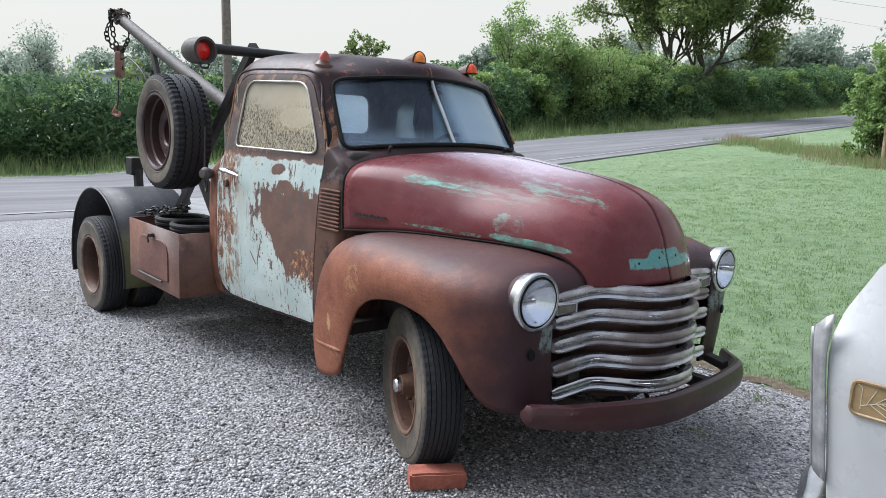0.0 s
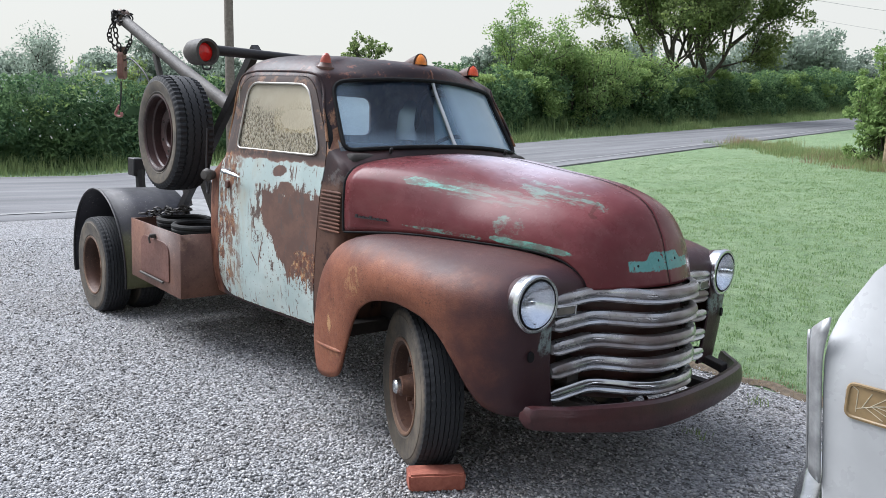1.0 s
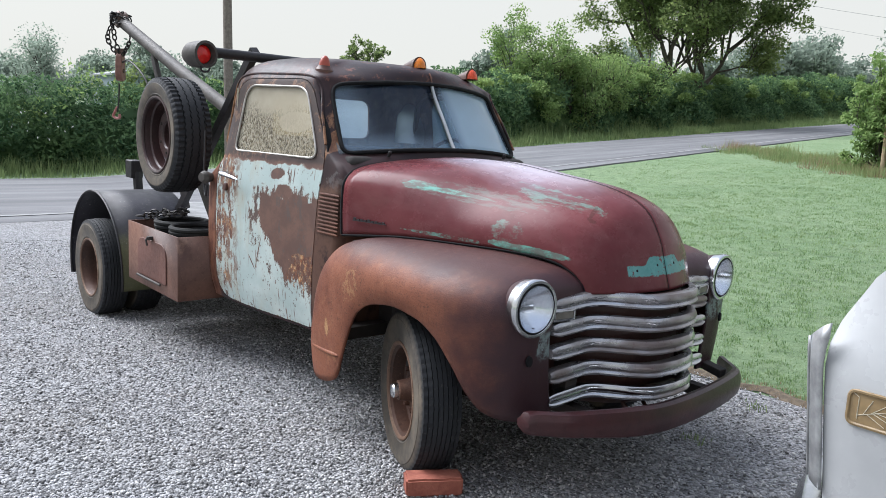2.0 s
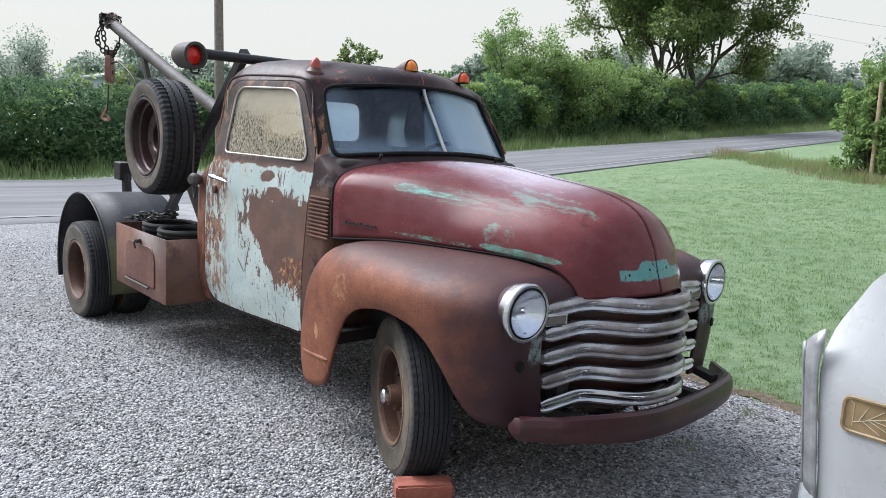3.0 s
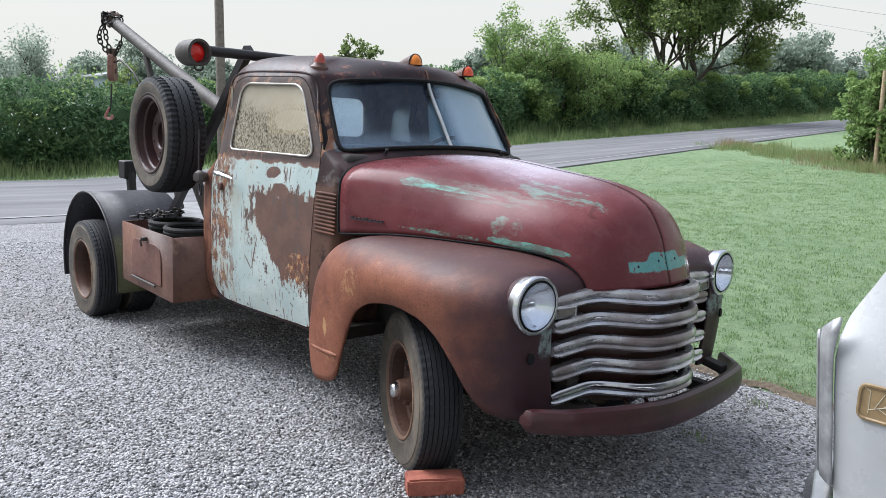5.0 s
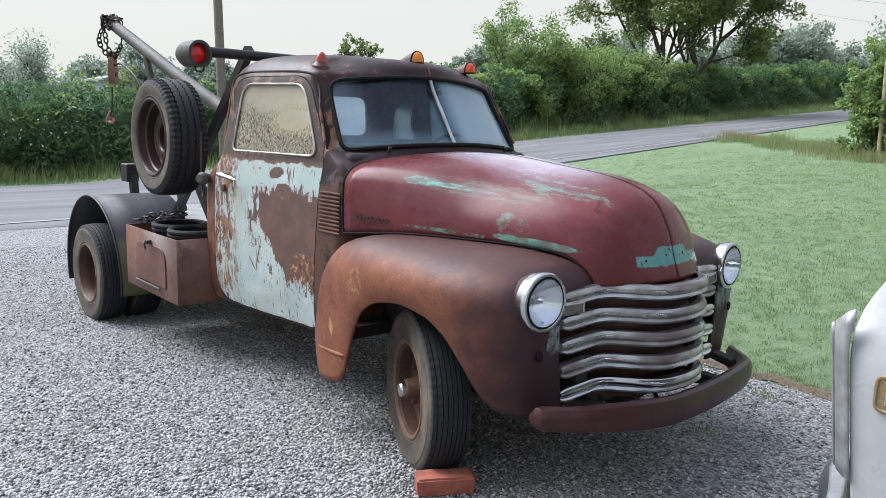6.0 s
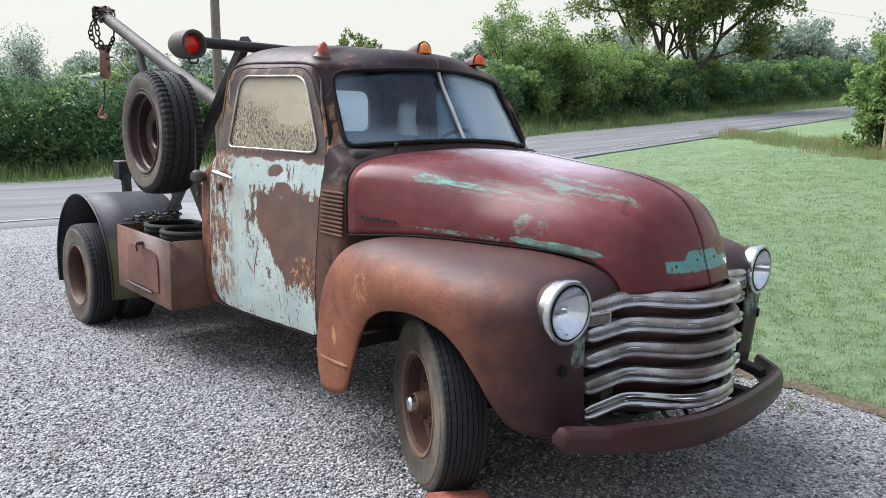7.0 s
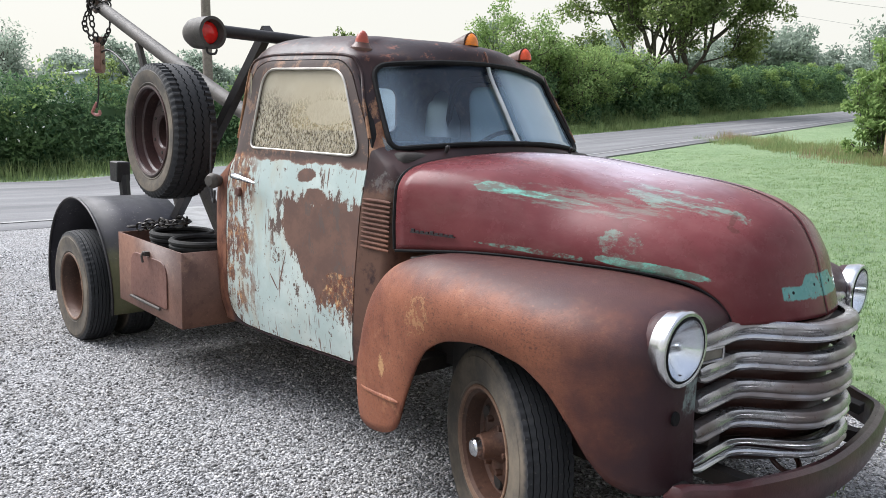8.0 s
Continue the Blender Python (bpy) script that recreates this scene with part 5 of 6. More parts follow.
def wheel(at, radius, width, lugs, hub, name="wheel", label="rusty steel wheel", dish=False, steel=None):
    tyre, rim = wheel_meshes(radius, width, lugs, dish)
    w = part(name, rim, steel or RUST_RIM, truck, label)
    w.matrix_basis = at
    hw = width / 2
    q = radius * (1.0 if dish == "spare" else 0.91)
    part("rim_flange", lathe([(q * 0.668, -hw * 0.90), (q * 0.664, -hw * 0.945), (q * 0.645, -hw * 0.96), (q * 0.622, -hw * 0.925), (q * 0.612, -hw * 0.85)], 56), RUST_FLANGE if steel is None else steel, w, "rusty rolled rim edge" if steel is None else "")
    t = part("tyre", tyre, RUBBER_TYRE, w, "worn black tyre with dusty sidewall")
    if dish == "spare":
        for k in range(6):
            a = 2 * math.pi * k / 6 + 0.4
            # Near-black disc laid on the steel as the shade in a stud hole.
            part("stud_hole", moved(lathe([(0.0005, -0.003), (0.009, -0.003), (0.011, 0.004)], 10), pose(radius * 0.315 * math.cos(a), -hw * 0.312, radius * 0.315 * math.sin(a))), SHADOW_BLACK, w)
        # Near-black drum added so that the open centre looks shaded.
        part("wheel_back", lathe([(0.0005, hw * 0.22), (radius * 0.5, hw * 0.22), (radius * 0.5, hw * 0.26), (0.0005, hw * 0.26)], 32), SHADOW_BLACK, w)
    for k in range(0 if dish else 6):
        a = 2 * math.pi * k / 6
        part("lug_nut", moved(lathe([(0.0005, -0.022), (0.010, -0.022), (0.012, -0.014), (0.012, 0.0)], 6), pose(q * 0.285 * math.cos(a), -hw * 0.28, q * 0.285 * math.sin(a))), steel or RUST_RIM, w)
        b = a + math.pi / 6
        # Dark disc on the wheel stands for the shade of an open hand hole.
        part("hand_hole", moved(lathe([(0.0005, -0.003), (0.028, -0.003), (0.032, 0.004)], 16), pose(q * 0.425 * math.cos(b), -hw * 0.16, q * 0.425 * math.sin(b), 0, 0, 0)), SHADOW_BLACK, w)
    if hub == "nose":
        part("hub", lathe([(0.070, -hw * 0.18), (0.060, -hw * 0.34), (0.050, -width / 2 * 0.55), (0.044, -width / 2 * 0.98), (0.035, -width / 2 * 1.02)], 24), RUST_RIM, w)
        part("hub_cap", lathe([(0.034, -width / 2 * 1.0), (0.033, -width / 2 * 1.22), (0.027, -width / 2 * 1.30), (0.012, -width / 2 * 1.33), (0.0005, -width / 2 * 1.33)], 20), CHROME, w, "worn metal hub cap")
    elif hub == "rear":
        part("hub", lathe([(0.085, width / 2 * 0.6), (0.075, -width / 2 * 0.1), (0.055, -width / 2 * 0.2), (0.0005, -width / 2 * 0.2)], 24), RUST_DARK, w)
    return w


R = 0.362
STEER = 22.5
wheel(pose(-0.198, -0.684, R - 0.012, 0, 0, -STEER), R, 0.19, "rib", "nose")
wheel(pose(-0.198, 0.684, R - 0.012, 0, 0, 180 - STEER), R, 0.19, "rib", "nose")
for s, rz in ((-1, 0), (1, 180)):
    wheel(pose(-3.74, s * 0.965, 0.372 - 0.058, 0, 0, rz), 0.372, 0.20, "rib", "rear", dish=True)
    wheel(pose(-3.74, s * 0.70, 0.372 - 0.058, 0, 0, rz), 0.372, 0.20, "rib", "none", dish=True)
wheel(pose(-2.80, -0.775, 1.365, 0, 0, 0), 0.385, 0.255, True, "none", "spare_wheel", "dark spare wheel mounted upright behind the cab", dish="spare", steel=SPARE_STEEL)

# ---- rear of the truck: frame, fenders, tool boxes, wrecker gear ----
for s in (-1, 1):
    part("frame_rail", box(-5.05, 0.45, s * 0.42 - 0.035, s * 0.42 + 0.035, 0.46, 0.60), SHADOW_BLACK, truck)
part("front_axle", tube([(-0.2, -0.62, 0.34), (-0.2, -0.4, 0.30), (-0.2, 0.4, 0.30), (-0.2, 0.62, 0.34)], 0.035, 10), SHADOW_BLACK, truck)
part("rear_axle", tube([(-3.74, -0.85, 0.35), (-3.74, -0.15, 0.35), (-3.74, 0.15, 0.35), (-3.74, 0.85, 0.35)], [0.05, 0.05, 0.05, 0.05], 12), SHADOW_BLACK, truck)
part("engine", box(-0.55, 0.30, -0.30, 0.30, 0.36, 0.95), SHADOW_BLACK, truck, bevel=0.04)
part("step_bracket", joined(box(-0.99, -0.93, -0.775, -0.72, 0.392, 0.398), box(-0.97, -0.945, -0.76, -0.72, 0.36, 0.393)), STEEL_GREY, truck, "bent bracket under the door", bevel=0.003)
part("cab_floor", box(-2.15, -0.75, -0.70, 0.70, 0.44, 0.50), SHADOW_BLACK, truck)
part("deck", box(-4.95, -2.26, -0.46, 0.46, 0.62, 0.655), DECK, truck, "pale worn steel deck plate")

for s in (-1, 1):
    # half-round fender over the twin tyres, its front end running down behind the tool box
    rows = []
    for k in range(41):
        a = radians(-6 + 200 * k / 40)
        x, z = -3.79 + 0.635 * math.cos(a), 0.295 + 0.60 * math.sin(a)
        rows.append([Vector((x, s * y, z)) for y in (0.44, 0.6, 0.8, 1.00)])
    rear_fender = part("rear_fender", net(rows), REAR_FENDER, truck, "black half-round sheet-steel rear fender with mossy front", solid=0.008)
    part("fender_edge", tube([Vector((r[3].x, r[3].y, r[3].z)) for r in rows], 0.008, 6), STEEL_DARK, rear_fender)

    # tool box with a hinged door
    x0, x1, y0, y1, z0, z1 = -3.05, -2.19, 0.50, 0.985, 0.365, 0.765
    q = [Vector((x, s * y, z)) for z in (z0, z1) for x, y in ((x0, y0), (x1, y0), (x1, y1), (x0, y1))]
    tool_box = part("tool_box", (q, [(0, 1, 2, 3), (0, 1, 5, 4), (1, 2, 6, 5), (2, 3, 7, 6), (3, 0, 4, 7)]), RUST_BOX, truck, "rusty brown open-topped steel tool box", solid=0.012)
    part("shelf", box(x0 + 0.01, x1 - 0.01, min(s * y0, s * y1) + 0.01, max(s * y0, s * y1) - 0.01, 0.655, 0.668), SHADOW_BLACK, tool_box)
    lid = prism(rounded([(-2.86, 0.43), (-2.36, 0.43), (-2.36, 0.685), (-2.86, 0.685)], [0.02, 0.02, 0.10, 0.10]), "Y", s * 0.990, s * 0.996)
    door = part("box_door", lid, RUST_BOX_DOOR, tool_box, "hinged rusty box door", bevel=0.003)
    part("hinge_rod", tube([(-2.83, s * 1.01, 0.425), (-2.42, s * 1.01, 0.425)], 0.008, 8), STEEL_GREY, door)
    part("latch", joined(box(-2.622, -2.588, min(s * 0.990, s * 1.02), max(s * 0.990, s * 1.02), 0.69, 0.715), tube([(-2.605, s * 1.02, 0.71), (-2.605, s * 1.03, 0.69), (-2.60, s * 1.025, 0.655)], 0.007, 8)), STEEL_GREY, door, bevel=0.003)

# A-frame posts, cross tube with the red warning lamp, braces
for s in (-1, 1):
    part("post", tube([(-2.17, s * 0.50, 1.93), (-3.55, s * 0.48, 0.65)], 0.036, 4), STEEL_DARK, truck, "black steel A-frame post")
    part("brace", tube([(-3.02, s * 0.50, 1.10), (-2.60, s * 0.50, 0.66)], 0.042, 10), STEEL_GREY, truck, "grey steel brace tube")
part("cross_tube", tube([(-2.12, -0.80, 1.885), (-2.16, 0.80, 1.885)], 0.031, 14), STEEL_DARK, truck, "black tube carrying the warning lamp")
at = pose(-2.07, -0.895, 1.862, 0, 0, 10)
lamp = part("warning_lamp", moved(lathe([(0.03, -0.13), (0.055, -0.115), (0.072, -0.08), (0.0765, -0.03), (0.0775, 0.055), (0.062, 0.057), (0.054, 0.02)], 36, "X"), at), STEEL_GREY, truck, "round grey warning lamp housing")
part("lens", moved(lathe([(0.056, 0.012), (0.050, 0.024), (0.032, 0.032), (0.0005, 0.035)], 32, "X"), at), RED_LENS, lamp, "red glass lens")
part("lamp_bracket", tube(spline([(-2.03, -0.915, 1.79), (-2.03, -0.905, 1.765), (-2.03, -0.87, 1.765), (-2.04, -0.855, 1.785)], 12), 0.006, 6), STEEL_DARK, lamp)

# boom
boom = part("boom", tube([(-2.75, 0.0, 1.30), (-4.31, -0.10, 1.87), (-5.70, -0.15, 2.385)], 0.055, 14), STEEL_GREY, truck, "weathered grey steel tow boom")
part("boom_support", tube([(-4.15, -0.12, 0.70), (-4.86, -0.14, 2.02)], 0.03, 10), STEEL_GREY, boom)
part("boom_head", moved(lathe([(0.0005, -0.05), (0.07, -0.05), (0.085, -0.03), (0.07, 0.0), (0.085, 0.03), (0.07, 0.05), (0.0005, 0.05)], 24), pose(-5.70, -0.15, 2.40)), CHAIN, boom, "rusty boom head sheave")
part("winch", joined(moved(lathe([(0.14, -0.26), (0.14, -0.24), (0.07, -0.24), (0.07, 0.24), (0.14, 0.24), (0.14, 0.26)], 24), pose(-2.62, 0, 0.95)), box(-2.85, -2.40, -0.32, -0.28, 0.655, 1.10), box(-2.85, -2.40, 0.28, 0.32, 0.655, 1.10)), STEEL_DARK, truck, "winch drum in a dark frame")


def link(m, r=0.024, w=0.006, long=1.5):
    pts = []
    for k in range(14):
        a = 2 * math.pi * k / 14
        pts.append(m @ Vector((r * math.cos(a), 0, r * long * math.sin(a))))
    return tube(pts, w, 5, True)


def chain(points, name, parent, mat, r=0.024, w=0.006):
    pts = spline(points, max(2, int(sum((Vector(b) - Vector(a)).length for a, b in zip(points, points[1:])) / (r * 2.15))))
    shapes = []
    for i, (a, b) in enumerate(zip(pts, pts[1:])):
        d = (b - a).normalized()
        shapes.append(link(Matrix.Translation((a + b) / 2) @ d.to_track_quat("Z", "Y").to_matrix().to_4x4() @ Matrix.Rotation(radians(90 * (i % 2)), 4, "Z"), r, w))
    return part(name, joined(*shapes), mat, parent)


for pts in ([(-5.64, -0.22, 2.42), (-5.74, -0.27, 2.22), (-5.70, -0.19, 2.05)], [(-5.62, -0.10, 2.42), (-5.55, -0.12, 2.2), (-5.64, -0.16, 2.05)],
            [(-5.66, -0.24, 2.40), (-5.69, -0.22, 2.22), (-5.67, -0.18, 2.06)], [(-5.78, -0.16, 2.44), (-5.72, -0.24, 2.45), (-5.62, -0.21, 2.43), (-5.56, -0.12, 2.38)],
            [(-5.80, -0.10, 2.42), (-5.74, -0.23, 2.43), (-5.60, -0.24, 2.36), (-5.53, -0.14, 2.31)], [(-5.70, -0.05, 2.44), (-5.66, -0.17, 2.455), (-5.66, -0.26, 2.42), (-5.66, -0.24, 2.34)]):
    chain(pts, "chain", boom, CHAIN_BLACK, 0.019, 0.0075)
block = part("pulley_block", moved(prism(rounded([(-0.085, -0.13), (0.085, -0.13), (0.055, 0.14), (-0.055, 0.14)], [0.085, 0.085, 0.05, 0.05]), "X", -0.03, 0.03), pose(-5.68, -0.17, 1.93, 0, 0, 55)), BLOCK, boom, "rusty red pulley block", bevel=0.008)
part("sheave_pin", moved(lathe([(0.0005, -0.04), (0.022, -0.04), (0.022, 0.04), (0.0005, 0.04)], 14, "X"), pose(-5.68, -0.17, 1.90, 0, 0, 50)), CHAIN, block)
part("shackle", moved(box(-0.05, 0.05, -0.018, 0.018, 0.12, 0.19), pose(-5.68, -0.17, 1.93, 0, 0, 50)), CHAIN, block, bevel=0.008)
part("cable", tube(spline([(-5.66, -0.17, 1.98), (-5.45, -0.16, 1.99), (-5.15, -0.14, 1.86), (-4.95, -0.12, 1.66)], 16), 0.009, 6), STEEL_DARK, boom)
part("hook_cable", tube(spline([(-5.72, -0.17, 1.78), (-5.74, -0.17, 1.6), (-5.79, -0.17, 1.50)], 8), 0.008, 6), STEEL_DARK, boom)
part("tow_hook", tube(spline([(-5.79, -0.17, 1.54), (-5.83, -0.185, 1.485), (-5.85, -0.19, 1.45), (-5.81, -0.17, 1.43), (-5.765, -0.155, 1.44), (-5.77, -0.155, 1.47)], 20), 0.014, 8), HOOK_RED, boom, "faded red tow hook")
part("work_light", box(-4.40, -4.25, -0.56, -0.46, 0.95, 1.10), STEEL_DARK, truck, "black box lamp on a post", bevel=0.01)
part("light_post", tube([(-4.22, -0.50, 0.65), (-4.28, -0.50, 1.0)], 0.04, 8), STEEL_DARK, truck)
bolt = part("mirror_stub", moved(lathe([(0.0005, -0.045), (0.026, -0.043), (0.040, -0.018), (0.034, 0.01), (0.02, 0.05), (0.0005, 0.06)], 20), pose(-2.13, -0.83, 1.14, 0, 0, 20)), STEEL_GREY, truck, "round metal mirror stub beside the door")
part("mirror_arm", tube(spline([(-2.13, -0.83, 1.09), (-2.13, -0.835, 1.03), (-2.16, -0.83, 1.06), (-2.19, -0.82, 1.17), (-2.22, -0.80, 1.42)], 20), 0.007, 6), STEEL_DARK, bolt)


# roof lamps
def roof_lamp(x, y, z, kind):
    if kind == "round":
        base = part("roof_lamp", moved(lathe([(0.050, -0.014), (0.048, 0.0), (0.038, 0.010), (0.032, 0.022)], 28, "Z"), pose(x, y, z, 0, 6, 0)), RUST_DARK, truck, "round roof marker lamp")
        part("lens", moved(lathe([(0.031, 0.018), (0.028, 0.038), (0.021, 0.058), (0.011, 0.070), (0.0005, 0.073)], 24, "Z"), pose(x, y, z, 0, 6, 0)), FADED_RED_LENS, base, "faded red dome lens")
        return
    rows = []
    for k in range(13):
        t = k / 12
        h, w = 0.006 + 0.062 * t ** 0.8, 0.030 + 0.022 * t
        rows.append([Vector((x - 0.16 + 0.17 * t, y + w * math.cos(a), z - 0.012 + h * max(math.sin(a), 0) ** 0.8)) for a in [math.pi * j / 12 for j in range(13)]])
    v, f = net(rows)
    f.append(tuple(12 * 13 + j for j in range(13)))
    base = part("roof_lamp", (v, f), RUST_DARK, truck, "teardrop roof marker lamp")
    part("lens", moved(lathe([(0.041, -0.004), (0.040, 0.012), (0.034, 0.031), (0.023, 0.046), (0.010, 0.055), (0.0005, 0.058)], 24, "Z"), pose(x + 0.002, y, z - 0.004)), AMBER_LENS if kind == "amber" else ORANGE_LENS, base, kind + " plastic lens")


roof_lamp(-1.27, -0.555, 1.79, "round")
roof_lamp(-1.155, 0.0, 1.852, "amber")
roof_lamp(-1.25, 0.50, 1.832, "orange")

# hood script and wiper stubs
script = []
for i, (dx, h) in enumerate(((0.0, 0.022), (0.022, 0.012), (0.044, 0.014), (0.066, 0.012), (0.088, 0.02), (0.11, 0.012), (0.132, 0.014), (0.154, 0.01), (0.176, 0.014))):
    script.append(box(dx, dx + 0.015, -0.003, 0.003, 0, h * 0.55))
part("hood_badge", moved(joined(*script, box(-0.004, 0.2, -0.004, 0.003, -0.004, 0.0)), pose(-0.70, -0.722, 1.056, 0, 0, 14.5)), STEEL_DARK, truck, "small dark script badge as plain bars")
for y in (-0.42, 0.42):
    p = screen_at(y, 1.375, 0.03)
    part("wiper_post", tube([p + Vector((0, 0, -0.02)), p + Vector((0.010, 0, 0.002)), p + Vector((0.016, 0, 0.006))], [0.008, 0.010, 0.006], 10), STEEL_DARK, truck)

# ---- coils in the tool box, brick at the front wheel ----


def coil(name, x, y, z, r, turns, label):
    shapes = []
    for k in range(turns):
        w = r * (0.86 + 0.14 * k / (turns - 1) + 0.02 * math.sin(3 * k))
        shapes.append(tube([(w * math.cos(a) + 0.004 * k, w * math.sin(a), 0.018 + 0.026 * k) for a in [2 * math.pi * j / 28 for j in range(28)]], 0.0175, 8, True))
    ob = part(name, joined(*shapes), ROPE)
    ob.matrix_basis = pose(x, y, z)
    return tagged(ob, label, "hose")


coil("coiled_hose", -2.38, -0.79, 0.67, 0.160, 5, "black coiled hose lying in the tool box")
coil("coiled_hose", -2.70, -0.76, 0.67, 0.165, 5, "black coiled hose beside a chain in the tool box")
chain_ob = chain([(-3.08, -0.92, 0.79), (-2.95, -0.86, 0.80), (-2.86, -0.90, 0.83), (-2.78, -0.84, 0.85), (-2.66, -0.86, 0.85), (-2.58, -0.80, 0.86), (-2.66, -0.74, 0.86), (-2.80, -0.70, 0.85), (-2.92, -0.78, 0.82), (-3.05, -0.80, 0.74)], "tow_chain", None, CHAIN_BLACK, 0.022, 0.006)
tagged(chain_ob, "rusty tow chain heaped on a coiled hose", "chain")

bm = bmesh.new()
bmesh.ops.create_cube(bm, size=1.0)
bmesh.ops.scale(bm, vec=(0.10, 0.235, 0.075), verts=bm.verts)
bmesh.ops.bevel(bm, geom=bm.edges[:], offset=0.008, segments=2, affect="EDGES")
bmesh.ops.subdivide_edges(bm, edges=[e for e in bm.edges if e.calc_length() > 0.05], cuts=4, use_grid_fill=True)
for v in bm.verts:
    v.co += 0.0035 * noise.noise_vector(v.co * 22)
brick = part("brick", bm, BRICK)
brick.matrix_basis = pose(0.108, -0.835, 0.030 + 0.0375, 0, 0, -31)
tagged(brick, "worn red clay brick chocked against the front tyre", "brick")

# ---- white pickup, its front corner beside the drive ----
pickup = thing("white_pickup", (3.0, 0, 0), "white pickup truck with chrome trim parked nose to nose", "pickup truck")
pickup_in = Matrix.Translation((-3.0, 0, 0))


def white(name, shape, mat, label="", parent=None, **kw):
    return part(name, moved(shape, pickup_in) if parent is None else shape, mat, parent or pickup, label, **kw)


prof = smooth([(1.60, 1.085), (1.615, 1.125), (1.65, 1.19), (1.70, 1.27), (1.88, 1.338), (2.6, 1.38), (3.2, 1.39)])
rows = []
for k in range(30):
    x = 1.611 + 1.589 * (k / 29) ** 1.8
    zt = prof(x)
    yo = -0.985 + 0.012 * (1 - smoothstep(1.60, 1.70, x))
    side = [(yo + 0.03, 0.50), (yo + 0.004, 0.60), (yo, 0.75), (yo, 0.95), (yo + 0.006, 1.02), (yo + 0.03, min(zt - 0.035, 1.065 + 0.18 * smoothstep(1.6, 2.2, x))), (yo + 0.075, zt - 0.012), (yo + 0.13, zt), (yo + 0.4, zt + 0.012), (-0.2, zt + 0.03), (0.0, zt + 0.033)]
    full = side + [(-y, z) for y, z in reversed(side[:-1])]
    rows.append([Vector((x + 0.115 * max(0.0, 1.05 - z) * (1 - smoothstep(1.62, 2.1, x)), y, z)) for y, z in full])
white("body", net(rows), WHITE_PAINT, "glossy white front fenders and hood", solid=0.01)
rows = []
for k in range(13):
    f = k / 12
    row = []
    for x, d, z1 in ((1.557, 0.075, 1.062), (1.559, 0.045, 1.066), (1.566, 0.030, 1.074), (1.570, 0.034, 1.078), (1.573, 0.027, 1.082), (1.578, 0.018, 1.090), (1.596, 0.003, 1.118), (1.610, -0.003, 1.134)):
        z = 0.735 - 0.30 * (x - 1.575) + (z1 - 0.735) * f
        row.append(Vector((x + 0.115 * max(0.0, 1.05 - z) + 0.012 * smoothstep(1.0, 1.12, z) * (x - 1.567) / 0.045, -0.985 + d, z)))
    rows.append(row)
for s in (1, -1):
    white("fender_trim", net([[Vector((p.x, p.y * s, p.z)) for p in r] for r in rows]), TRIM_GREY, "dull metal trim on the fender edge", solid=0.006, sharp=12)
    mk = white("side_marker", prism(rounded([(1.682, 0.908), (1.865, 0.908), (1.865, 0.985), (1.682, 0.985)], 0.018), "Y", s * 0.978, s * 0.992), MARKER, "yellowed side marker lamp")
    motif = []
    for x0, z0, x1, z1 in ((1.703, 0.922, 1.703, 0.972), (1.703, 0.930, 1.742, 0.946), (1.742, 0.946, 1.792, 0.962), (1.742, 0.946, 1.788, 0.940), (1.735, 0.943, 1.786, 0.923), (1.722, 0.938, 1.760, 0.918), (1.730, 0.941, 1.765, 0.972), (1.715, 0.935, 1.732, 0.972), (1.765, 0.953, 1.790, 0.972), (1.703, 0.972, 1.690, 0.980)):
        motif.append(tube([(x0, s * 0.9925, z0), (x1, s * 0.9925, z1)], 0.0010, 5))
    part("lens_rib", moved(joined(*motif), pickup_in), CLEAR_RIB, mk, "pale moulded ribs")
    part("clear_lens", moved(prism(rounded([(1.805, 0.916), (1.857, 0.916), (1.857, 0.977), (1.805, 0.977)], 0.01), "Y", s * 0.9915, s * 0.9935), pickup_in), CLEAR_RIB, mk, "pale clouded end of the lens")
    part("bezel", moved(tube([(x, s * 0.992, z) for x, z in rounded([(1.682, 0.908), (1.865, 0.908), (1.865, 0.985), (1.682, 0.985)], 0.018)], 0.0045, 6, True), pickup_in), MARKER, mk)
# Flat panel; the shade of the grille opening is put into its colour.
white("front_panel", box(1.64, 1.655, -0.90, 0.90, 0.60, 1.0), SHADOW_BLACK, "near-black panel standing for the shaded grille opening")
rows = []
for k in range(33):
    y = -1.035 + 2.07 * k / 32
    a = abs(y)
    x = 1.475 + 0.115 * smoothstep(0.60, 1.06, a)
    rows.append([Vector((x + d, y, z)) for d, z in ((0.05, 0.42), (0.01, 0.43), (0.0, 0.48), (0.015, 0.54), (0.0, 0.60), (0.02, 0.645), (0.06, 0.655))])
white("front_bumper", net(rows), CHROME, "chrome front bumper", solid=0.006)
white("cab", joined(box(3.2, 4.7, -0.95, 0.95, 0.5, 1.32), box(3.5, 4.6, -0.72, 0.72, 1.32, 1.85)), WHITE_PAINT, "white cab", bevel=0.06)
for x in (2.25, 5.1):
    for s in (-1, 1):
        white("tyre", moved(lathe([(0.2, -0.1), (0.3, -0.11), (0.35, -0.08), (0.36, 0), (0.35, 0.08), (0.3, 0.11), (0.2, 0.1)], 40), pose(x, s * 0.80, 0.36)), RUBBER)
white("bed", joined(box(4.75, 6.6, -0.97, 0.97, 0.5, 0.6), box(4.75, 6.6, -0.97, -0.9, 0.6, 1.2), box(4.75, 6.6, 0.9, 0.97, 0.6, 1.2), box(6.53, 6.6, -0.9, 0.9, 0.6, 1.2)), WHITE_PAINT, "white load bed", bevel=0.02)


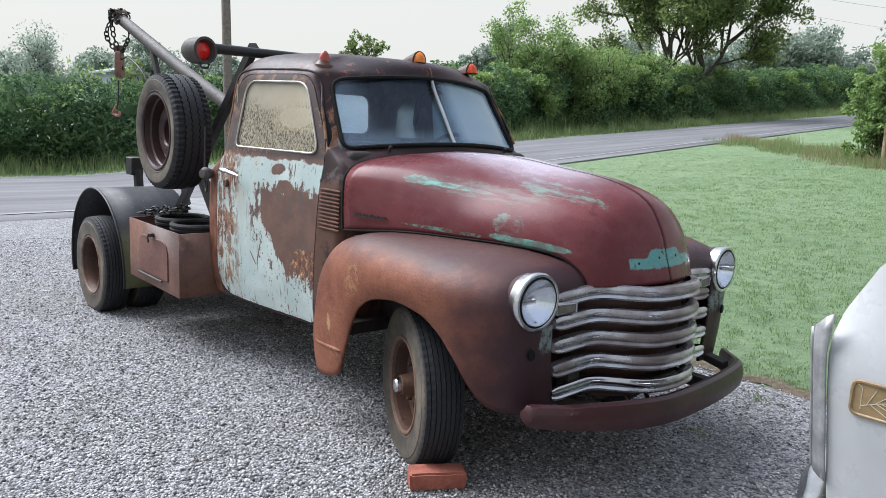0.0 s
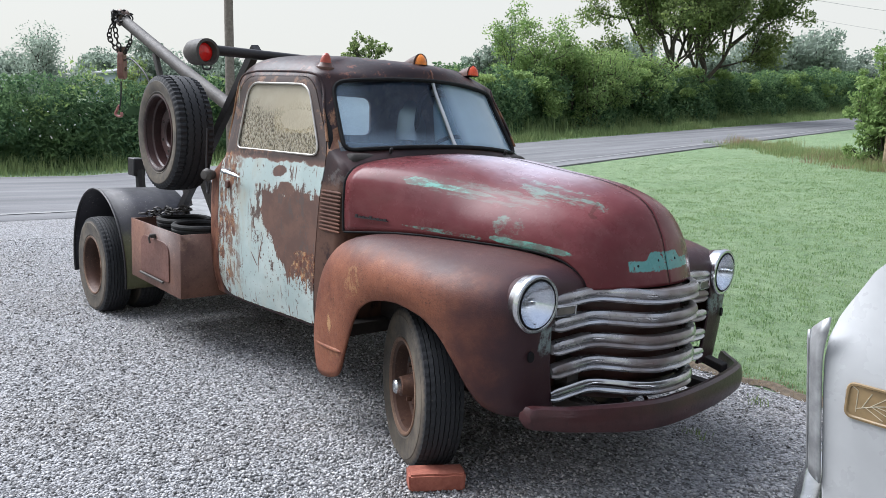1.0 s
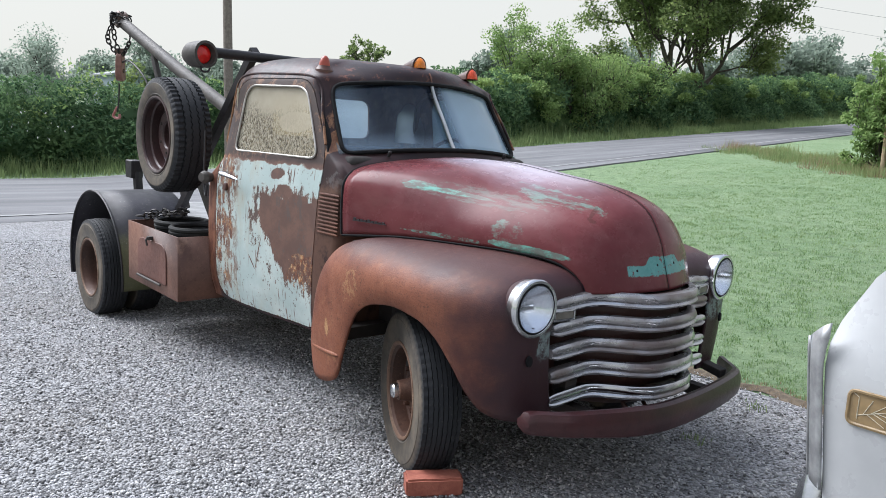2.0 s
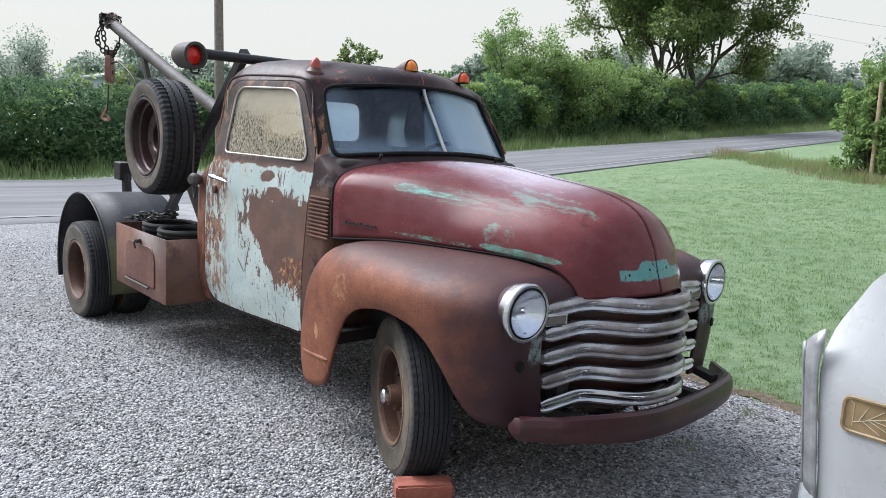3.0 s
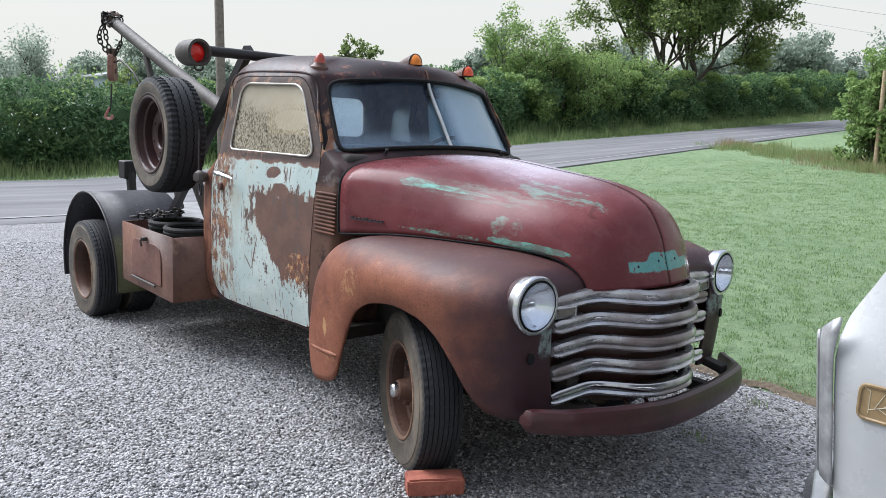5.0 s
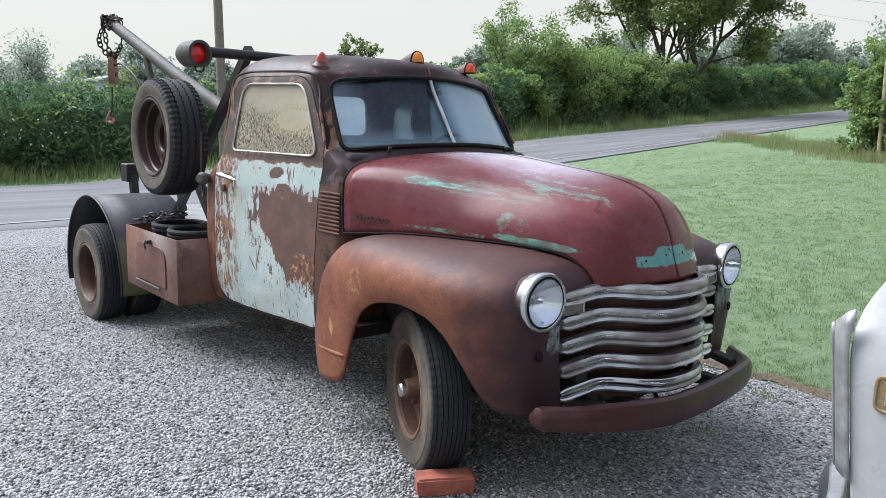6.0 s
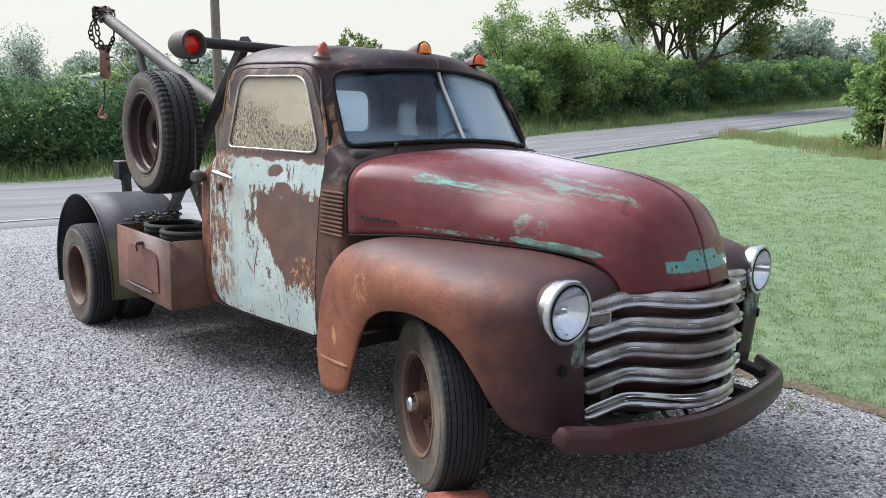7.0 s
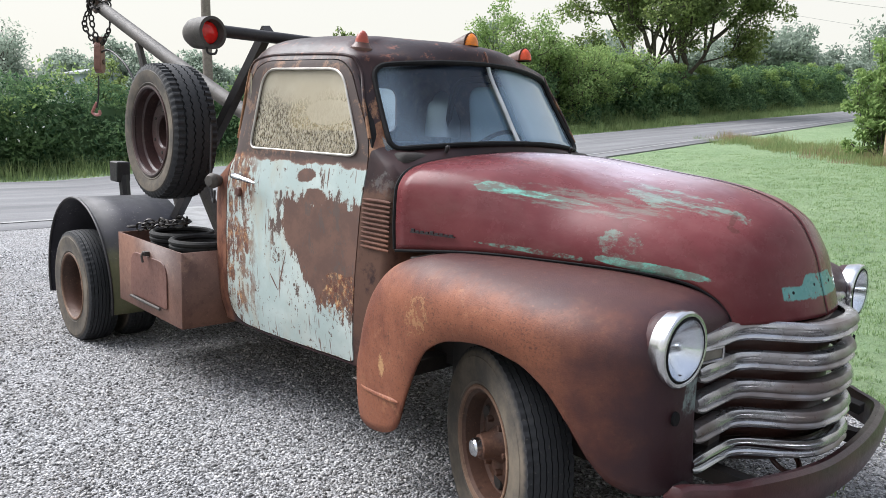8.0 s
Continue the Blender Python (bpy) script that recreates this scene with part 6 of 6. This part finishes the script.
# ---- plants ----
def leaf_mesh(name, centres, sizes, seed, slim=1.0, up=0.0):
    """Many small folded leaves at the given places, joined."""
    rng = np.random.default_rng(seed)
    k = len(centres)
    n = rng.normal(size=(k, 3))
    n[:, 2] += up
    n /= np.linalg.norm(n, axis=1, keepdims=True)
    t = np.cross(n, rng.normal(size=(k, 3)))
    t /= np.linalg.norm(t, axis=1, keepdims=True) + 1e-9
    b = np.cross(n, t)
    s = sizes[:, None]
    v = np.stack([centres - t * s, centres - b * s * 0.45 * slim + n * s * 0.12, centres + t * s, centres + b * s * 0.45 * slim + n * s * 0.12], 1)
    me = bpy.data.meshes.new(name)
    me.vertices.add(k * 4)
    me.vertices.foreach_set("co", v.ravel())
    me.loops.add(k * 4)
    me.loops.foreach_set("vertex_index", np.arange(k * 4, dtype=np.int32))
    me.polygons.add(k)
    me.polygons.foreach_set("loop_start", np.arange(0, k * 4, 4, dtype=np.int32))
    me.update(calc_edges=True)
    return me


def clumps(rng, blobs, count, shell=0.55):
    """Points thick near the surface of many ellipsoids (x, y, z, rx, ry, rz)."""
    blobs = np.array(blobs, float)
    w = (blobs[:, 3] * blobs[:, 4] + blobs[:, 3] * blobs[:, 5]) ** 1.0
    pick = rng.choice(len(blobs), count, p=w / w.sum())
    d = rng.normal(size=(count, 3))
    d /= np.linalg.norm(d, axis=1, keepdims=True)
    r = shell + (1.08 - shell) * rng.random((count, 1)) ** 0.7
    return blobs[pick, :3] + d * r * blobs[pick, 3:6]


def hedge(y0, y1, step, x_of, height_of, count, mat, seed, size, name, label):
    rng = np.random.default_rng(seed)
    blobs = []
    for y in np.arange(y0, y1, step):
        for layer in (0.28, 0.62, 0.9):
            h = height_of(y)
            r = 0.42 * h * rng.uniform(0.55, 1.0) * (1.15 - 0.55 * layer)
            blobs.append((x_of(y) - rng.uniform(0.0, 1.6) + 0.5 * (0.6 - layer), y + rng.uniform(-step, step), ground_z(0, y) + h * (layer - 0.08) + rng.uniform(-0.15, 0.2), r * 1.1, r * 1.3, r * 0.85))
    p = clumps(rng, blobs, count, 0.72)
    p[:, 2] = np.maximum(p[:, 2], 0.05)
    ob = part(name, leaf_mesh(name, p, size * rng.uniform(0.6, 1.4, count), seed, 1.0), mat)
    return tagged(ob, label, "hedge", kind="stuff")


def hedge_x(y):
    return road_far(y) - 1.9 - 0.03 * max(0.0, y)


def hedge_h(y):
    return 1.95 + 0.012 * max(y, 0) + 0.25 * noise.noise((y * 0.35, 0, 0)) + 0.12 * noise.noise((y * 1.3, 0, 4))


hedge(-14, 14, 0.55, hedge_x, hedge_h, 105000, LEAF_HEDGE, 11, 0.056, "hedge", "dense dark green hedge along the far side of the road")
hedge(14, 64, 0.8, hedge_x, lambda y: hedge_h(y) + 0.35, 90000, LEAF_HEDGE, 12, 0.095, "hedge", "dense dark green hedge overgrown with vines beside the road")


def hedge_vines(y0, y1, count, seed, size):
    """Lighter young shoots that run over the crest of the hedge."""
    rng = np.random.default_rng(seed)
    centres = [(y, rng.uniform(0.45, 1.06)) for y in rng.uniform(y0, y1, int((y1 - y0) * 2.2))]
    blobs = [(hedge_x(y) - rng.uniform(-0.3, 1.2), y, ground_z(0, y) + hedge_h(y) * f + 0.25, rng.uniform(0.2, 0.5), rng.uniform(0.25, 0.7), rng.uniform(0.12, 0.34)) for y, f in centres]
    p = clumps(rng, blobs, count, 0.3)
    return tagged(part("hedge_vines", leaf_mesh("hedge_vines", p, size * rng.uniform(0.6, 1.4, count), seed), LEAF_BRIGHT), "light green vines trailing over the hedge", "vines", kind="stuff")


hedge_vines(-14, 14, 2500, 41, 0.06)
hedge_vines(14, 62, 26000, 42, 0.08)
rng = np.random.default_rng(5)
rows = [[Vector((hedge_x(y) - 0.9 - 0.25 * abs(z - 0.5) + 0.2 * noise.noise((y, z * 3, 1)), y, ground_z(0, y) + z * (hedge_h(y) - 0.45))) for z in (0, 0.25, 0.5, 0.75, 1.0)] for y in [-15 + 0.5 * k for k in range(160)]]
tagged(part("hedge_core", net(rows), LEAF_HEDGE, solid=0.6), "shaded inside of the roadside hedge", "hedge", kind="stuff")


def blades(name, x, y, base, height, width, mat, seed, label, category="grass"):
    """Upright bent grass blades as one joined mesh."""
    rng = np.random.default_rng(seed)
    k = len(x)
    a = rng.random(k) * 2 * np.pi
    lean = rng.uniform(0.05, 0.55, k) * height
    dx, dy = np.cos(a), np.sin(a)
    p = np.stack([x, y, base], -1)
    side = np.stack([-dy, dx, np.zeros(k)], -1) * (width / 2)[:, None]
    mid = p + np.stack([dx * lean * 0.35, dy * lean * 0.35, height * 0.55], -1)
    tip = p + np.stack([dx * lean, dy * lean, height * 0.95], -1)
    v = np.stack([p - side, p + side, mid + side * 0.8, mid - side * 0.8, tip], 1)
    me = bpy.data.meshes.new(name)
    me.vertices.add(k * 5)
    me.vertices.foreach_set("co", v.ravel())
    o = (np.arange(k) * 5)[:, None]
    idx = (o + np.array([0, 1, 2, 3, 3, 2, 4])).astype(np.int32)
    me.loops.add(k * 7)
    me.loops.foreach_set("vertex_index", idx.ravel())
    me.polygons.add(k * 2)
    me.polygons.foreach_set("loop_start", ((np.arange(k) * 7)[:, None] + np.array([0, 4])).ravel().astype(np.int32))
    me.update(calc_edges=True)
    return tagged(part(name, me, mat), label, category, kind="stuff")


gz = np.vectorize(ground_z)
k = 30000
y = rng.uniform(-14, 60, k)
x = np.array([road_far(v) for v in y]) - 0.15 - rng.random(k) ** 0.8 * (1.7 + 0.03 * np.maximum(y, 0))
h = rng.uniform(0.08, 0.42, k) * (0.3 + 0.9 * (np.array([road_far(v) for v in y]) - x) / 2.0)
blades("verge_grass", x, y, gz(x, y), h, rng.uniform(0.008, 0.02, k), GRASS_TALL, 21, "tall rough grass between the road and hedge")


def tufts(name, along, across, count, each, heights, mat, seed, label, a=(-10.7, 21.7), b=(-4.8, 17.4), width=(0.005, 0.011), loose=0.11):
    """Tufts of long grass scattered along a line."""
    rng = np.random.default_rng(seed)
    t = rng.uniform(*along, count)
    cx = a[0] + (b[0] - a[0]) * t + rng.normal(0, across, count)
    cy = a[1] + (b[1] - a[1]) * t + rng.normal(0, across, count)
    tall = heights[0] + (heights[1] - heights[0]) * rng.random(count) ** 1.8
    pick = rng.integers(0, count, count * each)
    x, y = cx[pick] + rng.normal(0, loose, len(pick)), cy[pick] + rng.normal(0, loose, len(pick))
    blades(name, x, y, gz(x, y), tall[pick] * rng.uniform(0.4, 1.1, len(pick)), rng.uniform(*width, len(pick)), mat, seed + 1, label)


tufts("verge_grass", (0.05, 1.3), 0.62, 190, 70, (0.06, 0.36), GRASS_TALL, 122, "long rough grass left standing at the lawn's edge", loose=0.16)
tufts("verge_grass", (0.02, 1.25), 0.60, 130, 60, (0.06, 0.40), GRASS_DRY, 124, "dry straw-coloured grass among the rough grass", loose=0.16)
tufts("seeding_grass", (0.02, 0.16), 0.25, 9, 60, (0.20, 0.42), GRASS_RUSSET, 126, "brown seeding grass at the lawn's edge", loose=0.14)
tufts("seeding_grass", (0.8, 1.15), 0.45, 24, 50, (0.12, 0.40), GRASS_RUSSET, 128, "brown dry growth under the shrub", loose=0.14)
tufts("tall_grass", (0.3, 1), 0.45, 200, 50, (0.12, 0.55), GRASS_TALL, 130, "bright tufts of tall grass along the road", (-15.1, -12), (-18.6, 58), (0.012, 0.026), 0.16)
k = 6000
y = rng.uniform(-12, 58, k)
y += 0.4 * np.sin(y * 3.1)
x = np.array([hedge_x(v) for v in y]) + rng.normal(0.35, 0.3, k)
blades("tall_grass", x, y, gz(x, y), rng.uniform(0.35, 0.95, k) * np.where(y > 10, 1.0, 0.55), rng.uniform(0.010, 0.022, k), GRASS_TALL, 24, "tall reedy grass standing against the hedge")
k = 60000
y = 1.6 + 16 * rng.random(k) ** 1.7
x = -3.5 + 6.5 * rng.random(k) - 0.5 * (y - 1.6) * rng.random(k)
e = np.array([gravel_edge(v) for v in x])
keep = y > e - 0.12 + 0.15 * rng.random(k)
x, y = x[keep], y[keep]
blades("lawn_grass", x, y, gz(x, y), rng.uniform(0.010, 0.026, len(x)) * (0.8 + 0.4 * np.sin(x * 7 + np.sin(y * 5))), rng.uniform(0.003, 0.006, len(x)), LAWN_BLADE, 23, "short mown dewy lawn grass")


k, each = 6500, 12
cy = 1.65 + 15 * rng.random(k) ** 1.6
cx = -3.5 + 7.5 * rng.random(k) - 0.55 * (cy - 1.6) * rng.random(k)
keep = cy > np.array([gravel_edge(v) for v in cx])
cx, cy = cx[keep], cy[keep]
pick = rng.integers(0, len(cx), len(cx) * each)
spread = 0.025 + 0.012 * (cy[pick] - 1.6) / 4
x, y = cx[pick] + rng.normal(0, 1, len(pick)) * spread, cy[pick] + rng.normal(0, 1, len(pick)) * spread
blades("lawn_tufts", x, y, gz(x, y), rng.uniform(0.015, 0.038, len(x)), rng.uniform(0.004, 0.008, len(x)), LAWN_BLADE, 25, "small uneven tufts in the mown lawn")


k = 3200
x = rng.uniform(-3.5, 3.2, k)
y = np.array([gravel_edge(v) for v in x]) + rng.normal(0.0, 0.06, k)
blades("dead_grass", x, y, gz(x, y) + 0.018, rng.uniform(0.008, 0.03, k), rng.uniform(0.003, 0.006, k), GRASS_RUSSET, 27, "dead brown grass along the gravel's edge")


def grow(rng, root, way, length, radius, level, limbs, tips, forks, upward):
    """A limb, its side limbs and theirs in turn; the ends and the thin wood carry the leaves."""
    mid = root + way * length * 0.5 + Vector([rng.uniform(-1, 1) for _ in range(3)]) * length * 0.07
    end = root + way * length + Vector((0, 0, upward * length * 0.12))
    line = spline([root, mid, end], 5)
    limbs.append(tube(line, [radius * (1 - 0.11 * i) for i in range(5)], 8 if level > 2 else 5))
    if level <= 1:
        tips.append((line[3], length))
    if level == 0:
        tips.append((end, length))
        return
    for k in range(forks):
        start = line[4] if k < 2 else line[rng.choice((2, 3))]
        turn = Vector([rng.gauss(0, 1) for _ in range(3)])
        turn = (turn - way * turn.dot(way)).normalized()
        out = (way + turn * rng.uniform(0.55, 1.05) + Vector((0, 0, upward * rng.uniform(0.1, 0.5)))).normalized()
        grow(rng, start, out, length * rng.uniform(0.58, 0.86), radius * rng.uniform(0.5, 0.66), level - 1, limbs, tips, forks, upward)


def tree(place, height, spread, bole, leaves, size, mat, seed, label, levels=4, forks=4, upward=0.6, puff=0.55, stems=1, name="tree", category="tree"):
    """Trunk with forking limbs, and tight sprays of leaves round the thin wood; bole is the share of the height that is bare."""
    x, y = place
    ob = thing(name, (x, y, ground_z(x, y)), label, category)
    rng, limbs, tips = random.Random(seed), [], []
    for k in range(stems):
        lean = Vector((rng.uniform(-0.3, 0.3), rng.uniform(-0.3, 0.3), 1)).normalized() if stems > 1 else Vector((0.03, 0.04, 1)).normalized()
        grow(rng, Vector((0.05 * k, 0.1 * k, 0)), lean, 1.0, 0.06, levels, limbs, tips, forks, upward)
    p = np.array([tuple(q) for q, _ in tips])
    low, high = np.quantile(p[:, 2], 0.03), p[:, 2].max()
    wide = np.quantile(np.hypot(p[:, 0], p[:, 1]), 0.93)

    def fit_to(v):
        z = v[2] / low * bole if v[2] < low else bole + (v[2] - low) / (high - low) * (1 - bole)
        return Vector((v[0] / wide * spread, v[1] / wide * spread, z * height - 0.1))

    part("trunk", joined(*[([fit_to(v) for v in q], f) for q, f in limbs]), BARK, ob)
    nr = np.random.default_rng(seed)
    centre = np.array([tuple(fit_to(q)) for q, _ in tips])
    reach = np.array([n for _, n in tips]) / wide * spread * puff
    pick = nr.choice(len(centre), leaves, p=reach ** 1.3 / (reach ** 1.3).sum())
    d = nr.normal(size=(leaves, 3))
    d *= (nr.random((leaves, 1)) ** 0.45) / np.linalg.norm(d, axis=1, keepdims=True)
    at = centre[pick] + d * reach[pick][:, None] * np.array([1.0, 1.0, 0.7])
    at[:, 2] = np.maximum(at[:, 2], 0.03)
    part("crown", leaf_mesh("crown", at, size * nr.uniform(0.6, 1.4, leaves), seed, 1.15, 0.5), mat, ob)
    return ob


tree((-21.0, 34.9), 14.5, 4.8, 0.26, 115000, 0.092, LEAF_TREE, 31, "large broad dark green tree behind the hedge", 4, 4, 0.5, 0.75, 2)
tree((-19.9, 21.7), 5.4, 1.8, 0.22, 14000, 0.060, LEAF_BRIGHT, 32, "young green tree growing out of the hedge", 4, 3, 0.9, 0.75, 3)
tree((-19.2, 23.2), 4.0, 1.4, 0.2, 9000, 0.060, LEAF_BRIGHT, 34, "light green sapling growing beside a darker young tree", 3, 4, 0.9, 0.8, 3)
tree((-19.6, 24.6), 3.7, 1.7, 0.3, 9000, 0.066, LEAF_BRIGHT, 33, "bright green sapling beside the hedge", 3, 4, 0.7, 0.8, 3)
tree((-20.0, 28.0), 3.6, 1.6, 0.3, 10000, 0.070, LEAF_BRIGHT, 38, "yellow-green sapling growing up through the hedge", 3, 4, 0.7, 0.8, 3)
# This scrub wears the haze-paled leaf colour too.
tree((-20.2, 1.7), 3.5, 1.7, 0.3, 14000, 0.036, LEAF_HAZED, 35, "thin scrubby tree rising from the hedge", 3, 3, 0.9, 0.8, 3)
tree((-19.6, 4.7), 2.7, 0.8, 0.35, 3500, 0.048, LEAF_TREE, 39, "thin scrubby tree rising from the hedge", 3, 3, 0.9, 0.8, 3)
tree((-18.9, 11.7), 3.75, 0.85, 0.74, 1300, 0.06, LEAF_TREE, 36, "slender light green sapling behind the hedge", 3, 3, 0.4, 0.5, 2)
tree((-23.7, 23.4), 4.8, 1.5, 0.25, 12000, 0.085, LEAF_HAZED, 40, "grey-green tree behind the hedge, its leaf colour paled as haze", 4, 3, 0.7, 0.7, 3)
tree((-4.85, 17.5), 3.2, 1.0, 0.10, 14000, 0.055, LEAF_BRIGHT, 37, "light green leafy shrub at the lawn's edge", 4, 3, 0.7, 0.8, 5, "shrub", "shrub")
tree((-3.75, 17.9), 3.6, 1.2, 0.12, 12000, 0.058, LEAF_BRIGHT, 137, "taller light green shrub beside a wooden post", 4, 3, 0.8, 0.8, 5, "shrub", "shrub")
far_rng = random.Random(8)
for k in range(30):
    f = k / 29
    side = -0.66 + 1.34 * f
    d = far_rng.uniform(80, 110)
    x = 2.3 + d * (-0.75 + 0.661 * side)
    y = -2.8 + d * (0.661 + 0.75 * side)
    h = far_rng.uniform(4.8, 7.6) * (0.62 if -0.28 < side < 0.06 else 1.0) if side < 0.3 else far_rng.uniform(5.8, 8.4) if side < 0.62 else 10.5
    # Haze over these trees is put into their leaf colour.
    tree((x, y), h, h * 0.62, 0.06, 12000, 0.22, LEAF_HAZED, 60 + k, "distant green tree beyond the fields, haze put into its leaf colour", 3, 4, 0.5, 0.85, 2)["group"] = "distant trees"

# ---- utility pole, fence post, far house ----
pole = part("utility_pole", tube([(0, 0, -0.3), (-0.05, -0.1, 4.5), (-0.12, -0.25, 9.5)], [0.125, 0.11, 0.09], 14), WOOD_POLE)
pole.matrix_basis = pose(-16.3, 6.05, ground_z(0, 6.05))
tagged(pole, "weathered grey wooden utility pole beside the road", "pole")
post = part("fence_post", tube([(0.02, 0.02, -0.2), (0.0, 0.01, 0.9), (-0.03, -0.02, 2.28)], [0.055, 0.052, 0.048], 10), POST_WOOD)
post.matrix_basis = pose(-4.42, 16.85, ground_z(0, 16.85))
tagged(post, "weathered wooden post beside the shrub", "post")
for a, b in (((-24.8, 53.1, 10.7), (-22.2, 56.0, 10.2)), ((-16.8, 41.9, 9.25), (-14.7, 44.2, 8.95))):
    a, b = Vector(a), Vector(b)
    wire = part("overhead_wire", tube([a.lerp(b, t) + Vector((0, 0, 0.04 * t * (t - 1))) for t in [k / 4 - 2.5 for k in range(25)]], 0.008, 5), WIRE)
    tagged(wire, "thin grey overhead wire against the sky", "wire")
house = thing("house", (-49.4, 14.1, ground_z(0, 14.1) - 0.5), "low pale blue shed behind the hedge", "shed")
part("wall", box(-2, 2, -1.0, 1.0, 0, 3.3), SIDING, house)
part("roof", prism([(-1.2, 3.3), (1.2, 3.3), (1.2, 3.4), (0, 3.7), (-1.2, 3.4)], "X", -2.2, 2.2), ROOFING, house)

# ---- small things ----
rng = np.random.default_rng(77)
p = np.stack([-16.35 + rng.normal(0, 0.2, 40), rng.uniform(0.7, 2.3, 40), 0.75 + 0.7 * rng.random(40)], -1)
p[:, 1] += 0.25 * np.sin(p[:, 2] * 6)
tagged(part("blossom", leaf_mesh("blossom", p, 0.028 * rng.uniform(0.6, 1.4, 40), 78), BLOSSOM), "small white blossoms on the roadside hedge", "flowers", kind="stuff")
for cx, cy, n in ((0.46, 0.60, 22), (0.40, 1.35, 30)):
    x, y = cx + rng.normal(0, 0.035, n), cy + rng.normal(0, 0.035, n)
    blades("weed", x, y, gz(x, y) + 0.025, rng.uniform(0.015, 0.05, n), rng.uniform(0.004, 0.008, n), GRASS_TALL, 80 + n, "small green weed growing through the gravel", "weed")
